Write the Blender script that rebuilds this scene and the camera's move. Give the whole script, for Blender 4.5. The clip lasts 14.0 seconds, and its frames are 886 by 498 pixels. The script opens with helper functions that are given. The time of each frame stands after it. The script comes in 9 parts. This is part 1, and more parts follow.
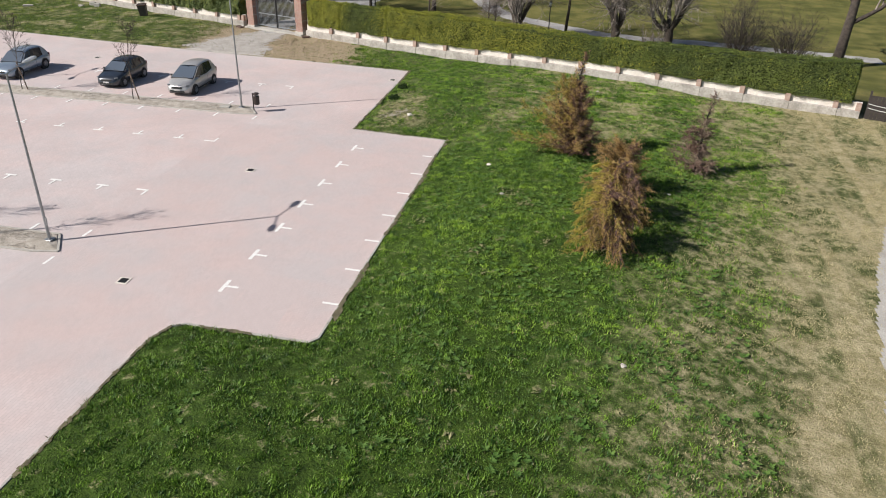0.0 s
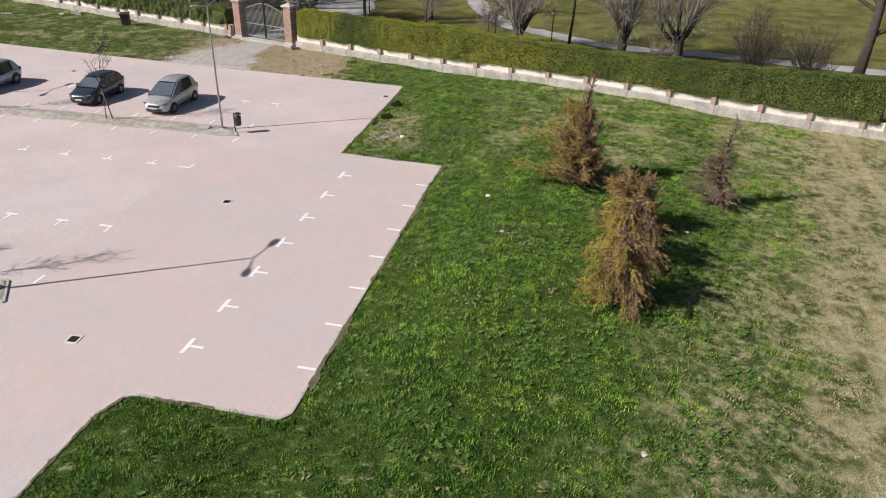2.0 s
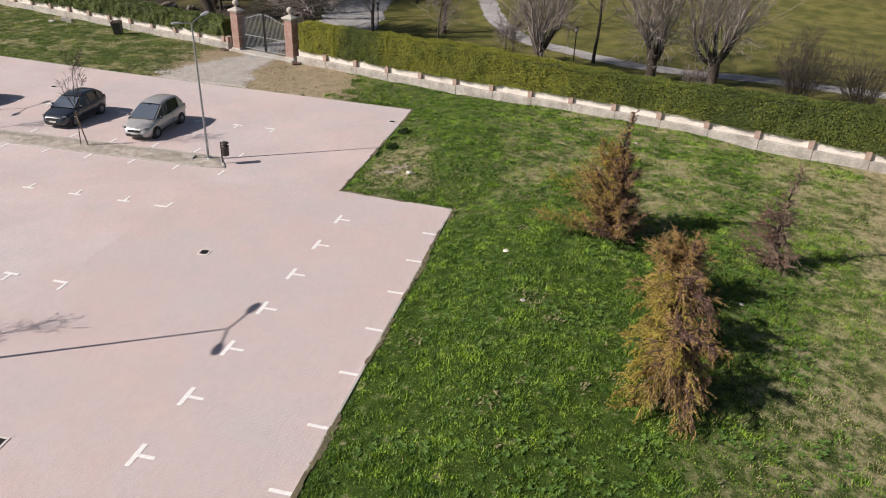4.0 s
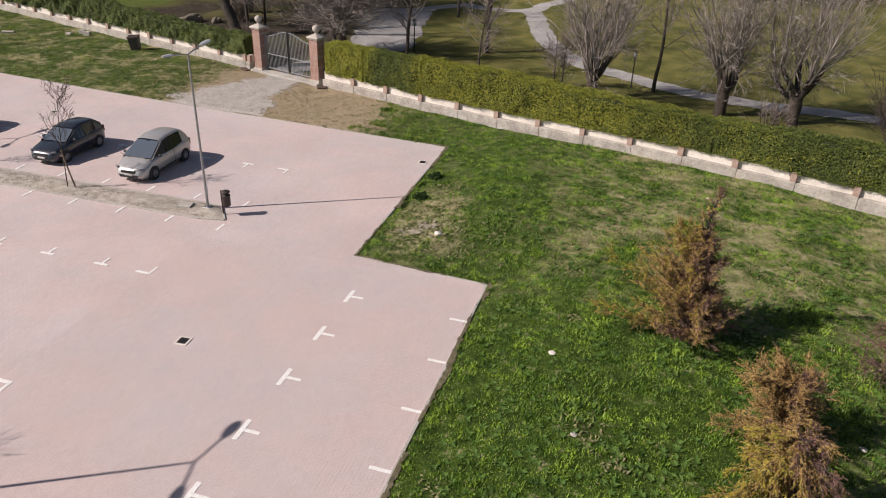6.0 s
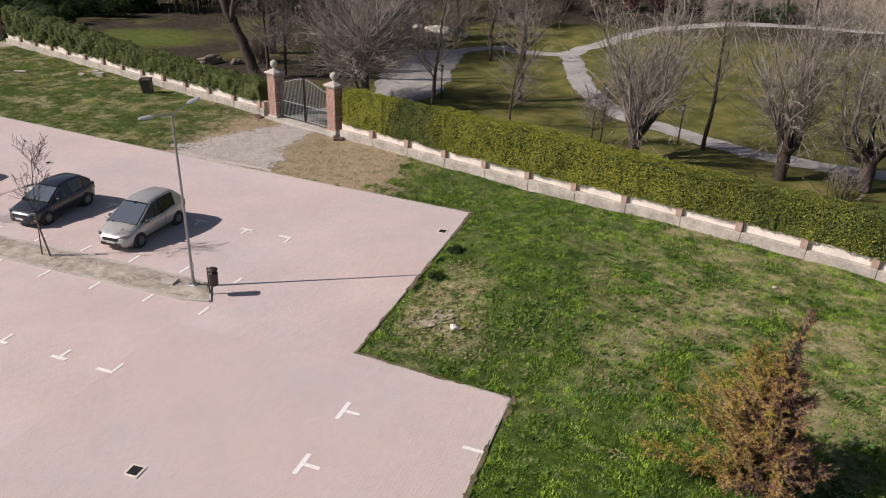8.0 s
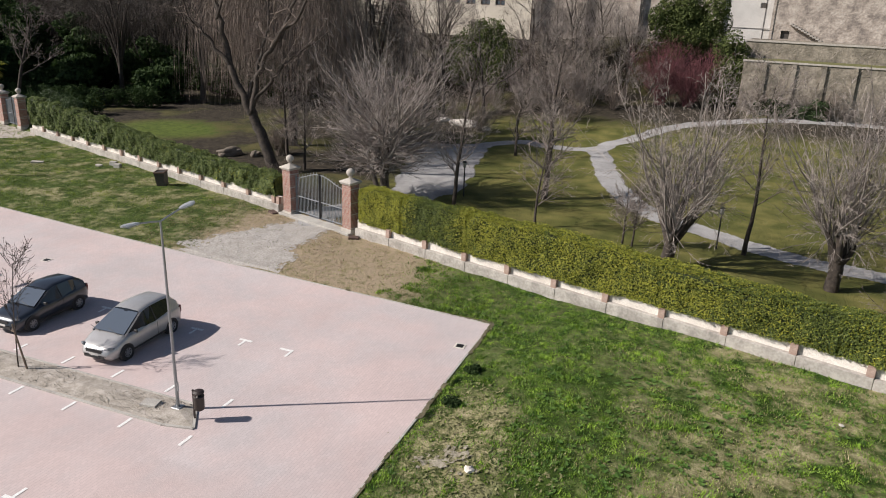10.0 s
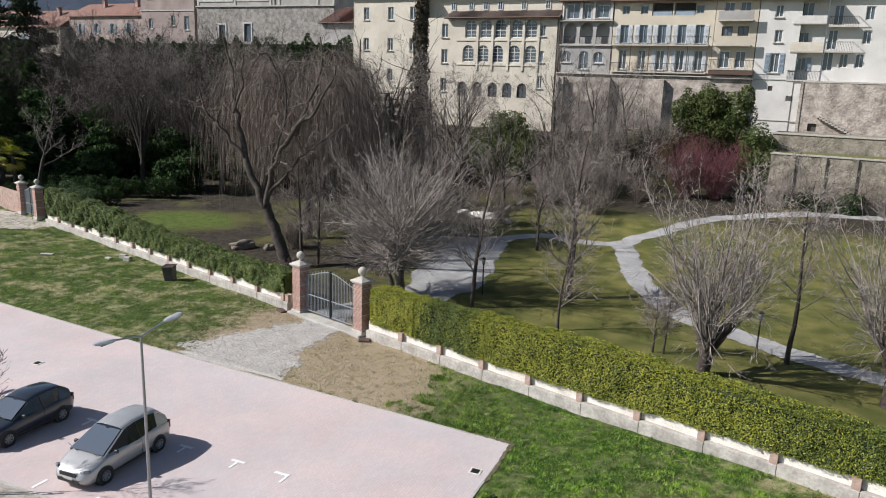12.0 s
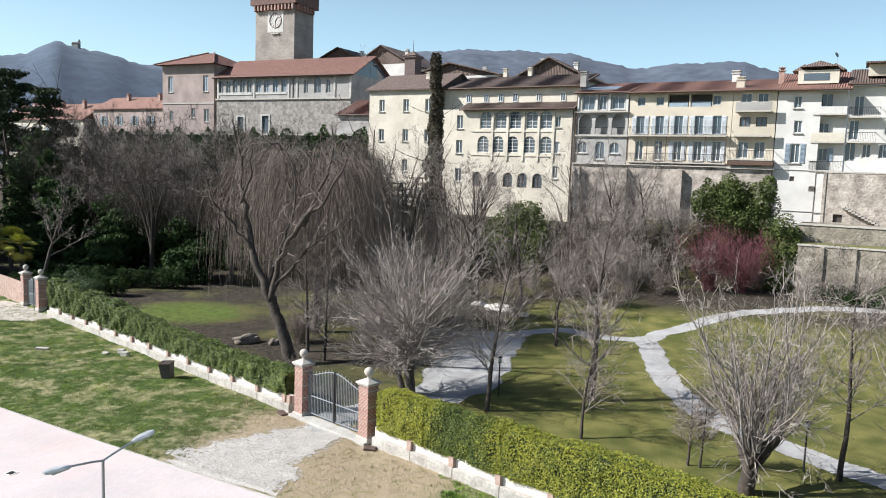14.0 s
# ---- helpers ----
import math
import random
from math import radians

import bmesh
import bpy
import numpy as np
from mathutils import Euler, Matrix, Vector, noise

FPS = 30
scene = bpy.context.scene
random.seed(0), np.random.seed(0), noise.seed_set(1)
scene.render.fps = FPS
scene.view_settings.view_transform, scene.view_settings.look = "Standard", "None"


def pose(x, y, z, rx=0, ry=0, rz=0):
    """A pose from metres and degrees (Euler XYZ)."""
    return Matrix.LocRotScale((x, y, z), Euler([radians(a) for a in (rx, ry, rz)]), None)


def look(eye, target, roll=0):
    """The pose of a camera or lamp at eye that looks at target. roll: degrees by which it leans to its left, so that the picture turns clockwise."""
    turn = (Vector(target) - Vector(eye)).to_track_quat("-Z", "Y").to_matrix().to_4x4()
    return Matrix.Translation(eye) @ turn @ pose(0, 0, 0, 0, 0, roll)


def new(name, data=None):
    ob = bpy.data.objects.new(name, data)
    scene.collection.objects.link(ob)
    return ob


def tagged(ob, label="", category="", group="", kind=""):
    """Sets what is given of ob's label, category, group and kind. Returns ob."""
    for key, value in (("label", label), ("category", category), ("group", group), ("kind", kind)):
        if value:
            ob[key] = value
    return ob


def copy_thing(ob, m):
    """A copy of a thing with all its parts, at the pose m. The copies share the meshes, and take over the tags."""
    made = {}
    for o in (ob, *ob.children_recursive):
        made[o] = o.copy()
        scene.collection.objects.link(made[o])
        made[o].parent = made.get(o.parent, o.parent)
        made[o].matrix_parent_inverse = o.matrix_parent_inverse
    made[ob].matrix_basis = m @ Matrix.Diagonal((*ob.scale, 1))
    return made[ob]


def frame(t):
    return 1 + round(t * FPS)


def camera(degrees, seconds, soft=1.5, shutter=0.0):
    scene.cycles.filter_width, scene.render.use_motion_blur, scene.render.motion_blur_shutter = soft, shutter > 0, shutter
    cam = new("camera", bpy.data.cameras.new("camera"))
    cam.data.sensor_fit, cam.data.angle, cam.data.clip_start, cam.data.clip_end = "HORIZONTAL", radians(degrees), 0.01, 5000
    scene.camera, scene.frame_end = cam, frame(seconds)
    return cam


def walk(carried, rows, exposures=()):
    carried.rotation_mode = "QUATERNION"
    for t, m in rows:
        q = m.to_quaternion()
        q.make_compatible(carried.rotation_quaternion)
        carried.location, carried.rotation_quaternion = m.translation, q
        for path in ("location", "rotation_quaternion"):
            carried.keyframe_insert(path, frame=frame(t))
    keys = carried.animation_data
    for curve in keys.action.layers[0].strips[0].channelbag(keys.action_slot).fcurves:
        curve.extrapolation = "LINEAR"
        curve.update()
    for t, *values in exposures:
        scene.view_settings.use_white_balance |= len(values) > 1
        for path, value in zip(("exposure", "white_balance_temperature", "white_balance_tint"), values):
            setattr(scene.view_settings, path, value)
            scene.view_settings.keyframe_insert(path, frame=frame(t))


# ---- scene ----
cam = camera(61.9, 14.0, soft=1.0)
PATH = [
    (0, (12.706, -1.225, 14.321), (12.343, 0.498, 13.374), 1.2),
    (0.5, (12.547, -0.343, 14.323), (12.184, 1.382, 13.379), 1.3),
    (1, (12.426, 0.537, 14.322), (12.061, 2.262, 13.378), 1.2),
    (1.5, (12.281, 1.46, 14.321), (11.917, 3.186, 13.377), 1.3),
    (2, (12.15, 2.434, 14.337), (11.786, 4.159, 13.392), 1.2),
    (2.2, (12.068, 2.898, 14.338), (11.705, 4.621, 13.39), 1.2),
    (4.3, (10.765, 8.376, 14.241), (10.37, 10.097, 13.302), 2.1),
    (4.5, (10.649, 8.978, 14.251), (10.242, 10.696, 13.312), 2.0),
    (5, (10.34, 10.595, 14.293), (9.901, 12.305, 13.352), 1.9),
    (5.5, (9.963, 12.233, 14.294), (9.498, 13.936, 13.354), 2.0),
    (6, (9.601, 13.873, 14.303), (9.111, 15.569, 13.363), 1.9),
    (6.5, (9.297, 15.391, 14.301), (8.781, 17.08, 13.362), 1.9),
    (7, (9.002, 16.706, 14.3), (8.468, 18.39, 13.362), 2.0),
    (7.5, (8.764, 17.859, 14.294), (8.206, 19.551, 13.385), 2.0),
    (8, (8.557, 18.873, 14.253), (7.972, 20.577, 13.384), 2.0),
    (10.5, (7.512, 22.77, 14.154), (6.803, 24.54, 13.549), 2.0),
    (11, (7.329, 23.44, 14.239), (6.598, 25.218, 13.687), 1.9),
    (11.5, (7.151, 23.996, 14.31), (6.401, 25.782, 13.812), 2.0),
    (12, (6.958, 24.654, 14.324), (6.187, 26.445, 13.883), 2.0),
    (12.5, (6.706, 25.293, 14.278), (5.914, 27.089, 13.896), 2.1),
    (13, (6.504, 25.929, 14.303), (5.692, 27.727, 13.978), 2.0),
    (13.5, (6.236, 26.539, 14.307), (5.41, 28.341, 14.04), 2.0),
    (14, (5.958, 27.155, 14.29), (5.126, 28.963, 14.082), 2.0),
]
walk(cam, [(t, look(eye, target, roll)) for t, eye, target, roll in PATH],
     [(0.0, 0.37, 6420, 12), (2.0, 0.33, 6470, 13), (5.0, 0.20, 6750, 18), (7.5, 0.12, 6800, 20), (10.5, 0.32, 6350, 13), (12.5, 0.51, 6000, 11), (13.2, 0.70, 5950, 10), (14.0, 0.95, 6000, 9)])

# ---- light ----
SUN_AZ, SUN_EL = math.atan2(-0.87, -0.49), radians(37.0)
world = bpy.data.worlds.new("sky")
scene.world = world
world.use_nodes = True
wn = world.node_tree.nodes
sky = wn.new("ShaderNodeTexSky")
sky.sky_type = "NISHITA"
sky.sun_disc = False
sky.sun_elevation, sky.sun_rotation = SUN_EL, SUN_AZ
sky.air_density, sky.dust_density, sky.ozone_density = 1.0, 1.4, 2.4
wn["Background"].inputs["Strength"].default_value = 0.05
wl = world.node_tree.links
# pale haze all round, thinning out with height above the horizon
w_pos, w_sep, w_map, w_mul, w_add = wn.new("ShaderNodeTexCoord"), wn.new("ShaderNodeSeparateXYZ"), wn.new("ShaderNodeMapRange"), wn.new("ShaderNodeMix"), wn.new("ShaderNodeMix")
wl.new(w_pos.outputs["Generated"], w_sep.inputs[0])
wl.new(w_sep.outputs["Z"], w_map.inputs["Value"])
w_map.interpolation_type = "SMOOTHSTEP"
for key, value in (("From Min", -0.05), ("From Max", 0.50), ("To Min", 1.0), ("To Max", 0.0)):
    w_map.inputs[key].default_value = value
w_mul.data_type = w_add.data_type = "RGBA"
w_add.blend_type = "ADD"
w_mul.inputs["A"].default_value, w_mul.inputs["B"].default_value = (0, 0, 0, 1), (4.6, 6.4, 6.6, 1)
wl.new(w_map.outputs["Result"], w_mul.inputs["Factor"])
w_add.inputs["Factor"].default_value = 1.0
wl.new(sky.outputs["Color"], w_add.inputs["A"])
wl.new(w_mul.outputs["Result"], w_add.inputs["B"])
wl.new(w_add.outputs["Result"], wn["Background"].inputs["Color"])
sun = new("sun", bpy.data.lights.new("sun", "SUN"))
sun.data.energy, sun.data.angle, sun.data.color = 5.0, radians(0.53), (1.0, 0.95, 0.87)
sun.matrix_world = look((-87, -49, 75.2), (0, 0, 0))

# ---- materials ----
MATS = {}


def nodes_of(name):
    m = bpy.data.materials.new(name)
    m.use_nodes = True
    return m, m.node_tree.nodes, m.node_tree.links, m.node_tree.nodes["Principled BSDF"]


def drifting(n, l, tc, colour, drift):
    """Shifts a colour towards another in soft drifts some metres across, with finer smears inside them."""
    na, nb, mr, mx = n.new("ShaderNodeTexNoise"), n.new("ShaderNodeTexNoise"), n.new("ShaderNodeMapRange"), n.new("ShaderNodeMix")
    na.inputs["Scale"].default_value, na.inputs["Detail"].default_value = 0.13, 3
    nb.inputs["Scale"].default_value, nb.inputs["Detail"].default_value = 0.9, 5
    add = n.new("ShaderNodeMath")
    add.operation = "MULTIPLY_ADD"
    l.new(tc.outputs["Object"], na.inputs["Vector"])
    l.new(tc.outputs["Object"], nb.inputs["Vector"])
    l.new(nb.outputs["Fac"], add.inputs[0])
    add.inputs[1].default_value = 0.5
    l.new(na.outputs["Fac"], add.inputs[2])
    l.new(add.outputs[0], mr.inputs["Value"])
    mr.inputs["From Min"].default_value, mr.inputs["From Max"].default_value = 0.62, 0.88
    mx.data_type, mx.blend_type = "RGBA", "MULTIPLY"
    l.new(mr.outputs["Result"], mx.inputs["Factor"])
    l.new(colour, mx.inputs["A"])
    mx.inputs["B"].default_value = (*drift, 1)
    return mx.outputs["Result"]


def surface(name, a, b=None, rough=0.8, scale=6.0, fine=60.0, bump=0.15, dist=0.02, metal=0.0, random_amount=0.0, c=None, coat=0.0, spec=0.5, drift=None):
    """A material that wavers between the colours a and b at a coarse scale, with a fine grain and relief."""
    if name in MATS:
        return MATS[name]
    m, n, l, p = nodes_of(name)
    b = b or tuple(v * 0.75 for v in a)
    tc = n.new("ShaderNodeTexCoord")
    n1 = n.new("ShaderNodeTexNoise")
    n1.inputs["Scale"].default_value, n1.inputs["Detail"].default_value, n1.inputs["Roughness"].default_value = scale, 6, 0.6
    n2 = n.new("ShaderNodeTexNoise")
    n2.inputs["Scale"].default_value, n2.inputs["Detail"].default_value = fine, 4
    ramp = n.new("ShaderNodeValToRGB")
    ramp.color_ramp.elements[0].position, ramp.color_ramp.elements[1].position = 0.32, 0.68
    ramp.color_ramp.elements[0].color, ramp.color_ramp.elements[1].color = (*b, 1), (*a, 1)
    if c:
        e = ramp.color_ramp.elements.new(0.5)
        e.color = (*c, 1)
    l.new(tc.outputs["Object"], n1.inputs["Vector"])
    l.new(tc.outputs["Object"], n2.inputs["Vector"])
    l.new(n1.outputs["Fac"], ramp.inputs["Fac"])
    mul = n.new("ShaderNodeMix")
    mul.data_type, mul.blend_type = "RGBA", "MULTIPLY"
    grain = n.new("ShaderNodeMapRange")
    grain.inputs["From Min"].default_value, grain.inputs["From Max"].default_value = 0.3, 0.7
    grain.inputs["To Min"].default_value, grain.inputs["To Max"].default_value = 0.78, 1.12
    l.new(n2.outputs["Fac"], grain.inputs["Value"])
    mul.inputs["Factor"].default_value = 1.0
    l.new(ramp.outputs["Color"], mul.inputs["A"])
    l.new(grain.outputs["Result"], mul.inputs["B"])
    out = mul.outputs["Result"]
    if drift:
        out = drifting(n, l, tc, out, drift)
    if random_amount:
        info, geo = n.new("ShaderNodeObjectInfo"), n.new("ShaderNodeNewGeometry")
        add, hsv, mr = n.new("ShaderNodeMath"), n.new("ShaderNodeHueSaturation"), n.new("ShaderNodeMapRange")
        l.new(info.outputs["Random"], add.inputs[0])
        l.new(geo.outputs["Random Per Island"], add.inputs[1])
        fr = n.new("ShaderNodeMath")
        fr.operation = "FRACT"
        l.new(add.outputs[0], fr.inputs[0])
        l.new(fr.outputs[0], mr.inputs["Value"])
        mr.inputs["To Min"].default_value, mr.inputs["To Max"].default_value = 1 - random_amount, 1 + random_amount
        l.new(mr.outputs["Result"], hsv.inputs["Value"])
        l.new(out, hsv.inputs["Color"])
        out = hsv.outputs["Color"]
    l.new(out, p.inputs["Base Color"])
    p.inputs["Roughness"].default_value, p.inputs["Metallic"].default_value = rough, metal
    p.inputs["Coat Weight"].default_value = coat
    p.inputs["Specular IOR Level"].default_value = spec
    if bump:
        bn = n.new("ShaderNodeBump")
        bn.inputs["Strength"].default_value, bn.inputs["Distance"].default_value = bump, dist
        l.new(n2.outputs["Fac"], bn.inputs["Height"])
        l.new(bn.outputs["Normal"], p.inputs["Normal"])
    MATS[name] = m
    return m


def brick_surface(name, c1, c2, mortar, width, height, gap=0.008, rough=0.85, axes="xy", stain=0.25, bump=0.4, drift=None):
    """Courses of bricks or pavers of real size, with stains over several metres."""
    m, n, l, p = nodes_of(name)
    tc, mp, br = n.new("ShaderNodeTexCoord"), n.new("ShaderNodeMapping"), n.new("ShaderNodeTexBrick")
    if axes == "yx":
        mp.inputs["Rotation"].default_value = (0, 0, radians(90))
    if axes == "xz":
        mp.inputs["Rotation"].default_value = (radians(-90), 0, 0)
    l.new(tc.outputs["Object"], mp.inputs["Vector"])
    l.new(mp.outputs["Vector"], br.inputs["Vector"])
    br.inputs["Color1"].default_value, br.inputs["Color2"].default_value, br.inputs["Mortar"].default_value = (*c1, 1), (*c2, 1), (*mortar, 1)
    br.inputs["Scale"].default_value = 1.0
    br.inputs["Brick Width"].default_value, br.inputs["Row Height"].default_value, br.inputs["Mortar Size"].default_value = width, height, gap
    n1, n2 = n.new("ShaderNodeTexNoise"), n.new("ShaderNodeTexNoise")
    n1.inputs["Scale"].default_value, n1.inputs["Detail"].default_value, n1.inputs["Roughness"].default_value = 0.22, 8, 0.65
    n2.inputs["Scale"].default_value, n2.inputs["Detail"].default_value = 9.0, 5
    l.new(tc.outputs["Object"], n1.inputs["Vector"])
    l.new(tc.outputs["Object"], n2.inputs["Vector"])
    r1, r2 = n.new("ShaderNodeMapRange"), n.new("ShaderNodeMapRange")
    for r, k in ((r1, stain), (r2, stain * (0.25 if drift else 0.6))):
        r.inputs["From Min"].default_value, r.inputs["From Max"].default_value = 0.35, 0.65
        r.inputs["To Min"].default_value, r.inputs["To Max"].default_value = 1 - k, 1 + k * 0.5
    l.new(n1.outputs["Fac"], r1.inputs["Value"])
    l.new(n2.outputs["Fac"], r2.inputs["Value"])
    mm = n.new("ShaderNodeMath")
    mm.operation = "MULTIPLY"
    l.new(r1.outputs["Result"], mm.inputs[0])
    l.new(r2.outputs["Result"], mm.inputs[1])
    mul = n.new("ShaderNodeMix")
    mul.data_type, mul.blend_type = "RGBA", "MULTIPLY"
    mul.inputs["Factor"].default_value = 1.0
    base = br.outputs["Color"]
    if drift:
        base = drifting(n, l, tc, base, drift)
    l.new(base, mul.inputs["A"])
    l.new(mm.outputs[0], mul.inputs["B"])
    l.new(mul.outputs["Result"], p.inputs["Base Color"])
    p.inputs["Roughness"].default_value = rough
    bn = n.new("ShaderNodeBump")
    bn.inputs["Strength"].default_value, bn.inputs["Distance"].default_value = bump, 0.01
    bn.invert = True
    l.new(br.outputs["Fac"], bn.inputs["Height"])
    l.new(bn.outputs["Normal"], p.inputs["Normal"])
    MATS[name] = m
    return m


def glass_dark(name="window_glass", tint=(0.085, 0.105, 0.125), rough=0.04):
    if name in MATS:
        return MATS[name]
    m, n, l, p = nodes_of(name)
    p.inputs["Base Color"].default_value = (*tint, 1)
    p.inputs["Roughness"].default_value = rough
    p.inputs["Specular IOR Level"].default_value = 0.6
    nz, bn = n.new("ShaderNodeTexNoise"), n.new("ShaderNodeBump")
    nz.inputs["Scale"].default_value = 1.5
    bn.inputs["Strength"].default_value, bn.inputs["Distance"].default_value = 0.05, 0.02
    l.new(nz.outputs["Fac"], bn.inputs["Height"])
    l.new(bn.outputs["Normal"], p.inputs["Normal"])
    MATS[name] = m
    return m


def roof_tiles(name, a, b):
    """Clay roof tiles: rounded ridges down the slope, uneven in colour from tile to tile."""
    m, n, l, p = nodes_of(name)
    tc, wave, nz, ramp = n.new("ShaderNodeTexCoord"), n.new("ShaderNodeTexWave"), n.new("ShaderNodeTexNoise"), n.new("ShaderNodeValToRGB")
    wave.wave_type, wave.bands_direction = "BANDS", "X"
    wave.inputs["Scale"].default_value = 1.25
    wave.inputs["Distortion"].default_value = 0.6
    nz.inputs["Scale"].default_value, nz.inputs["Detail"].default_value = 2.5, 8
    ramp.color_ramp.elements[0].position, ramp.color_ramp.elements[1].position = 0.35, 0.68
    ramp.color_ramp.elements[0].color, ramp.color_ramp.elements[1].color = (*b, 1), (*a, 1)
    l.new(tc.outputs["Object"], wave.inputs["Vector"])
    l.new(tc.outputs["Object"], nz.inputs["Vector"])
    l.new(nz.outputs["Fac"], ramp.inputs["Fac"])
    mr, mul = n.new("ShaderNodeMapRange"), n.new("ShaderNodeMix")
    mr.inputs["To Min"].default_value, mr.inputs["To Max"].default_value = 0.74, 1.08
    l.new(wave.outputs["Fac"], mr.inputs["Value"])
    mul.data_type, mul.blend_type = "RGBA", "MULTIPLY"
    mul.inputs["Factor"].default_value = 1.0
    l.new(ramp.outputs["Color"], mul.inputs["A"])
    l.new(mr.outputs["Result"], mul.inputs["B"])
    l.new(mul.outputs["Result"], p.inputs["Base Color"])
    p.inputs["Roughness"].default_value = 0.85
    bn = n.new("ShaderNodeBump")
    bn.inputs["Strength"].default_value, bn.inputs["Distance"].default_value = 0.7, 0.08
    l.new(wave.outputs["Fac"], bn.inputs["Height"])
    l.new(bn.outputs["Normal"], p.inputs["Normal"])
    MATS[name] = m
    return m


def leaf_surface(name, a, b, rough=0.5, amount=0.3, translucent=0.25, clump=0.0):
    """Leaves and blades: colour varies from leaf to leaf, and some light passes through."""
    m, n, l, p = nodes_of(name)
    geo, ramp, tc, nz = n.new("ShaderNodeNewGeometry"), n.new("ShaderNodeValToRGB"), n.new("ShaderNodeTexCoord"), n.new("ShaderNodeTexNoise")
    nz.inputs["Scale"].default_value, nz.inputs["Detail"].default_value = 0.7, 4
    l.new(tc.outputs["Object"], nz.inputs["Vector"])
    mixf = n.new("ShaderNodeMath")
    mixf.operation = "MULTIPLY_ADD"
    l.new(geo.outputs["Random Per Island"], mixf.inputs[0])
    mixf.inputs[1].default_value = amount
    sub = n.new("ShaderNodeMapRange")
    sub.inputs["From Min"].default_value, sub.inputs["From Max"].default_value = 0.3, 0.7
    sub.inputs["To Min"].default_value, sub.inputs["To Max"].default_value = 0.0, 1 - amount
    l.new(nz.outputs["Fac"], sub.inputs["Value"])
    if clump:
        # tufts of their own tone
        nc, rc, mc = n.new("ShaderNodeTexNoise"), n.new("ShaderNodeMapRange"), n.new("ShaderNodeMath")
        nc.inputs["Scale"].default_value, nc.inputs["Detail"].default_value = clump, 2
        l.new(tc.outputs["Object"], nc.inputs["Vector"])
        rc.inputs["From Min"].default_value, rc.inputs["From Max"].default_value = 0.36, 0.64
        rc.inputs["To Min"].default_value, rc.inputs["To Max"].default_value = -0.35, 1.6
        l.new(nc.outputs["Fac"], rc.inputs["Value"])
        mc.operation = "MULTIPLY"
        l.new(rc.outputs["Result"], mc.inputs[0])
        l.new(sub.outputs["Result"], mc.inputs[1])
        l.new(mc.outputs[0], mixf.inputs[2])
    else:
        l.new(sub.outputs["Result"], mixf.inputs[2])
    ramp.color_ramp.elements[0].color, ramp.color_ramp.elements[1].color = (*b, 1), (*a, 1)
    l.new(mixf.outputs[0], ramp.inputs["Fac"])
    l.new(ramp.outputs["Color"], p.inputs["Base Color"])
    p.inputs["Roughness"].default_value = rough
    p.inputs["Specular IOR Level"].default_value = 0.3
    if translucent:
        tr, mx = n.new("ShaderNodeBsdfTranslucent"), n.new("ShaderNodeMixShader")
        l.new(ramp.outputs["Color"], tr.inputs["Color"])
        mx.inputs[0].default_value = translucent
        l.new(p.outputs[0], mx.inputs[1])
        l.new(tr.outputs[0], mx.inputs[2])
        l.new(mx.outputs[0], n["Material Output"].inputs["Surface"])
    MATS[name] = m
    return m


PAVER = brick_surface("pavers", (0.56, 0.452, 0.432), (0.52, 0.418, 0.40), (0.44, 0.36, 0.34), 0.22, 0.11, 0.006, axes="yx", stain=0.09, bump=0.25, drift=(0.92, 1.01, 1.04))
BRICK = brick_surface("red_brick", (0.36, 0.15, 0.10), (0.28, 0.12, 0.09), (0.42, 0.38, 0.34), 0.25, 0.07, 0.012, axes="xz", stain=0.25)
CONCRETE = surface("concrete", (0.46, 0.44, 0.40), (0.33, 0.31, 0.28), 0.9, 1.2, 25, 0.3)
RENDER_W = surface("white_render", (0.74, 0.69, 0.625), (0.56, 0.51, 0.455), 0.9, 1.0, 20, 0.2)
GRAVEL = surface("gravel", (0.50, 0.45, 0.40), (0.27, 0.24, 0.20), 0.95, 2.4, 22, 0.5, 0.03, c=(0.39, 0.35, 0.30))
PATHM = surface("path_gravel", (0.40, 0.39, 0.38), (0.26, 0.252, 0.245), 0.95, 0.6, 14, 0.5, 0.03)
PAINT = surface("road_paint", (0.84, 0.84, 0.82), (0.70, 0.68, 0.65), 0.7, 8, 60, 0.1)
GATE_P = surface("weathered_gate_paint", (0.30, 0.32, 0.34), (0.20, 0.215, 0.225), 0.55, 6, 40, 0.1, metal=0.2)
IRON = surface("dark_iron", (0.045, 0.045, 0.05), (0.03, 0.03, 0.03), 0.5, 8, 60, 0.1, metal=0.6)
GALV = surface("galvanised_steel", (0.36, 0.37, 0.38), (0.28, 0.29, 0.30), 0.45, 3, 40, 0.05, metal=0.7)
LAMPM = surface("lamp_housing", (0.55, 0.56, 0.56), (0.42, 0.43, 0.44), 0.4, 4, 40, 0.05, metal=0.3)
BARK = surface("bark", (0.15, 0.125, 0.10), (0.05, 0.042, 0.035), 0.95, 4, 30, 0.6, 0.03)
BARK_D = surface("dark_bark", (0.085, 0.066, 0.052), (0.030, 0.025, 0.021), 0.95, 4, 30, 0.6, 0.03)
TWIG = surface("twig", (0.30, 0.255, 0.225), (0.15, 0.122, 0.105), 0.9, 1.2, 20, 0.0, random_amount=0.25)
TWIG_W = surface("willow_twig", (0.245, 0.195, 0.16), (0.12, 0.093, 0.078), 0.9, 1.2, 20, 0.0, random_amount=0.25)
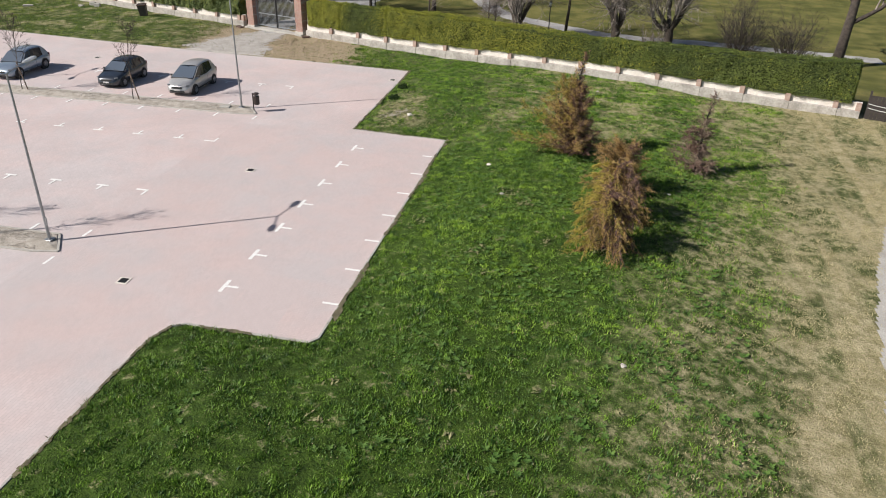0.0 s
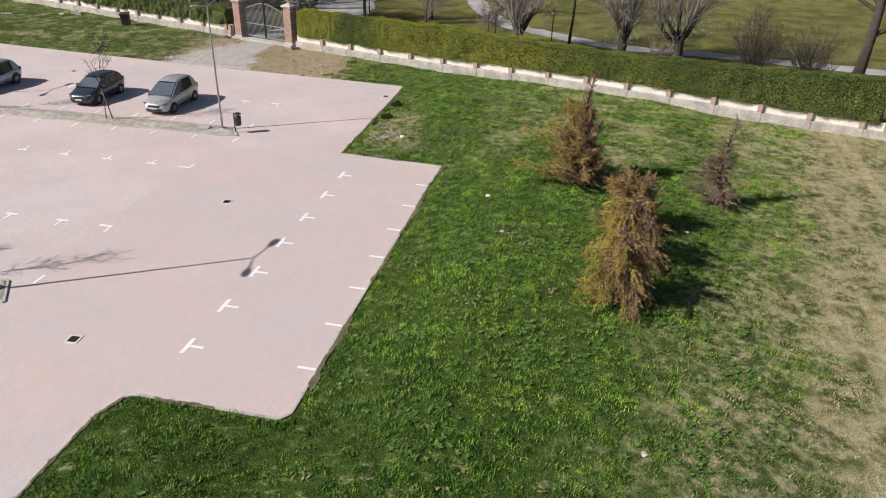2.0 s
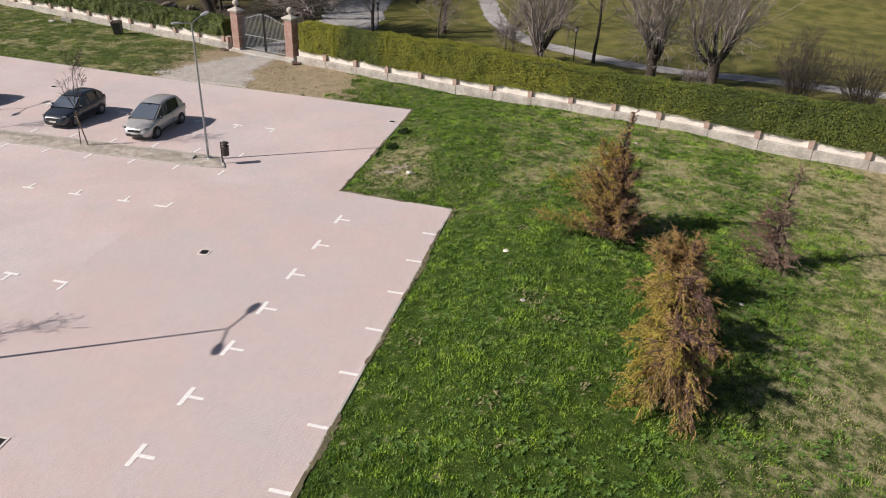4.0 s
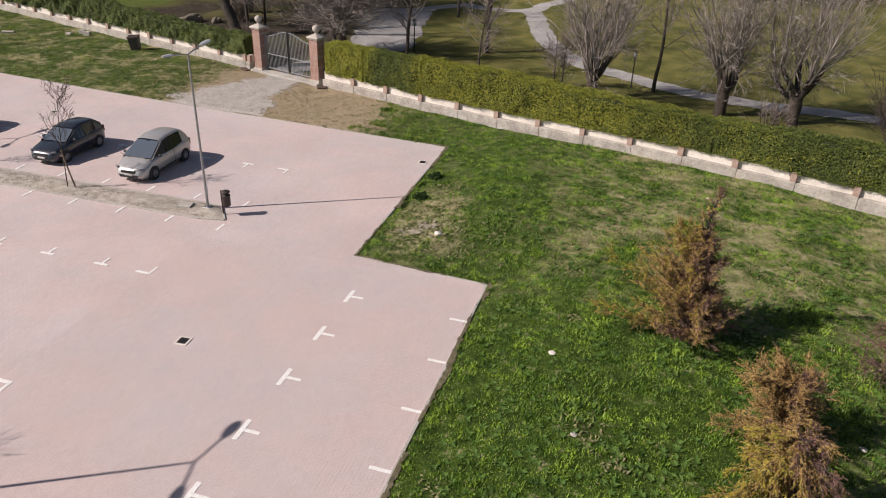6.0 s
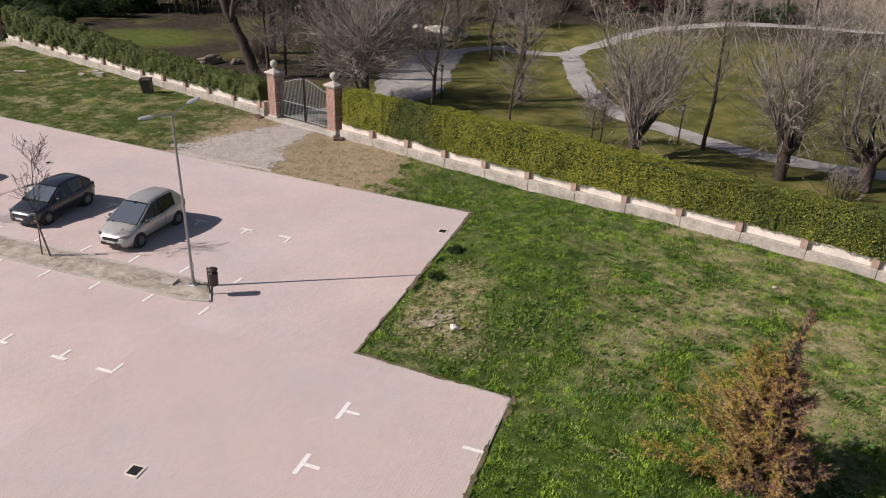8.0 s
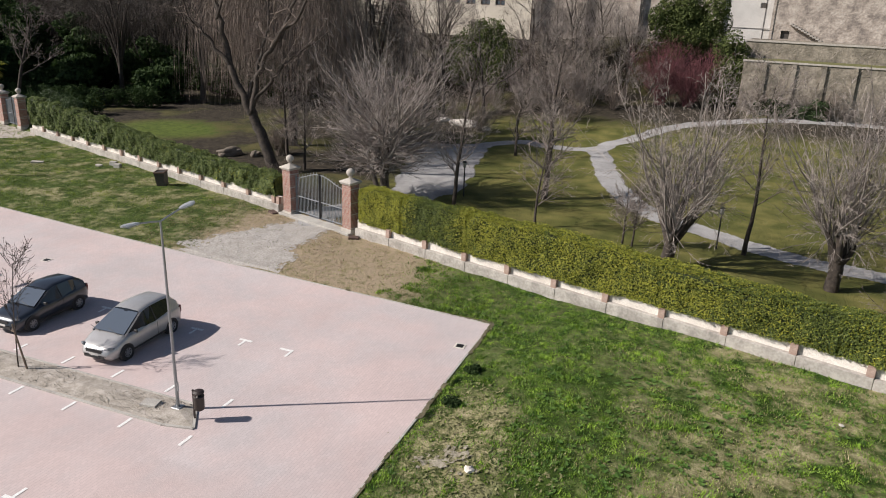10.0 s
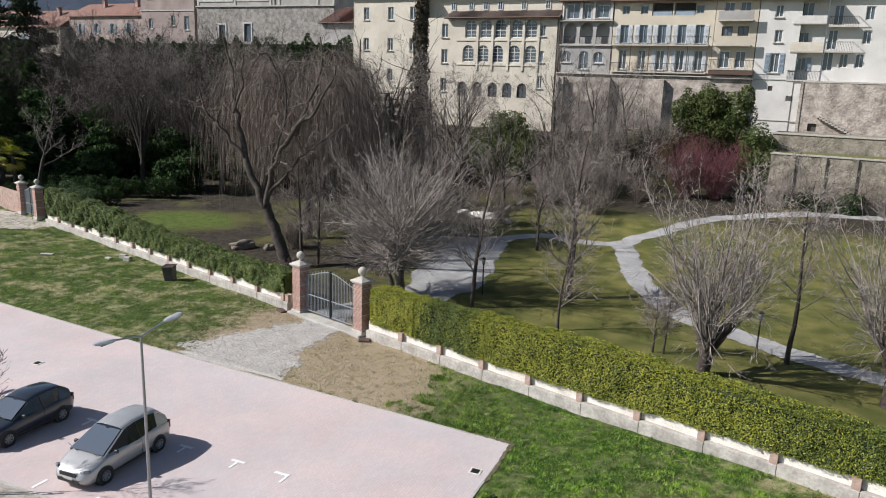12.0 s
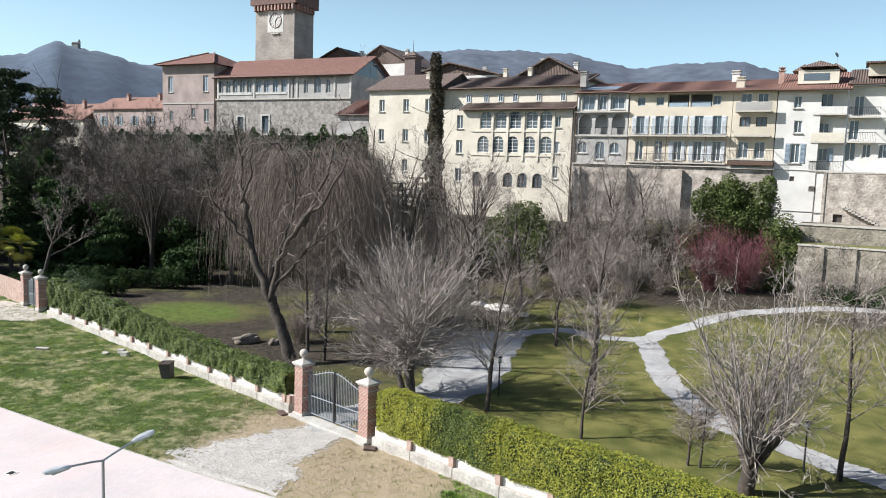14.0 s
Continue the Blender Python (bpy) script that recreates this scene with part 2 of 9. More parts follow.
TWIG_R = surface("red_twig", (0.20, 0.07, 0.078), (0.11, 0.04, 0.047), 0.9, 1.2, 20, 0.0, random_amount=0.25)
HEDGE_G = leaf_surface("hedge_leaf", (0.47, 0.46, 0.06), (0.085, 0.115, 0.018), amount=0.62)
HEDGE_D = leaf_surface("hedge_leaf_dark", (0.20, 0.24, 0.05), (0.03, 0.055, 0.014), amount=0.62)
HEDGE_B = leaf_surface("hedge_leaf_blue_green", (0.085, 0.125, 0.045), (0.025, 0.05, 0.018), amount=0.55)
LAUREL = leaf_surface("laurel_leaf", (0.13, 0.155, 0.045), (0.035, 0.055, 0.015), 0.85, 0.55)
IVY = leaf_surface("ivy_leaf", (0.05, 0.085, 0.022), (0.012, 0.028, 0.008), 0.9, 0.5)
PINE = leaf_surface("pine_needles", (0.035, 0.055, 0.02), (0.012, 0.02, 0.009), 0.9, 0.5, 0.1)
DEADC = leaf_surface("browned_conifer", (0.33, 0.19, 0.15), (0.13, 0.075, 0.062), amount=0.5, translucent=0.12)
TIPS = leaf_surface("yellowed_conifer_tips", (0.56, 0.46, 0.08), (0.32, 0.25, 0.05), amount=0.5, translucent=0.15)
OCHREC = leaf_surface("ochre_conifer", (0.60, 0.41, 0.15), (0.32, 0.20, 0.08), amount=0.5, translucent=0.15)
GREYC = leaf_surface("grey_brown_conifer", (0.42, 0.31, 0.23), (0.20, 0.145, 0.11), amount=0.5, translucent=0.1)
GRASS = leaf_surface("grass_blades", (0.305, 0.47, 0.047), (0.022, 0.08, 0.009), amount=0.45, translucent=0.14, clump=2.6)
GRASS_S = leaf_surface("dark_grass_blades", (0.205, 0.35, 0.036), (0.016, 0.062, 0.008), amount=0.45, translucent=0.14, clump=2.6)
HEDGE_W = leaf_surface("hedge_leaf_grey_green", (0.25, 0.30, 0.095), (0.04, 0.07, 0.022), amount=0.7)
# hedge inside: shade between the leaves is put into this dark colour
HEDGE_SHADE_CORE = surface("hedge_shade_core", (0.03, 0.045, 0.012), (0.015, 0.022, 0.008), 0.95, 3, 30, 0.6, 0.05)
GLASS = glass_dark()

# ---- building blocks ----
def fast_mesh(name, verts, faces, mat, parent=None, smooth=False):
    """Many alike faces from numpy arrays (all with the same number of corners)."""
    me = bpy.data.meshes.new(name)
    nf, k = faces.shape
    me.vertices.add(len(verts))
    me.vertices.foreach_set("co", np.asarray(verts, dtype=np.float32).ravel())
    me.loops.add(nf * k)
    me.loops.foreach_set("vertex_index", np.asarray(faces, dtype=np.int32).ravel())
    me.polygons.add(nf)
    me.polygons.foreach_set("loop_start", np.arange(0, nf * k, k, dtype=np.int32))
    me.polygons.foreach_set("use_smooth", np.full(nf, smooth, dtype=bool))
    me.update(calc_edges=True)
    me.validate()
    me.materials.append(mat)
    ob = new(name, me)
    if parent:
        ob.parent = parent
    return ob


def part(name, bm, material, parent, label="", smooth=False):
    me = bpy.data.meshes.new(name)
    bmesh.ops.recalc_face_normals(bm, faces=bm.faces[:])
    bm.to_mesh(me)
    bm.free()
    me.materials.append(material)
    if smooth:
        me.polygons.foreach_set("use_smooth", [True] * len(me.polygons))
    ob = new(name, me)
    if parent:
        ob.parent = parent
    if label:
        ob["label"] = label
    return ob


def add_box(bm, c, s, rz=0.0, rx=0.0, ry=0.0, bevel=0.0):
    m = pose(c[0], c[1], c[2], rx, ry, rz) @ Matrix.Diagonal((s[0], s[1], s[2], 1))
    got = bmesh.ops.create_cube(bm, size=1.0, matrix=m)
    if bevel:
        edges = {e for v in got["verts"] for e in v.link_edges}
        bmesh.ops.bevel(bm, geom=list(edges), offset=bevel, segments=1, affect="EDGES")
    return bm


def add_tube(bm, a, b, ra, rb=None, n=8):
    a, b = Vector(a), Vector(b)
    d = b - a
    m = Matrix.Translation((a + b) / 2) @ d.to_track_quat("Z", "Y").to_matrix().to_4x4()
    bmesh.ops.create_cone(bm, cap_ends=True, segments=n, radius1=ra, radius2=ra if rb is None else rb, depth=d.length, matrix=m)
    return bm


def add_lathe(bm, c, profile, n=16):
    """A turned body: profile is a list of (radius, height) above c."""
    rings = []
    for r, z in profile:
        rings.append([bm.verts.new((c[0] + r * math.cos(2 * math.pi * i / n), c[1] + r * math.sin(2 * math.pi * i / n), c[2] + z)) for i in range(n)])
    for a, b in zip(rings, rings[1:]):
        for i in range(n):
            bm.faces.new((a[i], a[(i + 1) % n], b[(i + 1) % n], b[i]))
    bm.faces.new(rings[0][::-1])
    bm.faces.new(rings[-1])
    return bm


def boxes(*items, **kw):
    bm = bmesh.new()
    for c, s in items:
        add_box(bm, c, s, **kw)
    return bm


def empty(name, m, label="", category="", group="", kind=""):
    ob = new(name)
    ob.matrix_world = m
    return tagged(ob, label, category, group, kind)


# ---- the lie of the land ----
PAVED = [(-0.88, -20.0), (-0.85, 16.3), (-0.55, 17.2), (-0.1, 17.42), (4.3, 17.4), (4.55, 17.7), (4.55, 37.5), (-1.05, 37.9), (-1.2, 51.25),
         (-8.65, 51.8), (-16.3, 52.35), (-25.0, 53.05), (-35.4, 54.1), (-75.0, 58.2), (-75.0, -20.0)]


def sstep(a, b, v):
    t = np.clip((v - a) / (b - a), 0, 1)
    return t * t * (3 - 2 * t)


def paved_distance(x, y):
    """Metres from the paved yard's edge; below zero inside it."""
    x, y = np.asarray(x, float), np.asarray(y, float)
    best, inside = np.full(x.shape, 1e9), np.zeros(x.shape, bool)
    for (ax, ay), (bx, by) in zip(PAVED, PAVED[1:] + PAVED[:1]):
        dx, dy = bx - ax, by - ay
        t = np.clip(((x - ax) * dx + (y - ay) * dy) / (dx * dx + dy * dy), 0, 1)
        best = np.minimum(best, np.hypot(x - ax - t * dx, y - ay - t * dy))
        hit = ((ay > y) != (by > y)) & (x < (bx - ax) * (y - ay) / (by - ay + 1e-12) + ax)
        inside ^= hit
    return np.where(inside, -best, best)


def wall_line(x):
    return 55.1 - 0.31 * x


def bumps(x, y, f, k=0):
    return np.sin(x * f * 1.3 + 1.7 * k + np.sin(y * f * 0.9)) * np.sin(y * f * 1.1 + 0.6 * k + np.sin(x * f * 0.7 + 2))


LATTICE = np.random.RandomState(77).rand(256, 256)


def vnoise(x, y, f, k=0):
    """Smooth random values 0..1 on a lattice of 1/f metres."""
    u, v = np.asarray(x, float) * f + 17.3 * k, np.asarray(y, float) * f + 9.1 * k
    i, j = np.floor(u).astype(int), np.floor(v).astype(int)
    a, b = u - i, v - j
    a, b = a * a * (3 - 2 * a), b * b * (3 - 2 * b)
    L = LATTICE
    i0, i1, j0, j1 = i % 256, (i + 1) % 256, j % 256, (j + 1) % 256
    return (L[i0, j0] * (1 - a) + L[i1, j0] * a) * (1 - b) + (L[i0, j1] * (1 - a) + L[i1, j1] * a) * b


def land(x, y):
    x, y = np.asarray(x, float), np.asarray(y, float)
    d = paved_distance(x, y)
    behind = (y - wall_line(x)) / 1.047
    lawn = -0.05 + 0.10 * sstep(0.0, 0.4, d) + 0.55 * sstep(0.2, 4.5, d) * (1 - 0.75 * sstep(15.5, 20, x)) * (1 - 0.7 * sstep(46, 54, y) * (1 - sstep(-2, 12, x)))
    lawn = lawn + sstep(0.5, 3, d) * (0.035 * bumps(x, y, 0.9) + 0.02 * bumps(x, y, 2.3, 1)) + 0.35 * sstep(12, 28, x) * sstep(38, 48, y)
    lawn = np.where(d < 0, -0.06, lawn)
    park = 0.55 + 0.012 * np.clip(y - 66, 0, 60) + 0.04 * bumps(x, y, 0.3)
    # the bank under the old town
    east = sstep(-20, -8, x)
    bank = (1 - east) * sstep(103, 117, y + 0.08 * x) * (5.0 + 4.5 * sstep(-40, -62, x)) + sstep(117, 121, y + 0.08 * x) * 2.0
    park = park + bank + east * (0.115 * np.clip(y - 90, 0, 18) + 4.0 * sstep(110, 121, y + 0.08 * x))
    far = sstep(0.2, 0.9, behind)
    h = lawn * (1 - far) + park * far
    out = sstep(150, 420, np.hypot(x + 10, y - 60))
    return h * (1 - out) + 4.0 * out


def axis(lo, hi, step, far):
    inner = np.arange(lo, hi + step / 2, step)
    out = [step * 1.35 ** i for i in range(1, 60)]
    steps = np.cumsum([min(s, 400) for s in out])
    steps = steps[steps < far]
    return np.concatenate([lo - steps[::-1], inner, hi + steps])


def sheet(name, xs, ys, z, mat, lift=0.0, mask=None, parent=None):
    X, Y = np.meshgrid(xs, ys)
    Z = z(X, Y) + lift
    n, m = len(xs), len(ys)
    v = np.stack([X.ravel(), Y.ravel(), Z.ravel()], 1)
    i, j = np.meshgrid(np.arange(n - 1), np.arange(m - 1))
    a = (j * n + i).ravel()
    f = np.stack([a, a + 1, a + n + 1, a + n], 1)
    if mask is not None:
        cx, cy = (X[:-1, :-1] + X[1:, 1:]) / 2, (Y[:-1, :-1] + Y[1:, 1:]) / 2
        f = f[mask(cx, cy).ravel()]
        used, inv = np.unique(f, return_inverse=True)
        v, f = v[used], inv.reshape(f.shape)
    return fast_mesh(name, v, f, mat, parent, smooth=True)


def soil(name="grass_ground"):
    """Turf: lush, dry and worn stretches after the plan, mown stripes in the park, all broken up by noise."""
    m, n, l, p = nodes_of(name)
    tc, sep = n.new("ShaderNodeTexCoord"), n.new("ShaderNodeSeparateXYZ")
    l.new(tc.outputs["Object"], sep.inputs[0])

    def math_node(op, a, b=None, c=None):
        k = n.new("ShaderNodeMath")
        k.operation = op
        for i, v in enumerate((a, b, c)):
            if v is None:
                continue
            if isinstance(v, (int, float)):
                k.inputs[i].default_value = v
            else:
                l.new(v, k.inputs[i])
        return k.outputs[0]

    def noise_node(scale, detail=5, rough=0.6):
        k = n.new("ShaderNodeTexNoise")
        k.inputs["Scale"].default_value, k.inputs["Detail"].default_value, k.inputs["Roughness"].default_value = scale, detail, rough
        l.new(tc.outputs["Object"], k.inputs["Vector"])
        return k.outputs["Fac"]

    def ramp_node(v, lo, hi, a=0.0, b=1.0):
        k = n.new("ShaderNodeMapRange")
        k.interpolation_type = "SMOOTHSTEP"
        l.new(v, k.inputs["Value"])
        for key, val in (("From Min", lo), ("From Max", hi), ("To Min", a), ("To Max", b)):
            k.inputs[key].default_value = val
        return k.outputs["Result"]

    def mix(f, a, b):
        k = n.new("ShaderNodeMix")
        k.data_type = "RGBA"
        if isinstance(f, float):
            k.inputs["Factor"].default_value = f
        else:
            l.new(f, k.inputs["Factor"])
        for key, v in (("A", a), ("B", b)):
            if isinstance(v, tuple):
                k.inputs[key].default_value = (*v, 1)
            else:
                l.new(v, k.inputs[key])
        return k.outputs["Result"]

    x, y = sep.outputs["X"], sep.outputs["Y"]
    big, mid, small, tiny = noise_node(0.12), noise_node(0.55), noise_node(2.2, 6, 0.7), noise_node(14, 4, 0.7)
    wob = math_node("MULTIPLY_ADD", mid, 5.0, -2.5)
    wob2 = math_node("MULTIPLY_ADD", small, 3.0, -1.5)
    xw = math_node("ADD", math_node("ADD", x, wob), wob2)
    yw = math_node("ADD", math_node("ADD", y, wob), wob2)
    # shade between the blades is put into the lush ground's near-black green
    lush = mix(ramp_node(small, 0.35, 0.65), (0.008, 0.020, 0.003), (0.045, 0.085, 0.011))
    lush = mix(ramp_node(tiny, 0.3, 0.7), lush, mix(0.5, lush, (0.085, 0.14, 0.016)))
    dry = mix(ramp_node(small, 0.3, 0.7), (0.25, 0.215, 0.11), (0.50, 0.42, 0.27))
    dry = mix(ramp_node(tiny, 0.35, 0.7), dry, mix(0.5, dry, (0.13, 0.15, 0.04)))
    # the mown, drier strip east of the mound, drifting east as it goes north
    strip = math_node("SUBTRACT", xw, math_node("MULTIPLY_ADD", y, 0.17, 15.6))
    f_strip = ramp_node(strip, -1.5, 1.8)
    stretch = n.new("ShaderNodeMapping")
    stretch.inputs["Scale"].default_value, stretch.inputs["Rotation"].default_value = (1.1, 0.10, 1.0), (0, 0, 0.17)
    l.new(tc.outputs["Object"], stretch.inputs["Vector"])
    tracks = n.new("ShaderNodeTexNoise")
    tracks.inputs["Scale"].default_value, tracks.inputs["Detail"].default_value = 0.9, 6
    l.new(stretch.outputs["Vector"], tracks.inputs["Vector"])
    f_strip = math_node("MULTIPLY", f_strip, math_node("MAXIMUM", ramp_node(tracks.outputs["Fac"], 0.42, 0.56, 0.2, 1.0), ramp_node(mid, 0.40, 0.60, 0.2, 0.9)))
    # worn turf before the gate and along the wall
    before = math_node("ABSOLUTE", math_node("ADD", xw, 13.0))
    f_gate = math_node("MULTIPLY", ramp_node(before, 5.5, 9.5, 1.0, 0.0), ramp_node(yw, 50.5, 53.0))
    f_gate = math_node("MULTIPLY", f_gate, ramp_node(y, 60.5, 62.0, 1.0, 0.0))
    f_north = math_node("MULTIPLY", math_node("MULTIPLY", ramp_node(yw, 35, 41), ramp_node(mid, 0.38, 0.58)), ramp_node(xw, 4.0, 11.0, 0.2, 0.85))
    spots = math_node("MULTIPLY", ramp_node(small, 0.56, 0.70), 0.6)
    # thin, half-dry turf in the west, and where the mound runs out to the east
    f_west = math_node("MULTIPLY", ramp_node(x, -2.0, -12.0), ramp_node(mid, 0.44, 0.66, 0.05, 0.7))
    f_thin = math_node("MULTIPLY", ramp_node(strip, -6.5, -1.0), ramp_node(small, 0.40, 0.62, 0.1, 0.8))
    # the worn corner beside the pavers
    cx, cy_ = math_node("MULTIPLY", math_node("ADD", x, -0.9), 0.42), math_node("MULTIPLY", math_node("ADD", y, -41.6), 0.24)
    f_corner = math_node("MULTIPLY", ramp_node(math_node("ADD", math_node("MULTIPLY", cx, cx), math_node("MULTIPLY", cy_, cy_)), 0.2, 1.2, 1.0, 0.0), ramp_node(small, 0.38, 0.60, 0.15, 0.85))
    spots = math_node("MAXIMUM", math_node("MAXIMUM", spots, f_corner), math_node("MAXIMUM", f_west, f_thin))
    f = math_node("MAXIMUM", math_node("MAXIMUM", f_strip, f_gate), math_node("MAXIMUM", f_north, spots))
    # the park: shorter, olive, with mown bands
    behind = math_node("ADD", y, math_node("MULTIPLY_ADD", x, 0.31, -55.6))
    f_park = ramp_node(behind, 0.0, 0.8)
    parkc = mix(ramp_node(mid, 0.35, 0.65), (0.085, 0.092, 0.022), (0.205, 0.182, 0.058))
    parkc = mix(ramp_node(small, 0.3, 0.7), parkc, mix(0.5, parkc, (0.06, 0.075, 0.018)))
    # hedge and branch shadows put into the colour, over bare soil and leaf litter
    f_hedge_shade = math_node("MULTIPLY", ramp_node(math_node("ADD", behind, wob2), 2.5, 9.0, 1.0, 0.0), ramp_node(small, 0.34, 0.58, 0.25, 0.9))
    parkc = mix(f_hedge_shade, parkc, mix(ramp_node(small, 0.3, 0.7), (0.045, 0.05, 0.018), (0.085, 0.078, 0.035)))
    lawnc = mix(f, lush, dry)
    lawnc = mix(math_node("MULTIPLY", f_gate, ramp_node(small, 0.30, 0.60, 0.2, 0.75)), lawnc, mix(ramp_node(tiny, 0.3, 0.7), (0.27, 0.20, 0.145), (0.40, 0.31, 0.235)))
    col = mix(f_park, lawnc, parkc)
    # leaf litter and bare earth under the trees at the west and on the bank, coloured darker for the shade there
    f_litter_shade = math_node("MULTIPLY", f_park, math_node("MAXIMUM", ramp_node(xw, -14.0, -18.0), ramp_node(yw, 96, 102)))
    f_litter_shade = math_node("MULTIPLY", f_litter_shade, ramp_node(big, 0.38, 0.50, 0.55, 1.0))
    # a fresh green lawn behind the west hedge
    px, py = math_node("MULTIPLY", math_node("ADD", xw, 43.0), 0.16), math_node("MULTIPLY", math_node("SUBTRACT", yw, 78.0), 0.19)
    f_fresh = ramp_node(math_node("ADD", math_node("MULTIPLY", px, px), math_node("MULTIPLY", py, py)), 0.2, 1.3, 0.95, 0.0)
    f_litter_shade = math_node("MULTIPLY", f_litter_shade, math_node("SUBTRACT", 1.0, f_fresh))
    col = mix(f_fresh, col, mix(ramp_node(small, 0.3, 0.7), (0.05, 0.08, 0.015), (0.115, 0.15, 0.028)))
    col = mix(f_litter_shade, col, mix(ramp_node(small, 0.35, 0.65), (0.022, 0.019, 0.013), (0.062, 0.050, 0.036)))
    l.new(col, p.inputs["Base Color"])
    p.inputs["Roughness"].default_value = 0.95
    p.inputs["Specular IOR Level"].default_value = 0.2
    bn = n.new("ShaderNodeBump")
    bn.inputs["Strength"].default_value, bn.inputs["Distance"].default_value = 0.9, 0.12
    l.new(math_node("ADD", small, math_node("MULTIPLY", tiny, 0.6)), bn.inputs["Height"])
    l.new(bn.outputs["Normal"], p.inputs["Normal"])
    MATS[name] = m
    return m


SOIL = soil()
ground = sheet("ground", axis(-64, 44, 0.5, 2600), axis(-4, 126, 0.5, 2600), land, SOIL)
tagged(ground, "uneven grass with lush, dry and worn stretches, rising to the park and the town", "grass", kind="structure")

# the paved yard
bm = bmesh.new()
top = [bm.verts.new((x, y, -0.006)) for x, y in PAVED]
low = [bm.verts.new((x, y, -0.3)) for x, y in PAVED]
bm.faces.new(top)
for i in range(len(top)):
    j = (i + 1) % len(top)
    bm.faces.new((top[i], low[i], low[j], top[j]))
yard = tagged(part("pavement", bm, PAVER, None), "pale pink concrete pavers of a car park", "pavement", kind="structure")


def kerb(points, w, h, mat, name="kerb", parent=None):
    """A run of kerb stones, each a bevelled block, along a line of points."""
    bm = bmesh.new()
    for (ax, ay), (bx, by) in zip(points, points[1:]):
        d = math.hypot(bx - ax, by - ay)
        k = max(1, round(d / 1.0))
        for i in range(k):
            t = (i + 0.5) / k
            add_box(bm, (ax + (bx - ax) * t, ay + (by - ay) * t, h - 0.1), (d / k - 0.006, w, 0.2), rz=math.degrees(math.atan2(by - ay, bx - ax)), bevel=0.008)
    return part(name, bm, mat, parent)


tagged(kerb(PAVED[0:14], 0.09, 0.012, CONCRETE, "kerb"), "flush concrete edging stones between pavers and grass", "kerb", kind="structure")


def island(y0, y1, x_end, x_west=-75.0):
    """A long gravel bed with a kerb round it and a pointed end."""
    pts = [(x_west, y0), (x_end - 1.1, y0), (x_end, y0 + 0.25), (x_end - 0.9, y1), (x_west, y1)]
    bm = bmesh.new()
    n = 60
    vs = []
    for i in range(n + 1):
        x = x_west + (x_end - 1.0 - x_west) * i / n
        vs.append((bm.verts.new((x, y0 + 0.05, 0.03)), bm.verts.new((x, (y0 + y1) / 2, 0.09 + 0.03 * math.sin(i * 1.7))), bm.verts.new((x, y1 - 0.05, 0.03))))
    for a, b in zip(vs, vs[1:]):
        bm.faces.new((a[0], b[0], b[1], a[1]))
        bm.faces.new((a[1], b[1], b[2], a[2]))
    tip = bm.verts.new((x_end - 0.1, y0 + 0.3, 0.03))
    bm.faces.new((vs[-1][0], tip, vs[-1][1]))
    bm.faces.new((vs[-1][1], tip, vs[-1][2]))
    ob = tagged(part("gravel_bed", bm, GRAVEL, None), "long bed of grey gravel and dry weeds between parking rows", "gravel bed", kind="structure")
    k = kerb(pts, 0.10, 0.05, CONCRETE, "kerb", ob)
    # loose stones
    rs = np.random.RandomState(int(y0))
    cnt = 5000
    px, py = x_end - 1 - rs.rand(cnt) ** 1.6 * 28, y0 + 0.1 + rs.rand(cnt) * (y1 - y0 - 0.2)
    tet = np.array([[1, 0, -0.3], [-0.5, 0.9, -0.3], [-0.5, -0.9, -0.3], [0, 0, 0.8]])
    s = (0.012 + 0.020 * rs.rand(cnt) ** 3)[:, None, None]
    ang = rs.rand(cnt) * 6.28
    R = np.stack([np.stack([np.cos(ang), -np.sin(ang), 0 * ang], 1), np.stack([np.sin(ang), np.cos(ang), 0 * ang], 1), np.stack([0 * ang, 0 * ang, 1 + 0 * ang], 1)], 1)
    hz = 0.03 + 0.06 * (1 - np.abs(2 * (py - y0) / (y1 - y0) - 1))
    v = np.einsum("nij,kj->nki", R, tet) * s + np.stack([px, py, hz + 0.01], 1)[:, None, :]
    base = (np.arange(cnt) * 4)[:, None, None]
    f = np.array([[0, 1, 3], [1, 2, 3], [2, 0, 3], [0, 2, 1]])[None] + base
    fast_mesh("stones", v.reshape(-1, 3), f.reshape(-1, 3), GRAVEL, ob)["kind"] = "stuff"
    return ob


island(20.55, 22.1, -7.6)
island(38.7, 40.2, -7.6)


def band(points, width):
    """Is a place within half the width of the line through the points?"""
    def test(x, y):
        best = np.full(x.shape, 1e9)
        for (ax, ay), (bx, by) in zip(points, points[1:]):
            dx, dy = bx - ax, by - ay
            t = np.clip(((x - ax) * dx + (y - ay) * dy) / (dx * dx + dy * dy), 0, 1)
            best = np.minimum(best, np.hypot(x - ax - t * dx, y - ay - t * dy))
        return best + 0.12 * bumps(x, y, 1.7) < width / 2
    return test


def smooth_line(points, k=8):
    out = []
    p = [points[0], *points, points[-1]]
    for a, b, c, d in zip(p, p[1:], p[2:], p[3:]):
        for i in range(k):
            t = i / k
            out.append(tuple(0.5 * (2 * b[j] + (c[j] - a[j]) * t + (2 * a[j] - 5 * b[j] + 4 * c[j] - d[j]) * t * t + (3 * b[j] - a[j] - 3 * c[j] + d[j]) * t ** 3) for j in (0, 1)))
    return out + [points[-1]]


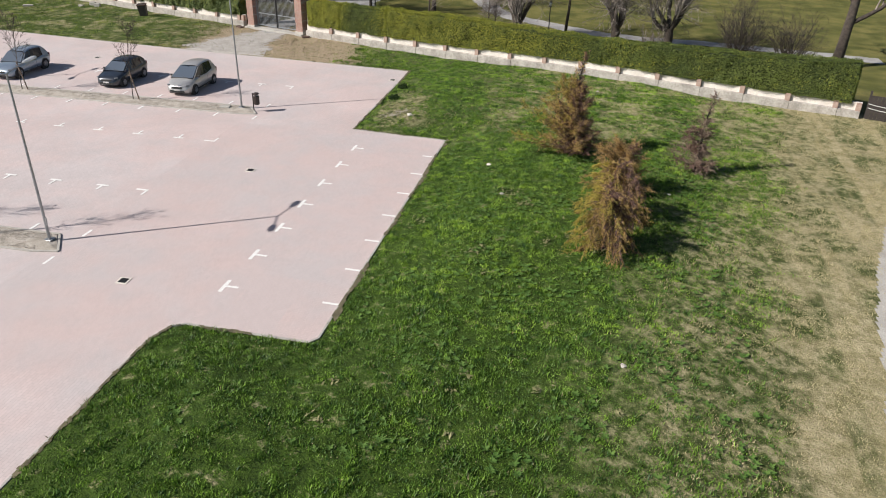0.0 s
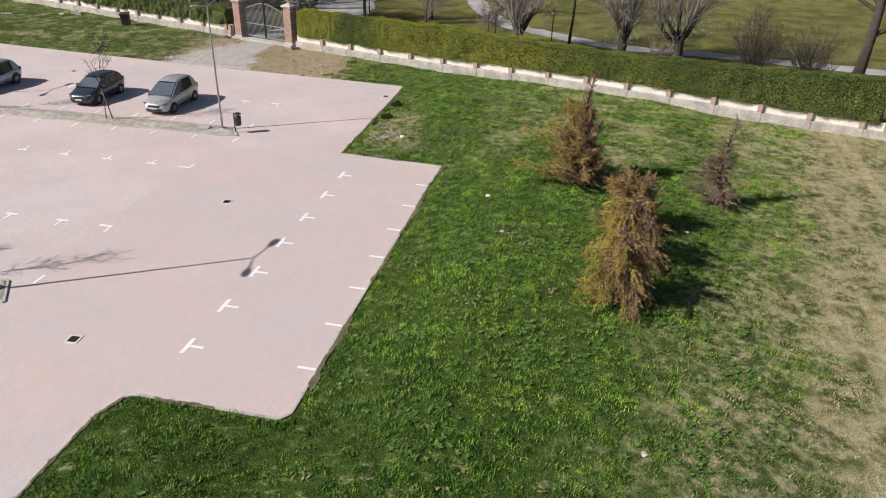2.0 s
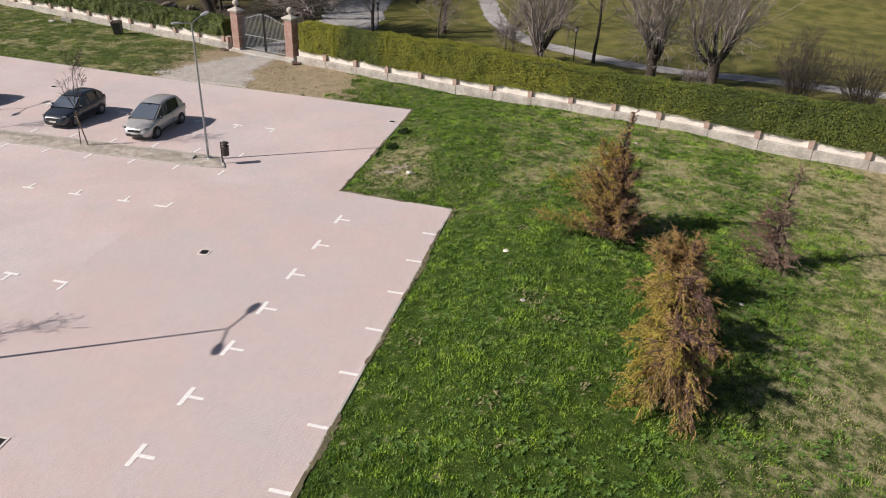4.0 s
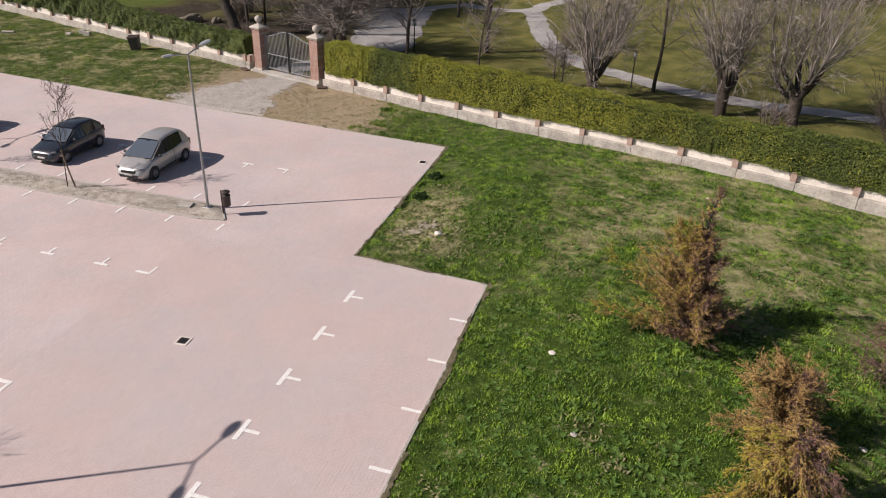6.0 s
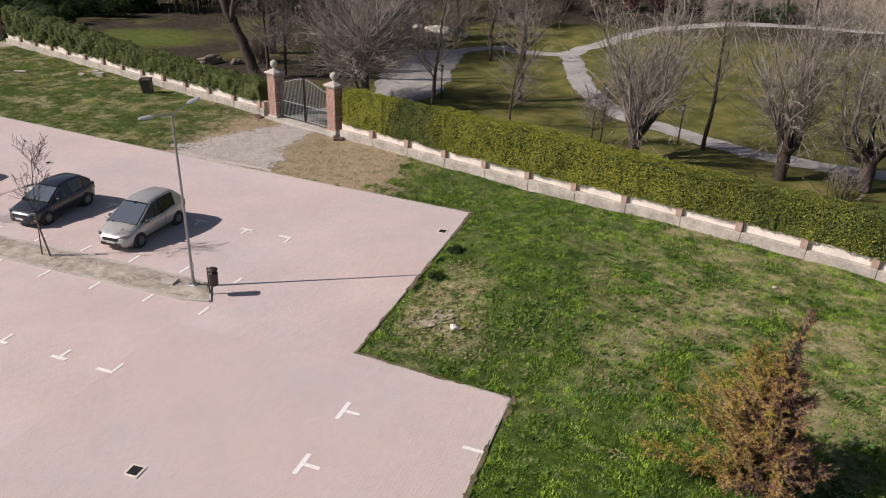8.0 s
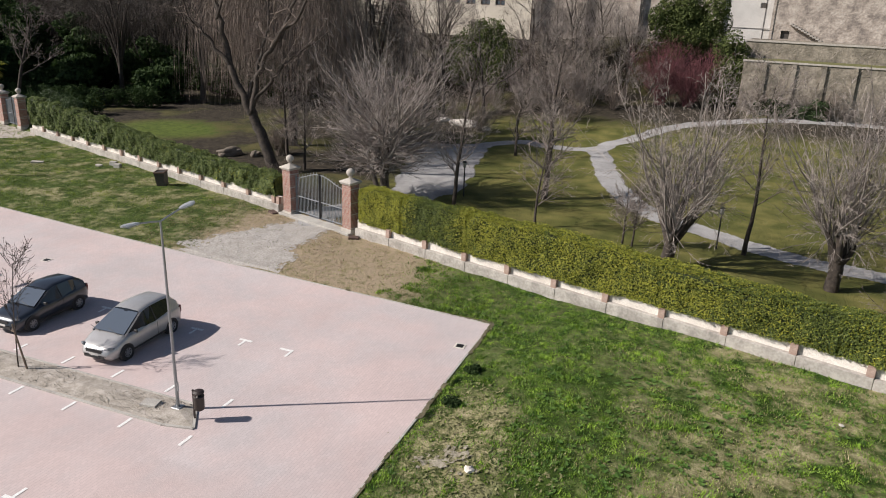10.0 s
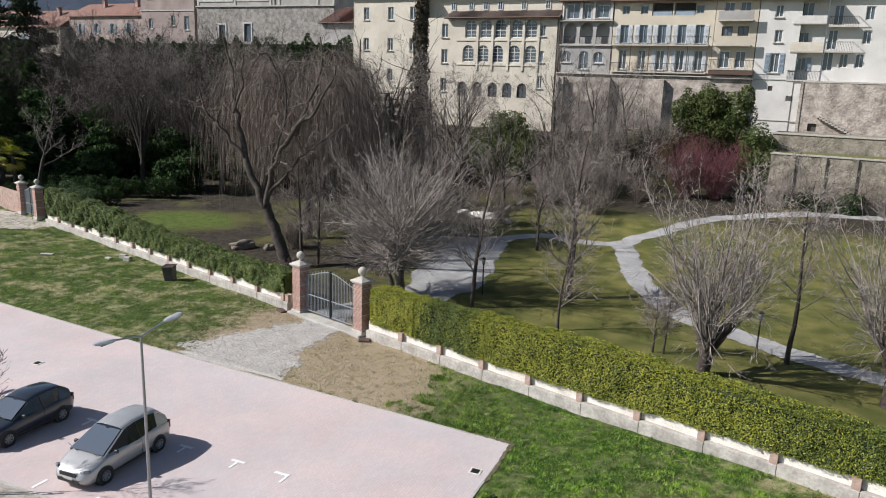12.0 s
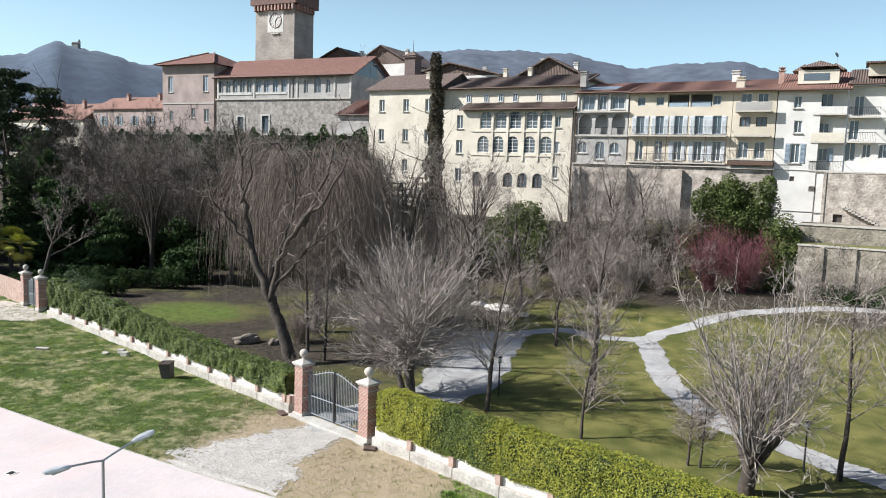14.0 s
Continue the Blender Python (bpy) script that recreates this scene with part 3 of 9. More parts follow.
NARROW = smooth_line([(-14.0, 85.5), (-12.6, 88.0), (-10.6, 89.7), (-8.2, 88.9), (-5.4, 89.0), (-3.9, 89.4), (-2.9, 91.9), (-1.4, 94.0), (0.7, 97.5), (3.0, 100.4), (5.5, 102.0), (9.5, 104.5), (14.0, 105.7), (22.0, 106.2), (34.0, 106.4)])
SIDE = smooth_line([(-4.0, 89.6), (-3.0, 87.0), (-1.9, 83.0), (-0.4, 78.0), (0.9, 75.0), (3.2, 71.5), (6.2, 69.2), (9.1, 67.3), (12.0, 65.9), (16.0, 65.0), (22.0, 64.4), (34.0, 62.5)])
ENTRY = smooth_line([(-15.8, 60.5), (-14.6, 64.0), (-13.2, 68.5)])
gx, gy = np.arange(-24, 34, 0.15), np.arange(58, 121, 0.15)


def square(x, y):
    """The wide gravelled place where the paths meet."""
    west = np.interp(y, [66.4, 67.8, 75.5, 80.5, 83], [-12.2, -14.4, -16.6, -19.5, -23])
    east = np.interp(y, [66.4, 69.0, 70.5, 77.4, 84.7, 87.5], [-11.0, -10.4, -9.8, -11.3, -12.6, -12.8])
    wob = 0.25 * bumps(x, y, 1.2)
    return (x + wob > west) & (x + wob < east) & (y > 66.4 + 0.25 * bumps(x, y, 0.9)) & (y < 84.6 + 0.36 * np.clip(x + 19, 0, 9) + wob)


tagged(sheet("path", gx, gy, land, PATHM, 0.025, lambda x, y: band(ENTRY, 2.4)(x, y) | band(NARROW[:44], 1.7)(x, y) | band(NARROW[43:], 1.5)(x, y) | square(x, y) | band(SIDE, 1.9)(x, y)), "pale grey gravel paths winding through the park lawn", "path", kind="structure")

EASTWALK = smooth_line([(21.2, 8.0), (22.2, 15.0), (23.3, 21.0), (25.0, 27.5), (27.8, 35.0)])
tagged(sheet("path", np.arange(20, 29.5, 0.12), np.arange(8, 35, 0.12), land, CONCRETE, 0.03, band(EASTWALK, 1.3)), "pale concrete walk along the lawn's dry edge", "path", kind="structure")

# the gravel drive before the gate, spreading towards the yard
drive = lambda x, y: (np.abs(x + 15.6 + (60 - y) * 0.22 + 0.35 * bumps(x, y, 1.1)) < 1.0 + (60.0 - y) * 0.27 + 1.0 * vnoise(x, y, 0.7, 2) + 0.6 * (vnoise(x, y, 2.5, 3) - 0.3)) & (y > 52.0) & (y < 60.6) & (paved_distance(x, y) > -0.1)
DRIVE = surface("drive_gravel", (0.44, 0.41, 0.378), (0.345, 0.32, 0.288), 0.95, 1.6, 9, 0.9, 0.05)
drive2 = lambda x, y: (np.hypot((x + 59) / 7.0, (y - 71.0) / 3.4) + 0.08 * bumps(x, y, 1.4) < 1) & (y < wall_line(x) + 0.2)
tagged(sheet("gravel_drive", np.arange(-68, -50, 0.2), np.arange(66, 76, 0.2), land, GRAVEL, 0.02, drive2), "pale gravel before the second gate", "gravel", kind="structure")
tagged(sheet("gravel_drive", np.arange(-24, -8, 0.06), np.arange(51, 61.5, 0.06), land, DRIVE, 0.02, lambda x, y: drive(x, y) & (vnoise(x, y, 6.0, 7) + 0.8 * vnoise(x, y, 16, 8) + 4.0 * (drive(x + 0.35, y) & drive(x - 0.35, y)) > 0.95)), "worn grey gravel drive from the car park to the gate", "gravel", kind="structure")


# painted parking marks
def mark(name, items, at, rz=0.0):
    bm = bmesh.new()
    for c, s in items:
        add_box(bm, (c[0], c[1], 0.0), (s[0], s[1], 0.003))
    ob = part(name, bm, PAINT, None)
    ob.matrix_world = pose(at[0], at[1], 0.0055, 0, 0, rz)
    return tagged(ob, "worn white paint mark of a parking bay on the pavers", "parking mark", "parking marks", "structure")


tee = mark("parking_mark", [((0, 0), (0.15, 0.85)), ((0.31, 0), (0.48, 0.12))], (0.0, 20.0))
dash = mark("parking_dash", [((0, 0), (0.62, 0.12))], (4.2, 19.8))
for i in range(1, 7):
    copy_thing(tee, pose(0, 20 + 2.5 * i, 0.0055))
    copy_thing(dash, pose(4.2, 19.8 + 2.5 * i, 0.0055))
mark("parking_mark", [((0.08, 0), (0.64, 0.14)), ((0.345, 0.29), (0.11, 0.48))], (-8.1, 33.95))
mark("parking_mark", [((0.08, 0), (0.64, 0.14)), ((0.345, -0.29), (0.11, 0.48))], (-7.9, 27.07))
mark("parking_mark", [((0.08, 0), (0.64, 0.14)), ((0.345, -0.29), (0.11, 0.48))], (-8.1, 45.15))
row_tee = mark("parking_mark", [((0, 0), (0.14, 0.62)), ((0.29, 0), (0.46, 0.11))], (-9.92, 33.95), 90)
for i in range(1, 12):
    x = -7.4 - 2.52 * i
    if i > 1:
        copy_thing(row_tee, pose(x, 33.95, 0.0055, 0, 0, 90))
    copy_thing(row_tee, pose(x, 27.07, 0.0055, 0, 0, -90))
    copy_thing(row_tee, pose(x - 0.1, 45.15, 0.0055, 0, 0, -90))
for i in range(12):
    x = -7.4 - 2.52 * i
    copy_thing(dash, pose(x, 38.3, 0.0055, 0, 0, 90))
    copy_thing(dash, pose(x - 0.2, 40.75, 0.0055, 0, 0, 90))
    copy_thing(dash, pose(x - 0.1, 22.5, 0.0055, 0, 0, 90))
    copy_thing(dash, pose(x - 0.1, 20.1, 0.0055, 0, 0, 90))


def drain(x, y, s=0.38):
    d = empty("drain_cover", pose(x, y, 0.0, 0, 0, 3), "square dark iron drain grate set in the pavers", "drain cover", "drain covers")
    part("recess", boxes(((0, 0, 0.002), (s * 0.86, s * 0.86, 0.010))), IRON, d)
    h = s / 2
    part("frame", boxes(((0, h, 0.006), (s, 0.07, 0.02)), ((0, -h, 0.006), (s, 0.07, 0.02)), ((h, 0, 0.006), (0.07, s + 0.07, 0.019)), ((-h, 0, 0.006), (0.07, s + 0.07, 0.019))), RENDER_W, d)
    for k in range(6):
        part("bar", boxes(((0, -s * 0.38 + s * 0.152 * k, 0.012), (s * 0.84, 0.035, 0.012))), IRON, d)
    return d


for x, y in ((-3.8, 19.42), (-4.0, 30.6), (-25.0, 48.4), (-1.7, 48.6)):
    drain(x, y)


# bare dark soil and dead weeds along the paved edge
EDGE_SOIL = surface("edge_soil", (0.17, 0.145, 0.085), (0.075, 0.065, 0.036), 0.95, 3, 30, 0.7, 0.03)
def on_edge(x, y):
    d = paved_distance(x, y)
    return (vnoise(x, y, 0.45, 11) > 0.42) & (d > 0.05 - 0.10 * vnoise(x, y, 1.7, 5) ** 2 - 0.05 * vnoise(x, y, 7, 6)) & (d < 0.20 * vnoise(x, y, 0.8, 7) ** 2 + 0.10 * vnoise(x, y, 6, 8))


tagged(sheet("soil_edge", np.arange(-9, 6, 0.04), np.arange(10, 53, 0.04), lambda x, y: np.maximum(land(x, y), 0.0), EDGE_SOIL, 0.019, on_edge), "narrow strip of dark soil and dead weeds along the pavers", "soil", kind="structure")

# ---- boundary wall, hedge and gate ----
WOOD_D_ = surface("dark_timber", (0.05, 0.04, 0.035), (0.03, 0.024, 0.02), 0.8, 5, 40, 0.3)
CREAM = surface("weathered_cream_plinth", (0.49, 0.455, 0.41), (0.29, 0.265, 0.235), 0.9, 1.4, 9, 0.4)
PIERM = surface("pink_rendered_brick", (0.43, 0.32, 0.265), (0.27, 0.175, 0.14), 0.9, 3, 25, 0.3)
WALL_A = math.degrees(math.atan(-0.31))


def on_wall(x, back=0.0, z=0.0):
    """A place on the wall's line at that x, a little behind its face."""
    n = math.hypot(1, 0.31)
    return (x + back * 0.31 / n, wall_line(x) + back / n, z)


def base_z(x):
    xs = x + np.linspace(-6, 6, 13)
    return float(land(xs, wall_line(xs) - 0.3).mean())


def wall_run(name, x0, x1):
    """A concrete plinth with a rendered wall set back on it, and short brick piers that stand proud."""
    w = tagged(empty(name, Matrix.Identity(4)), "low rendered garden wall on a concrete plinth with short brick piers", "wall", kind="structure")
    x, i = x0, 0
    while x < x1 - 0.3:
        e = min(x + 2.62, x1)
        mx, ln = (x + e) / 2, (e - x) * math.hypot(1, 0.31)
        z = base_z(mx)
        bm = bmesh.new()
        add_box(bm, on_wall(mx, 0.22, z - 0.03), (ln - 0.012, 0.44, 1.06), rz=WALL_A, bevel=0.02)
        part("plinth", bm, CREAM, w)
        bm = bmesh.new()
        add_box(bm, on_wall(mx, 0.34, z + 0.74), (ln - 0.002, 0.18, 0.48), rz=WALL_A)
        part("render", bm, RENDER_W, w)
        bm = bmesh.new()
        add_box(bm, (0, 0, 0), (0.30, 0.32, 0.46), bevel=0.01)
        ob = part("pier", bm, PIERM, w)
        ob.matrix_world = Matrix.Translation(on_wall(e - 0.15, 0.22, z + 0.73)) @ pose(0, 0, 0, 0, 0, WALL_A)
        x, i = e, i + 1
    return w


wall_run("wall_west", -53.5, -19.0)
wall_run("wall_east", -12.3, 28.2)


def leaves(cnt, place, size, rs, up=0.3):
    """Small leaf quads, folded at the midrib, at the given places and outward normals."""
    p, nrm = place
    t = rs.randn(cnt, 3)
    nrm = nrm + 0.75 * rs.randn(cnt, 3)
    nrm /= np.linalg.norm(nrm, axis=1)[:, None]
    t -= (t * nrm).sum(1)[:, None] * nrm
    t /= np.linalg.norm(t, axis=1)[:, None] + 1e-9
    b = np.cross(nrm, t)
    s = (size * (0.6 + 0.8 * rs.rand(cnt)))[:, None]
    v = np.stack([p - t * s, p + b * s * 0.55 + nrm * s * 0.15, p + t * s, p - b * s * 0.55 + nrm * s * 0.15], 1)
    f = np.arange(cnt * 4).reshape(cnt, 4)
    return v.reshape(-1, 3), f


def hedge_run(x0, x1, tops, width, mat, density, label, seed, size=0.05, mix=None, rough=1.0):
    """A clipped hedge: a core of bumpy faces, near black for the shade between leaves, and a skin of leaves, with an
    uneven outline.
    """
    rs = np.random.RandomState(seed)
    n = math.hypot(1, 0.31)
    ux, uy, vx, vy = 1 / n, -0.31 / n, 0.31 / n, 1 / n
    L = (x1 - x0) * n
    h = empty("hedge", Matrix.Identity(4), label, "hedge", "hedge along the wall")
    z_of = lambda u: np.interp(u, np.linspace(0, L, len(tops)), tops)
    lo_of = lambda u: np.array([base_z(x0 + k / n) for k in np.atleast_1d(u)])
    ugrid = np.linspace(0, L, 40)
    lows = lo_of(ugrid) + 0.90 + 0.10 * (vnoise(ugrid, 0 * ugrid, 0.9, seed) - 0.5)
    low_of = lambda u: np.interp(u, ugrid, lows)

    def shape(u, s):
        """s runs 0..1 up the front, over the top and down the back."""
        lo, hi = low_of(u), z_of(u)
        H = hi - lo
        tot = 2 * H + width
        d = s * tot
        front, top_ = d < H, (d >= H) & (d < H + width)
        v = np.where(front, 0.0, np.where(top_, d - H, width))
        z = np.where(front, lo + d, np.where(top_, hi, hi - (d - H - width)))
        nv, nz = np.where(front, -1.0, np.where(top_, 0.0, 1.0)), np.where(top_, 1.0, 0.0)
        r = 0.25
        soft = np.clip((z - (hi - r)) / r, 0, 1)
        v = v + np.where(front, soft ** 2 * 0.15, 0) - np.where(~front & ~top_, soft ** 2 * 0.15, 0)
        wob = rough * (0.07 * bumps(u, z * 1.5 + v, 1.3) + 0.05 * bumps(u * 1.7, z + 2 * v, 2.6, 3))
        return v + nv * wob + 0.12, z + nz * wob, nv, nz

    def world(u, v, z):
        return np.stack([x0 + u * ux + v * vx, wall_line(x0) + u * uy + v * vy, z], -1)

    nu, ns = int(L / 0.3), 28
    U, S = np.meshgrid(np.linspace(0, L, nu), np.linspace(0.0, 1.0, ns), indexing="ij")
    v, z, nv, nz = shape(U, S)
    P = world(U, v - nv * 0.06, z - nz * 0.06)
    P[0, :, :] = P[0, :, :] * 0.0 + world(U[0], np.clip(v[0], 0.3, width - 0.2), z[0] - 0.1)
    i, j = np.meshgrid(np.arange(nu - 1), np.arange(ns - 1), indexing="ij")
    a = (i * ns + j).ravel()
    fast_mesh("core", P.reshape(-1, 3), np.stack([a, a + ns, a + ns + 1, a + 1], 1), HEDGE_SHADE_CORE, h, True)
    cnt = int(L * density)
    u = rs.rand(cnt) * L
    s = rs.rand(cnt)
    s = np.where(s > 0.78, rs.rand(cnt) * 0.7, s)
    v, z, nv, nz = shape(u, s)
    deep = (rs.rand(cnt) ** 1.5) * 0.15 - 0.06
    pos = world(u, v - nv * deep, z - nz * deep)
    nrm = np.stack([nv * vx, nv * vy, nz + 0.35], -1)
    # the two ends
    ce = int(density * width * 0.9)
    for end in (0.0, L):
        ue = np.full(ce, end) + 0.04 * rs.randn(ce)
        ve, ze = 0.15 + rs.rand(ce) * (width - 0.1), low_of(ue) + rs.rand(ce) * (z_of(ue) - low_of(ue))
        pos = np.concatenate([pos, world(ue, ve, ze)])
        sg = -1 if end == 0 else 1
        nrm = np.concatenate([nrm, np.tile(np.array([[sg * ux, sg * uy, 0.3]]), (ce, 1))])
    vv, ff = leaves(len(pos), (pos, nrm), size, rs)
    if mix:
        # shoots of the neighbouring plant, thinning out along the run
        du = (vv.reshape(-1, 4, 3)[:, 0, 0] - x0) * n / L
        other = 0.75 * rs.rand(len(du)) + 0.25 * vnoise(du * L, vv.reshape(-1, 4, 3)[:, 0, 2] * 1.5, 1.4, seed) < np.interp(du, mix[1], mix[2])
        fast_mesh("mixed_foliage", vv.reshape(-1, 4, 3)[other].reshape(-1, 3), np.arange(other.sum() * 4).reshape(-1, 4), mix[0], h)["kind"] = "stuff"
        vv = vv.reshape(-1, 4, 3)[~other].reshape(-1, 3)
        ff = np.arange(len(vv)).reshape(-1, 4)
    ob = fast_mesh("foliage", vv, ff, mat, h)
    ob["kind"] = "stuff"
    return h


hedge_run(-12.1, -9.0, [3.1, 3.15], 1.25, HEDGE_G, 3600, "clipped hedge with bright yellow-green leaves beside the gate pillar", 1, 0.04)
hedge_run(-9.1, -4.6, [3.1, 3.2], 1.25, HEDGE_D, 3600, "clipped hedge with dark green leaves above the low wall", 5, 0.04, (HEDGE_G, (0, 0.3, 0.7, 1), (0.8, 0.22, 0.22, 0.8)))
hedge_run(-4.7, 12.5, [3.2, 3.3, 3.15, 3.05], 1.28, HEDGE_G, 3600, "clipped hedge with bright yellow-green leaves above the low wall", 6, 0.04, (HEDGE_D, (0, 0.35, 0.62, 0.8, 1), (0.22, 0.25, 0.32, 0.5, 0.75)))
hedge_run(12.3, 27.6, [3.05, 3.2, 3.4, 3.7], 1.35, HEDGE_D, 3200, "clipped hedge with darker green leaves above the low wall", 2, 0.045, (HEDGE_G, (0, 0.2, 0.45, 1), (0.26, 0.22, 0.14, 0.12)))
hedge_run(-40.0, -19.4, [2.9, 2.6, 2.4, 2.4], 1.1, HEDGE_W, 2400, "clipped dark green hedge above the low wall beside the gate", 3, 0.05, (HEDGE_G, (0, 1), (0.08, 0.16)), rough=1.7)
hedge_run(-53.5, -39.5, [3.4, 3.3, 3.1, 2.9], 1.4, HEDGE_W, 2000, "bushy grey-green hedge above the low wall", 4, 0.06, rough=2.6)

STONE = surface("dressed_stone", (0.50, 0.46, 0.41), (0.36, 0.33, 0.29), 0.85, 3, 30, 0.25)


def gate_pillar(x, z, h):
    """A brick pillar with a stone foot, a moulded cap and a ball on a neck."""
    g = empty("gate_pillar", Matrix.Translation(on_wall(x, 0.35, z)) @ pose(0, 0, 0, 0, 0, WALL_A), "red brick gate pillar with a moulded stone cap and ball finial", "pillar", "gate pillars")
    part("foot", boxes(((0, 0, 0.10), (0.86, 0.86, 0.30)), bevel=0.02), STONE, g)
    n = 14
    for k in range(n):
        ht = (h - 0.25) / n
        grow = 0.0 if k % 4 else 0.02
        part("brick_course", boxes(((0, 0, 0.25 + ht * (k + 0.5)), (0.72 + grow, 0.72 + grow, ht - 0.004)), bevel=0.006), BRICK, g)
    bm = bmesh.new()
    add_box(bm, (0, 0, h + 0.04), (0.86, 0.86, 0.08), bevel=0.015)
    add_box(bm, (0, 0, h + 0.13), (0.98, 0.98, 0.10), bevel=0.02)
    top = bmesh.ops.create_cone(bm, cap_ends=True, segments=4, radius1=0.62, radius2=0.22, depth=0.16, matrix=pose(0, 0, h + 0.26, 0, 0, 45))
    part("cap", bm, STONE, g)
    bm = add_lathe(bmesh.new(), (0, 0, h + 0.32), [(0.15, 0), (0.11, 0.06), (0.09, 0.12), (0.17, 0.18), (0.235, 0.28), (0.25, 0.38), (0.22, 0.49), (0.12, 0.57), (0.02, 0.61)], 18)
    part("ball_finial", bm, STONE, g, smooth=True)
    return g


def gate_leaf(x_hinge, x_free, z, h_hinge, h_free):
    """One iron leaf: frame, round bars, rails and a low rail; the top sweeps up to the middle."""
    a, b = Vector(on_wall(x_hinge, 0.38, z)), Vector(on_wall(x_free, 0.38, z))
    w = (b - a).length
    rz = math.degrees(math.atan2(b.y - a.y, b.x - a.x))
    g = empty("iron_gate", Matrix.Translation(a) @ pose(0, 0, 0, 0, 0, rz), "closed iron gate leaf with round bars and a sweeping top rail", "gate", "gate leaves")
    topz = lambda u: h_hinge + (h_free - h_hinge) * math.sin(0.5 * math.pi * u / w) ** 2
    for u in (0.03, w - 0.03):
        part("stile", boxes(((u, 0, 0.08 + topz(u) / 2), (0.06, 0.06, topz(u)))), IRON if u > 1 else GATE_P, g)
    for zz in (0.15, 1.15):
        part("rail", boxes(((w / 2, 0, zz), (w - 0.06, 0.045, 0.06))), GATE_P, g)
    bm = bmesh.new()
    for k in range(12):
        u0, u1 = w * k / 12, w * (k + 1) / 12
        add_tube(bm, (u0, 0, topz(u0)), (u1, 0, topz(u1)), 0.03, n=6)
    part("top_rail", bm, GATE_P, g)
    nb = 17
    for k in range(1, nb):
        u = w * k / nb
        bm = add_tube(bmesh.new(), (u, 0, 0.12), (u, 0, topz(u) + (0.16 if k % 2 else 0.02)), 0.019, n=6)
        part("bar", bm, GATE_P, g)
    return g


gz = base_z(-15.6) + 0.12
gate_pillar(-18.15, gz - 0.12, 2.95)
gate_pillar(-12.95, gz - 0.05, 2.95)
gate_leaf(-17.72, -15.58, gz + 0.06, 2.35, 2.85)
gate_leaf(-13.38, -15.52, gz + 0.06, 2.35, 2.85)
bm = bmesh.new()
add_box(bm, on_wall(-15.6, 0.25, gz - 0.1), (6.4, 1.1, 0.24), rz=WALL_A, bevel=0.02)
tagged(part("threshold", bm, CONCRETE, None), "pale concrete threshold under the iron gate", "threshold", kind="structure")

# the second gate at the far west
sz = base_z(-56) + 0.1
for x in (-59.2, -55.6):
    gate_pillar(x, sz, 2.9)
gate_leaf(-58.8, -57.42, sz + 0.05, 2.3, 2.6)
gate_leaf(-56.0, -57.38, sz + 0.05, 2.3, 2.6)
bm = bmesh.new()
add_box(bm, on_wall(-68, 0.35, sz + 0.9), (17.0, 0.35, 2.2), rz=WALL_A, bevel=0.02)
tagged(part("wall_far_west", bm, PIERM, None), "pinkish rendered garden wall beyond the second gate", "wall", kind="structure")

# the entrance at the wall's east end: a dark timber gate with slack pale ropes
ez = base_z(28.2)
eg = empty("timber_gate", Matrix.Translation(on_wall(28.5, 0.3, ez)) @ pose(0, 0, 0, 0, 0, WALL_A), "dark timber gate with slack white ropes at the wall's end", "gate")
for k in range(14):
    part("board", boxes(((0.12 + 0.2 * k, 0, 0.75), (0.19, 0.04, 1.5))), WOOD_D_, eg)
for k in (0.0, 1.42, 2.85):
    part("post", boxes(((k, 0.06, 0.85), (0.12, 0.12, 1.8))), WOOD_D_, eg)
for z0 in (0.75, 1.0):
    bm = bmesh.new()
    for k in range(12):
        f0, f1 = k / 12, (k + 1) / 12
        add_tube(bm, (2.85 * f0, -0.06, z0 - 0.5 * f0 * (1 - f0)), (2.85 * f1, -0.06, z0 - 0.5 * f1 * (1 - f1)), 0.018, n=6)
    part("rope", bm, PAINT, eg)

# ---- the old town above the park ----
def patch_mask(u, z, rs):
    return 0.5 + 0.5 * np.sin(u * 0.35 + np.sin(z * 0.4)) * np.sin(z * 0.5 + 1.0) + 0.35 * rs.rand(len(u)) > 0.42


FACE = math.degrees(math.atan(-0.08))
TOWN = pose(0, 122.0, 0, 0, 0, FACE)


def plaster(name, a, b=None):
    return surface(name, a, b or tuple(v * 0.72 for v in a), 0.92, 0.35, 16, 0.15, 0.02)


CREAM = plaster("cream_plaster", (0.66, 0.60, 0.50), (0.47, 0.42, 0.345))
YELLOW = plaster("yellow_plaster", (0.62, 0.545, 0.43), (0.46, 0.405, 0.325))
WHITE_P = plaster("white_plaster", (0.66, 0.635, 0.60), (0.50, 0.48, 0.45))
GREY_P = plaster("grey_plaster", (0.43, 0.41, 0.39), (0.27, 0.255, 0.24))
PINK_P = plaster("pink_plaster", (0.40, 0.315, 0.285), (0.25, 0.20, 0.18))
OLDWALL = surface("old_stone_wall", (0.50, 0.44, 0.385), (0.17, 0.145, 0.128), 0.95, 0.8, 4, 0.8, 0.1, c=(0.36, 0.31, 0.265))
TOWERM = brick_surface("tower_masonry", (0.36, 0.31, 0.27), (0.28, 0.24, 0.21), (0.36, 0.32, 0.28), 0.5, 0.16, 0.02, axes="xz", stain=0.35)
ROOF_R = roof_tiles("red_roof_tiles", (0.30, 0.155, 0.115), (0.18, 0.10, 0.078))
ROOF_B = roof_tiles("brown_roof_tiles", (0.175, 0.12, 0.098), (0.09, 0.066, 0.056))
ROOF_D = roof_tiles("dark_red_roof_tiles", (0.23, 0.105, 0.078), (0.12, 0.062, 0.048))
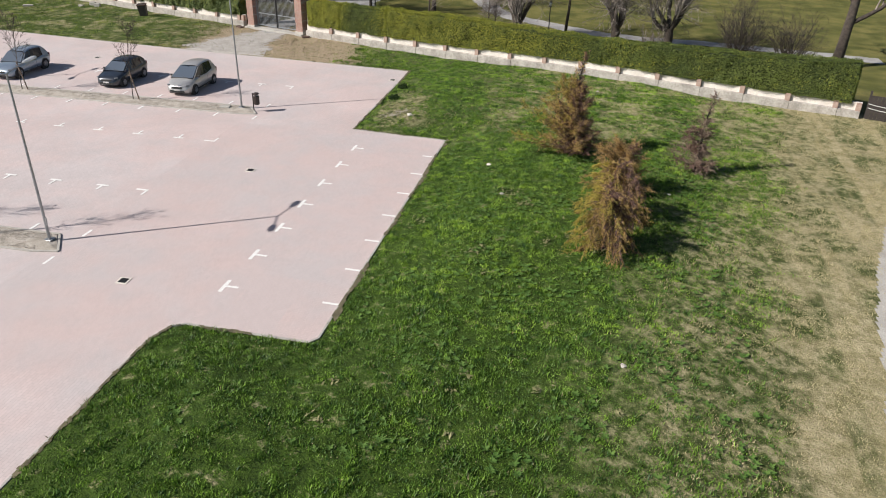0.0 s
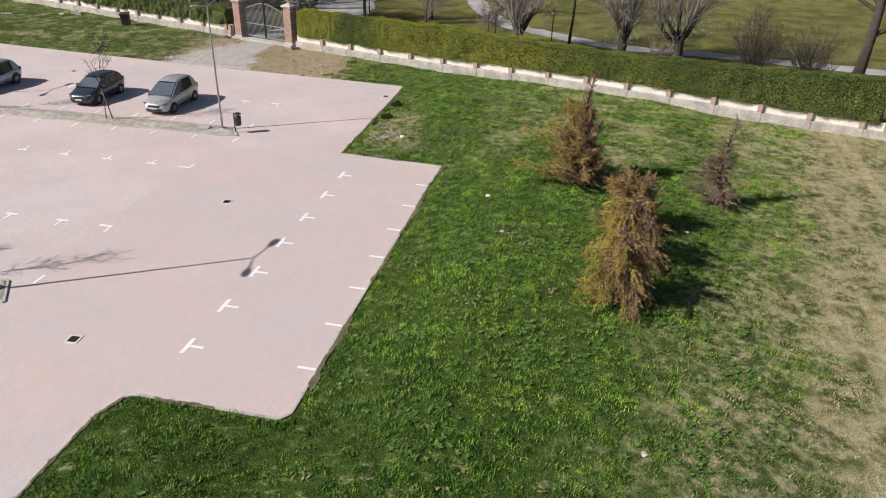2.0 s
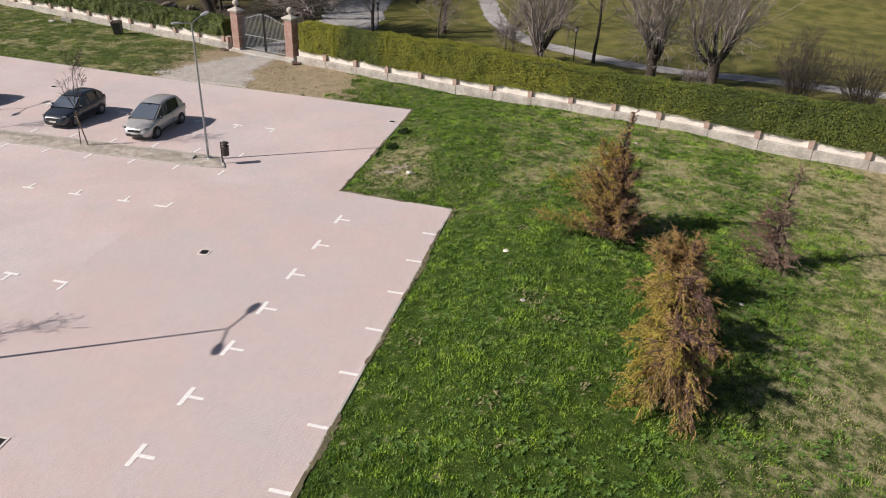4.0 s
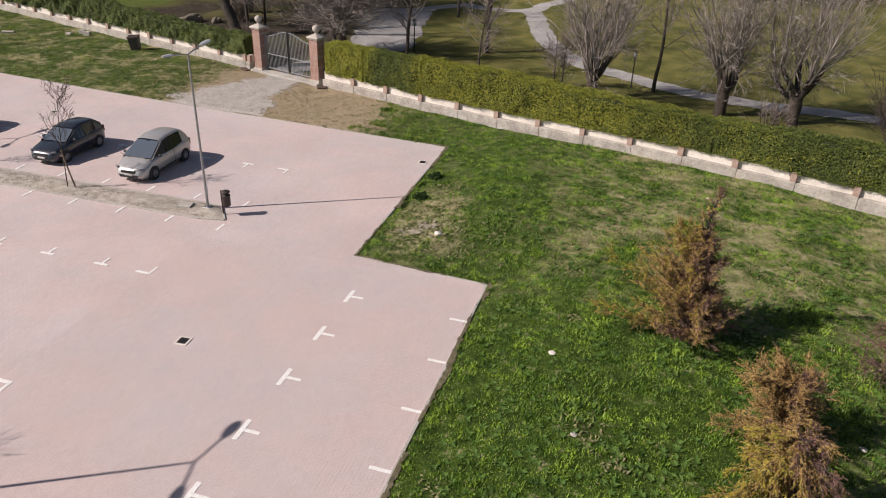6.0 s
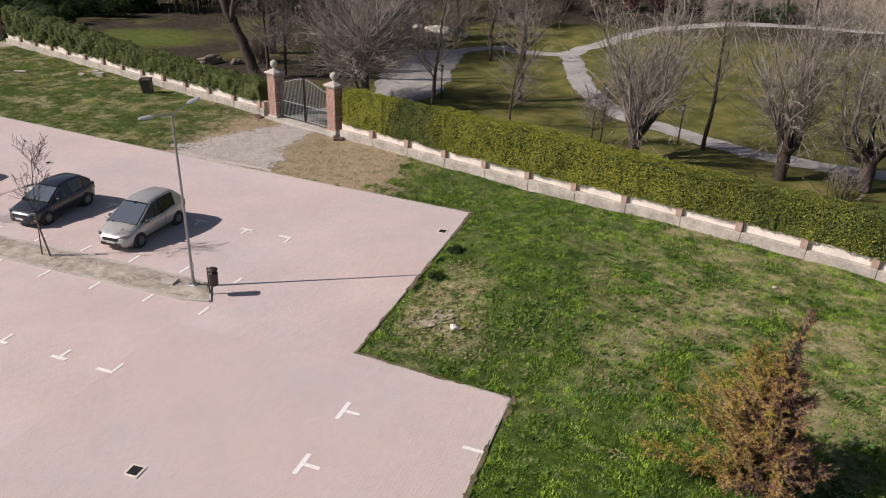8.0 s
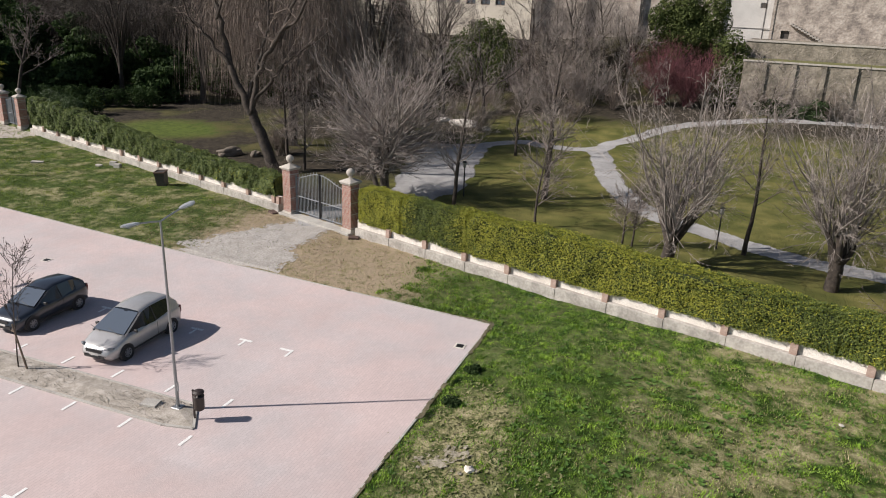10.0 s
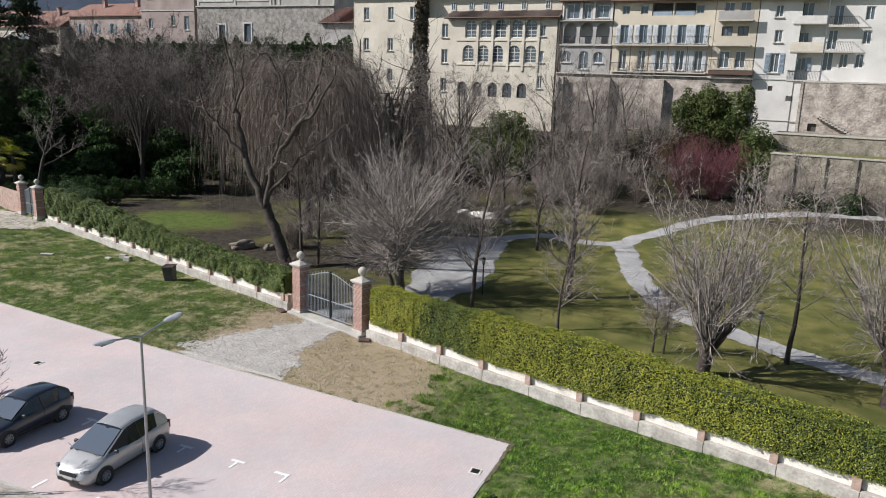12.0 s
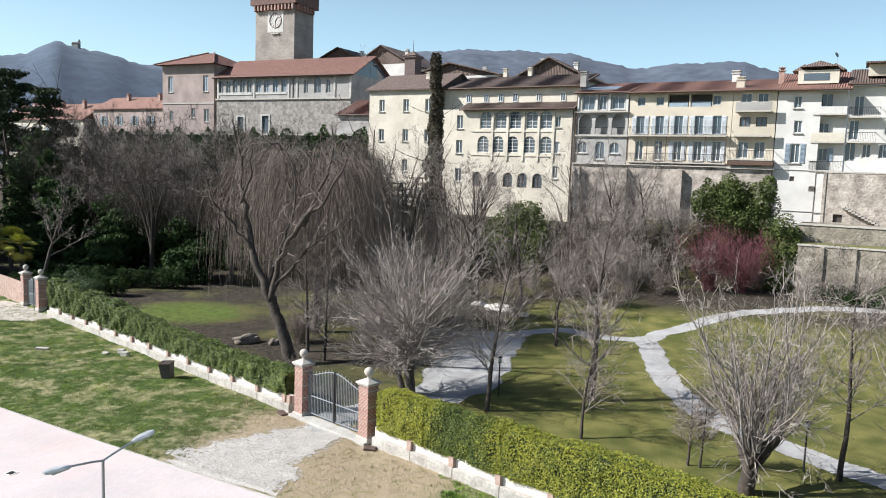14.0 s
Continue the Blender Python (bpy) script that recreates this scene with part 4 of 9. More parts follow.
SHUT_W = surface("pale_shutter", (0.62, 0.64, 0.66), (0.50, 0.52, 0.54), 0.7, 4, 30, 0.1)
SHUT_B = surface("blue_grey_shutter", (0.30, 0.36, 0.42), (0.22, 0.27, 0.32), 0.7, 4, 30, 0.1)
WOOD_D = surface("dark_wood", (0.12, 0.07, 0.045), (0.07, 0.04, 0.03), 0.7, 5, 40, 0.2)
FRAME_W = surface("window_frame_paint", (0.70, 0.68, 0.64), (0.58, 0.56, 0.52), 0.6, 6, 40, 0.05)
# dark backing colour stands in for the shade inside niches and loggias
INSIDE = surface("dim_interior", (0.10, 0.085, 0.075), (0.05, 0.045, 0.04), 0.9, 1, 10, 0.0)


def front_wall(bm, u0, u1, z0, z1, holes, depth=0.28, v=0.0, n_arc=8):
    """A wall face with openings through it; each hole is (u, z_bottom, width, height, arched)."""
    us = sorted({u0, u1, *[h[0] - h[2] / 2 for h in holes], *[h[0] + h[2] / 2 for h in holes]})
    zs = sorted({z0, z1, *[h[1] for h in holes], *[h[1] + h[3] for h in holes]})
    quad = lambda *p: bm.faces.new([bm.verts.new(q) for q in p])
    for a, b in zip(us, us[1:]):
        for c, d in zip(zs, zs[1:]):
            mu, mz = (a + b) / 2, (c + d) / 2
            if any(abs(mu - h[0]) < h[2] / 2 and h[1] < mz < h[1] + h[3] for h in holes):
                continue
            quad((a, v, c), (b, v, c), (b, v, d), (a, v, d))
    for u, zb, w, h, arched in holes:
        l, r, t = u - w / 2, u + w / 2, zb + h
        quad((l, v, zb), (r, v, zb), (r, v + depth, zb), (l, v + depth, zb))
        if not arched:
            quad((l, v, zb), (l, v + depth, zb), (l, v + depth, t), (l, v, t))
            quad((r, v, zb), (r, v, t), (r, v + depth, t), (r, v + depth, zb))
            quad((l, v, t), (l, v + depth, t), (r, v + depth, t), (r, v, t))
            continue
        sp = t - w / 2
        quad((l, v, zb), (l, v + depth, zb), (l, v + depth, sp), (l, v, sp))
        quad((r, v, zb), (r, v, sp), (r, v + depth, sp), (r, v + depth, zb))
        arc = [(u - w / 2 * math.cos(math.pi * k / n_arc), sp + w / 2 * math.sin(math.pi * k / n_arc)) for k in range(n_arc + 1)]
        for (a, c), (b, d) in zip(arc, arc[1:]):
            quad((a, v, c), (b, v, d), (b, v, t), (a, v, t))
            quad((a, v, c), (a, v + depth, c), (b, v + depth, d), (b, v, d))


def window(parent, u, zb, w, h, arched=False, frame=None, shutters=None, bars=0, v=0.0, sill=True, glass=None):
    """A window set back in its opening: frame, pane, mullions, sill and open shutters."""
    wn_ = new("window")
    wn_.parent = parent
    wn_.matrix_parent_inverse = Matrix.Identity(4)
    wn_.location = (u, v, zb)
    fr = frame or FRAME_W
    part("pane", boxes(((0, 0.22, h / 2), (w, 0.02, h))), glass or GLASS, wn_)
    bm = bmesh.new()
    for c, s in (((-w / 2 + 0.045, 0.18, h / 2), (0.09, 0.06, h)), ((w / 2 - 0.045, 0.18, h / 2), (0.09, 0.06, h)), ((0, 0.18, 0.05), (w - 0.18, 0.06, 0.10)), ((0, 0.18, h - 0.05), (w - 0.18, 0.06, 0.10)), ((0, 0.17, h / 2), (0.07, 0.06, h - 0.2))):
        add_box(bm, c, s)
    for k in range(bars):
        add_box(bm, (0, 0.17, h * (k + 1) / (bars + 1)), (w - 0.18, 0.05, 0.05))
    part("frame", bm, fr, wn_)
    if sill:
        part("sill", boxes(((0, -0.04, -0.06), (w + 0.24, 0.24, 0.10))), STONE, wn_)
    if shutters:
        for sg in (-1, 1):
            bm = bmesh.new()
            sw = w * 0.52
            add_box(bm, (sg * (w / 2 + sw / 2 + 0.02), -0.05, h / 2), (sw, 0.04, h))
            for k in range(1, int(h / 0.14)):
                add_box(bm, (sg * (w / 2 + sw / 2 + 0.02), -0.08, k * 0.14), (sw - 0.12, 0.03, 0.09), rx=25)
            part("shutter", bm, shutters, wn_)
    return wn_


def house(label, u0, u1, z0, z1, depth, mat, holes, category="house", v=0.0, town=TOWN):
    """A house's body with openings in its front; the roof and the rest are added by the caller."""
    h = empty("house", town @ Matrix.Translation((0, v, 0)), label, category, "houses of the old town")
    bm = bmesh.new()
    front_wall(bm, u0, u1, z0, z1, holes)
    quad = lambda *p: bm.faces.new([bm.verts.new(q) for q in p])
    quad((u0, 0, z0), (u0, depth, z0), (u0, depth, z1), (u0, 0, z1))
    quad((u1, 0, z0), (u1, 0, z1), (u1, depth, z1), (u1, depth, z0))
    quad((u0, depth, z0), (u1, depth, z0), (u1, depth, z1), (u0, depth, z1))
    quad((u0, 0.9, z0), (u1, 0.9, z0), (u1, 0.9, z1), (u0, 0.9, z1))
    part("wall", bm, mat, h)
    return h


def pent_roof(h, u0, u1, z_eave, z_top, v0, v1, mat, over=0.6, name="roof"):
    """One slope of roof with thickness, from the eaves at v0 up to v1."""
    bm = bmesh.new()
    k = (z_top - z_eave) / (v1 - v0)
    a = [(u0 - 0.2, v0 - over, z_eave - over * k), (u1 + 0.2, v0 - over, z_eave - over * k), (u1 + 0.2, v1, z_top), (u0 - 0.2, v1, z_top)]
    t = [bm.verts.new((x, y, z + 0.22)) for x, y, z in a]
    b = [bm.verts.new((x, y, z)) for x, y, z in a]
    bm.faces.new(t)
    bm.faces.new(b[::-1])
    for i in range(4):
        bm.faces.new((t[i], b[i], b[(i + 1) % 4], t[(i + 1) % 4]))
    r = part(name, bm, mat, h)
    bm = add_tube(bmesh.new(), (u0 - 0.2, v0 - over - 0.06, z_eave - over * k + 0.12), (u1 + 0.2, v0 - over - 0.06, z_eave - over * k + 0.12), 0.09, n=8)
    part("gutter", bm, WOOD_D, h)
    # rows of rounded cover tiles near the eaves
    bm = bmesh.new()
    n = int((u1 - u0) / 0.26)
    for i in range(n):
        u = u0 + (i + 0.5) * (u1 - u0) / n
        add_tube(bm, (u, v0 - over, z_eave - over * k + 0.22), (u, v1, z_top + 0.22), 0.075, n=5)
    part("cover_tiles", bm, mat, h)
    return r


def gable_roof(h, u0, u1, v0, v1, z_eave, z_ridge, mat, along="u", over=0.5):
    bm = bmesh.new()
    if along == "u":
        vm = (v0 + v1) / 2
        k = (z_ridge - z_eave) / (vm - v0)
        pts = [(u0 - over, v0 - over, z_eave - over * k), (u1 + over, v0 - over, z_eave - over * k), (u1 + over, vm, z_ridge), (u0 - over, vm, z_ridge), (u0 - over, v1 + over, z_eave - over * k), (u1 + over, v1 + over, z_eave - over * k)]
        quads = [(0, 1, 2, 3), (3, 2, 5, 4)]
        tris = [(u0, v0, u0, v1, u0), (u1, v0, u1, v1, u1)]
        walls = [[(u, v0, z_eave), (u, v1, z_eave), (u, vm, z_ridge - 0.05)] for u in (u0, u1)]
    else:
        um = (u0 + u1) / 2
        k = (z_ridge - z_eave) / (um - u0)
        pts = [(u0 - over, v0 - over, z_eave - over * k), (um, v0 - over, z_ridge), (um, v1 + over, z_ridge), (u0 - over, v1 + over, z_eave - over * k), (u1 + over, v0 - over, z_eave - over * k), (u1 + over, v1 + over, z_eave - over * k)]
        quads = [(0, 1, 2, 3), (1, 4, 5, 2)]
        walls = [[(u0, v, z_eave), (u1, v, z_eave), (um, v, z_ridge - 0.05)] for v in (v0, v1)]
    top = [bm.verts.new((x, y, z + 0.2)) for x, y, z in pts]
    low = [bm.verts.new((x, y, z)) for x, y, z in pts]
    for q in quads:
        bm.faces.new([top[i] for i in q])
        bm.faces.new([low[i] for i in q][::-1])
        for a, b in zip(q, q[1:] + q[:1]):
            if bm.edges.get((top[a], low[a])) and bm.edges.get((top[b], low[b])):
                continue
            try:
                bm.faces.new((top[a], low[a], low[b], top[b]))
            except ValueError:
                pass
    part("roof", bm, mat, h)
    for w in walls:
        bm = bmesh.new()
        bm.faces.new([bm.verts.new(q) for q in w])
        part("gable", bm, h.children[0].data.materials[0], h)


def chimney(h, u, v, z, hgt=1.3, mat=None, w=0.6):
    bm = boxes(((u, v, z + hgt / 2), (w, w, hgt)), ((u, v, z + hgt + 0.05), (w + 0.2, w + 0.2, 0.1)), ((u, v, z + hgt + 0.22), (w * 0.7, w * 0.7, 0.24)), ((u, v, z + hgt + 0.38), (w + 0.15, w + 0.15, 0.08)))
    part("chimney", bm, mat or CREAM, h)


def balcony(h, u0, u1, z, out=1.0, solid=None, rail=1.0, v=0.0):
    b = new("balcony")
    b.parent = h
    part("slab", boxes((((u0 + u1) / 2, v - out / 2, z - 0.08), (u1 - u0, out, 0.16))), STONE, b)
    if solid:
        part("parapet", boxes((((u0 + u1) / 2, v - out + 0.06, z + rail / 2), (u1 - u0, 0.10, rail))), solid, b)
        return b
    bm = boxes((((u0 + u1) / 2, v - out + 0.04, z + rail), (u1 - u0, 0.06, 0.05)), ((u0 + 0.03, v - out / 2, z + rail), (0.05, out, 0.05)), ((u1 - 0.03, v - out / 2, z + rail), (0.05, out, 0.05)))
    part("handrail", bm, IRON, b)
    n = int((u1 - u0) / 0.16)
    bm = bmesh.new()
    for i in range(n + 1):
        add_box(bm, (u0 + 0.03 + (u1 - u0 - 0.06) * i / n, v - out + 0.04, z + rail / 2), (0.022, 0.022, rail))
    part("balustrade", bm, IRON, b)["kind"] = "stuff"
    return b


def downpipe(h, u, z0, z1, mat=None):
    part("downpipe", add_tube(bmesh.new(), (u, -0.09, z0), (u, -0.09, z1), 0.07, n=8), mat or WOOD_D, h)


# the cream palace with rows of arches
arch = []
for u in (-33.1, -30.8, -28.6, -26.1, -24.1):
    arch.append((u, 20.5, 1.75, 2.4, True))
arch2 = [(u, 17.2, 1.75, 2.3, True) for u in (-33.4, -31.1, -28.9, -26.4, -24.0)]
arch3 = [(u, 12.5, 1.4, 2.0, True) for u in (-34.2, -31.8, -29.4, -27.2, -25.0)]
small = [(-22.4, 20.7, 0.8, 1.5, False), (-22.5, 13.9, 0.75, 1.7, False), (-22.5, 17.3, 0.95, 1.5, False)]
e_holes = arch + arch2 + arch3 + small + [(-37.2, 20.5, 1.0, 1.9, False), (-37.2, 17.0, 1.0, 1.9, False), (-37.2, 13.0, 1.0, 1.9, False)]
hs = house("cream plastered palace with three rows of arched windows", -40.6, -20.1, 2.0, 23.2, 12, CREAM, e_holes)
for a in arch + arch2:
    window(hs, a[0], a[1], a[2], a[3], bars=4, sill=False)
for a in arch3:
    window(hs, a[0], a[1], a[2], a[3], bars=2, sill=False, frame=WOOD_D)
window(hs, -22.4, 20.7, 0.8, 1.5)
window(hs, -22.5, 13.9, 0.75, 1.7)
window(hs, -22.5, 17.3, 0.95, 1.5, glass=SHUT_W, frame=SHUT_W)
for z in (20.5, 17.0, 13.0):
    window(hs, -37.2, z, 1.0, 1.9)
part("string_course", boxes(((-29.0, -0.05, 20.15), (12.6, 0.12, 0.18)), ((-29.0, -0.05, 16.85), (12.6, 0.12, 0.15))), CREAM, hs)
for u in (-32.0, -29.7, -27.3, -25.1, -22.95):
    part("pilaster", boxes(((u, -0.06, 19.4), (0.34, 0.14, 6.6))), CREAM, hs)
pent_roof(hs, -36.8, -20.1, 23.3, 24.0, 0.0, 1.6, ROOF_B, 0.7, "lower_roof")
part("attic_wall", boxes(((-30.3, 6.5, 24.8), (20.6, 10.0, 3.2))), CREAM, hs)
for u in (-36.7, -33.9, -31.6, -29.4, -25.9, -22.4):
    window(hs, u, 24.3, 0.75, 1.15, v=1.25, sill=False, frame=SHUT_W if u < -28 else FRAME_W)
pent_roof(hs, -40.6, -20.1, 26.3, 28.6, 1.5, 9.0, ROOF_B, 0.7)
downpipe(hs, -20.3, 8, 23)
for u in (-34.5, -30.5):
    chimney(hs, u, 9.0, 28.3)

# the yellow and cream wing to its west
w_holes = [(u, z, 0.95, 1.8, False) for u in (-50.7, -46.4, -42.6) for z in (23.0, 18.6, 14.2)]
hs = house("cream and yellow plastered house with tall shuttered windows", -53.0, -40.7, 2.0, 26.2, 12, CREAM, w_holes)
for u, z, w, t, a in w_holes:
    window(hs, u, z, w, t)
part("yellow_flank", boxes(((-53.05, 5.0, 20.0), (0.1, 9.0, 12.0))), YELLOW, hs)
gable_roof(hs, -53.0, -40.7, 0, 12, 26.3, 29.0, ROOF_B)
chimney(hs, -45, 4, 27.5)

# the house with three loggias
f_holes = [(u, 19.8, 1.75, 2.6, True) for u in (-18.6, -16.4, -14.2)] + [(-18.9, 17.4, 1.3, 1.5, True), (-16.5, 16.6, 1.3, 2.3, True), (-14.6, 17.4, 1.3, 1.4, True)] + [(-18.3, 22.9, 1.7, 1.9, False), (-16.4, 22.9, 1.0, 1.9, False), (-14.4, 23.0, 1.7, 1.6, False)]
hs = house("grey plastered house with three arched loggias and a glazed veranda", -19.9, -13.0, 2.0, 25.0, 11, GREY_P, f_holes)
for a in f_holes[:3]:
    part("loggia_back", boxes(((a[0], 1.1, a[1] + a[3] / 2), (a[2], 0.1, a[3]))), GREY_P, hs)
    part("railing", boxes(((a[0], 0.1, a[1] + 0.9), (a[2], 0.04, 0.05)), *[((a[0] - a[2] / 2 + 0.15 * k, 0.1, a[1] + 0.45), (0.02, 0.02, 0.9)) for k in range(12)]), IRON, hs)
for a in f_holes[3:]:
    window(hs, a[0], a[1], a[2], a[3], frame=SHUT_W)
part("cornice", boxes(((-16.4, -0.2, 22.65), (7.0, 0.6, 0.16)), ((-16.4, -0.12, 19.6), (7.0, 0.3, 0.14))), STONE, hs)
for u in (-19.7, -17.2, -15.5, -13.2):
    part("veranda_pier", boxes(((u, -0.05, 24.0), (0.3, 0.16, 2.4))), WHITE_P, hs)
pent_roof(hs, -19.9, -13.0, 25.1, 27.0, 0, 8, ROOF_R)
part("skylight", boxes(((-17.3, 2.4, 25.98), (4.6, 3.0, 0.06)), rx=13.4), surface("zinc_sheet", (0.42, 0.47, 0.52), (0.34, 0.38, 0.43), 0.35, 2, 20, 0.05, metal=0.6), hs)
chimney(hs, -19.4, 1.0, 26.0, 1.6, GREY_P, 0.8)
downpipe(hs, -19.8, 10, 25)

# the yellow house with shutters
g_top = [(-11.4, 23.4, 0.9, 1.0, False), (-9.1, 23.4, 0.9, 1.0, False), (-2.4, 23.4, 0.9, 1.0, False), (-6.9, 23.2, 2.5, 1.5, False), (-4.2, 23.2, 2.5, 1.5, False)]
g_mid = [(u, 19.9, 1.0, 2.2, False) for u in (-11.4, -9.0, -6.7, -4.3, -2.2)]
g_low = [(u, 16.7, 1.0, 2.4, False) for u in (-11.4, -9.0, -6.7, -4.3, -2.1)]
hs = house("yellow plastered house with white shutters and a long balcony", -12.9, -0.6, 2.0, 24.9, 11, YELLOW, g_top + g_mid + g_low)
for i, a in enumerate(g_top):
    if i < 3:
        window(hs, a[0], a[1], a[2], a[3], frame=SHUT_B, sill=False)
    else:
        part("loggia_back", boxes(((a[0], 0.85, a[1] + a[3] / 2), (a[2], 0.06, a[3]))), INSIDE, hs)
        part("parapet", boxes(((a[0], 0.1, a[1] + 0.3), (a[2] * 0.9, 0.06, 0.6))), SHUT_B, hs)
for a in g_mid:
    window(hs, a[0], a[1], a[2], a[3], shutters=SHUT_W, frame=SHUT_B)
for a in g_low:
    window(hs, a[0], a[1], a[2], a[3], shutters=SHUT_W if a[0] > -8 else None)
balcony(hs, -12.7, -0.9, 19.72, 0.9)
balcony(hs, -12.7, -0.9, 16.45, 0.9)
for u in (-12.6, -10.2, -7.9, -5.6, -3.3, -1.0):
    part("balcony_post", boxes(((u, -0.85, 18.1), (0.08, 0.08, 3.2))), WOOD_D, hs)
pent_roof(hs, -13.0, 4.1, 25.0, 27.0, 0, 8, ROOF_R, 0.7)
chimney(hs, -1.4, 6.6, 26.7, 1.1, WHITE_P, 0.9)
chimney(hs, 0.0, 1.2, 25.4, 0.9, YELLOW, 0.9)

# the narrow house of balconies
h_holes = [(u, z, 1.2, 2.0, False) for u in (0.9, 2.7) for z in (22.7, 19.9, 17.1)] + [(2.3, 13.8, 0.9, 1.6, False)]
hs = house("narrow ochre house with three stacked balconies", -0.55, 4.2, 2.0, 24.9, 11, YELLOW, h_holes)
for a in h_holes[:-1]:
    window(hs, a[0], a[1], a[2], a[3], frame=WOOD_D if 19 < a[1] < 21 else FRAME_W)
part("dark_niche", boxes(((2.3, 0.5, 14.6), (0.9, 0.06, 1.6))), INSIDE, hs)
balcony(hs, -0.1, 3.8, 22.6, 1.0, solid=GREY_P)
balcony(hs, -0.1, 3.8, 19.75, 1.0, solid=YELLOW)
balcony(hs, -0.6, 4.3, 17.0, 1.2)
part("balcony_beam", boxes(((1.9, -0.6, 16.55), (5.0, 1.1, 0.5))), WOOD_D, hs)
part("ledge", boxes(((1.9, -0.4, 15.9), (5.2, 0.9, 0.12))), STONE, hs)

# the tall white house
i_holes = [(6.4, 22.9, 0.85, 1.4, False), (6.6, 20.1, 0.85, 1.4, False), (6.5, 16.7, 1.0, 2.2, False), (6.4, 14.6, 0.5, 0.55, False), (8.5, 13.5, 0.6, 0.6, False)]
hs = house("tall white plastered house with a tiled roof and small windows", 4.3, 8.0, 2.0, 24.9, 12, WHITE_P, i_holes)
for a in i_holes[:3]:
    window(hs, a[0], a[1], a[2], a[3], shutters=SHUT_B if a[1] < 18 else None)
window(hs, 6.4, 14.6, 0.5, 0.55, sill=False, frame=WOOD_D)
part("string_course", boxes(((6.1, -0.04, 15.9), (3.8, 0.1, 0.08)), ((6.9, -0.04, 11.2), (5.6, 0.1, 0.06))), GREY_P, hs)
part("lower_wall", boxes(((9.0, 2.1, 12.2), (2.1, 4.0, 7.4))), WHITE_P, hs)
part("small_window", boxes(((8.6, 0.08, 13.7), (0.6, 0.06, 0.6))), INSIDE, hs)
j_holes = [(9.3, 22.4, 1.3, 2.2, False), (9.2, 19.4, 1.1, 1.9, False), (9.3, 17.0, 1.0, 1.5, False)]
bm = bmesh.new()
front_wall(bm, 8.0, 11.4, 15.8, 24.9, j_holes, v=0.9)
part("recessed_wall", bm, WHITE_P, hs)
for a in j_holes:
    window(hs, a[0], a[1], a[2], a[3], v=0.9, sill=False, shutters=SHUT_B if a[1] < 18 else None)
balcony(hs, 8.0, 11.4, 22.25, 1.0, solid=WHITE_P, v=0.9, rail=0.8)
balcony(hs, 8.0, 11.4, 19.15, 1.0, solid=CREAM, v=0.9)
balcony(hs, 8.0, 11.4, 15.95, 1.0, v=0.9)
pent_roof(hs, 4.3, 11.6, 25.0, 27.6, 0, 8, ROOF_R, 0.8)
part("dormer_wall", boxes(((8.2, 2.6, 26.5), (4.2, 3.0, 1.5))), CREAM, hs)
part("dormer_window", boxes(((8.0, 1.08, 26.5), (2.6, 0.06, 0.8))), GLASS, hs)
bm = bmesh.new()
for u, w in ((6.6, 1.6), (9.8, 1.6), (8.2, 2.6)):
    bmesh.ops.create_cone(bm, cap_ends=True, segments=4, radius1=w * 1.05, radius2=0.05, depth=0.9, matrix=pose(u, 2.6, 27.7 + 0.35 * (w > 2), 0, 0, 45))
part("dormer_roof", bm, ROOF_B, hs)
chimney(hs, 4.2, 3.0, 26.0, 1.5, BRICK, 0.6)
bm = add_tube(bmesh.new(), (9.8, 4.0, 27.5), (9.8, 4.0, 29.3), 0.03, n=6)
bmesh.ops.create_cone(bm, cap_ends=True, segments=14, radius1=0.32, radius2=0.08, depth=0.08, matrix=pose(9.8, 3.9, 29.3, 70, 0, 60))
part("satellite_dish", bm, GALV, hs)
k_holes = [(12.5, 22.1, 1.0, 2.2, False), (12.2, 19.4, 1.0, 2.2, False), (12.0, 17.0, 1.1, 2.2, True), (13.6, 17.4, 0.9, 1.6, True), (15.2, 17.4, 0.9, 1.6, True), (15.6, 20.0, 0.9, 1.5, False), (15.6, 22.6, 0.9, 1.5, False), (18.5, 22.6, 0.9, 1.5, False), (18.5, 20.0, 0.9, 1.5, False), (18.5, 17.4, 0.9, 1.6, True)]
hs = house("white plastered house with arched ground-floor doors and iron balconies", 11.45, 24.0, 2.0, 25.4, 12, WHITE_P, k_holes, v=1.0)
for a in k_holes:
    window(hs, a[0], a[1], a[2], a[3], sill=False, frame=FRAME_W)
balcony(hs, 11.6, 14.6, 21.95, 0.9)
balcony(hs, 11.6, 14.4, 19.2, 0.9)
pent_roof(hs, 11.5, 24.0, 25.6, 28.0, 0, 8, ROOF_B, 0.8)
part("dormer_wall", boxes(((14.6, 2.6, 27.2), (3.0, 3.0, 1.3))), CREAM, hs)
part("dormer_roof", boxes(((14.6, 2.2, 27.95), (3.6, 4.0, 0.18))), ROOF_B, hs)
chimney(hs, 18.0, 4.0, 27.0)

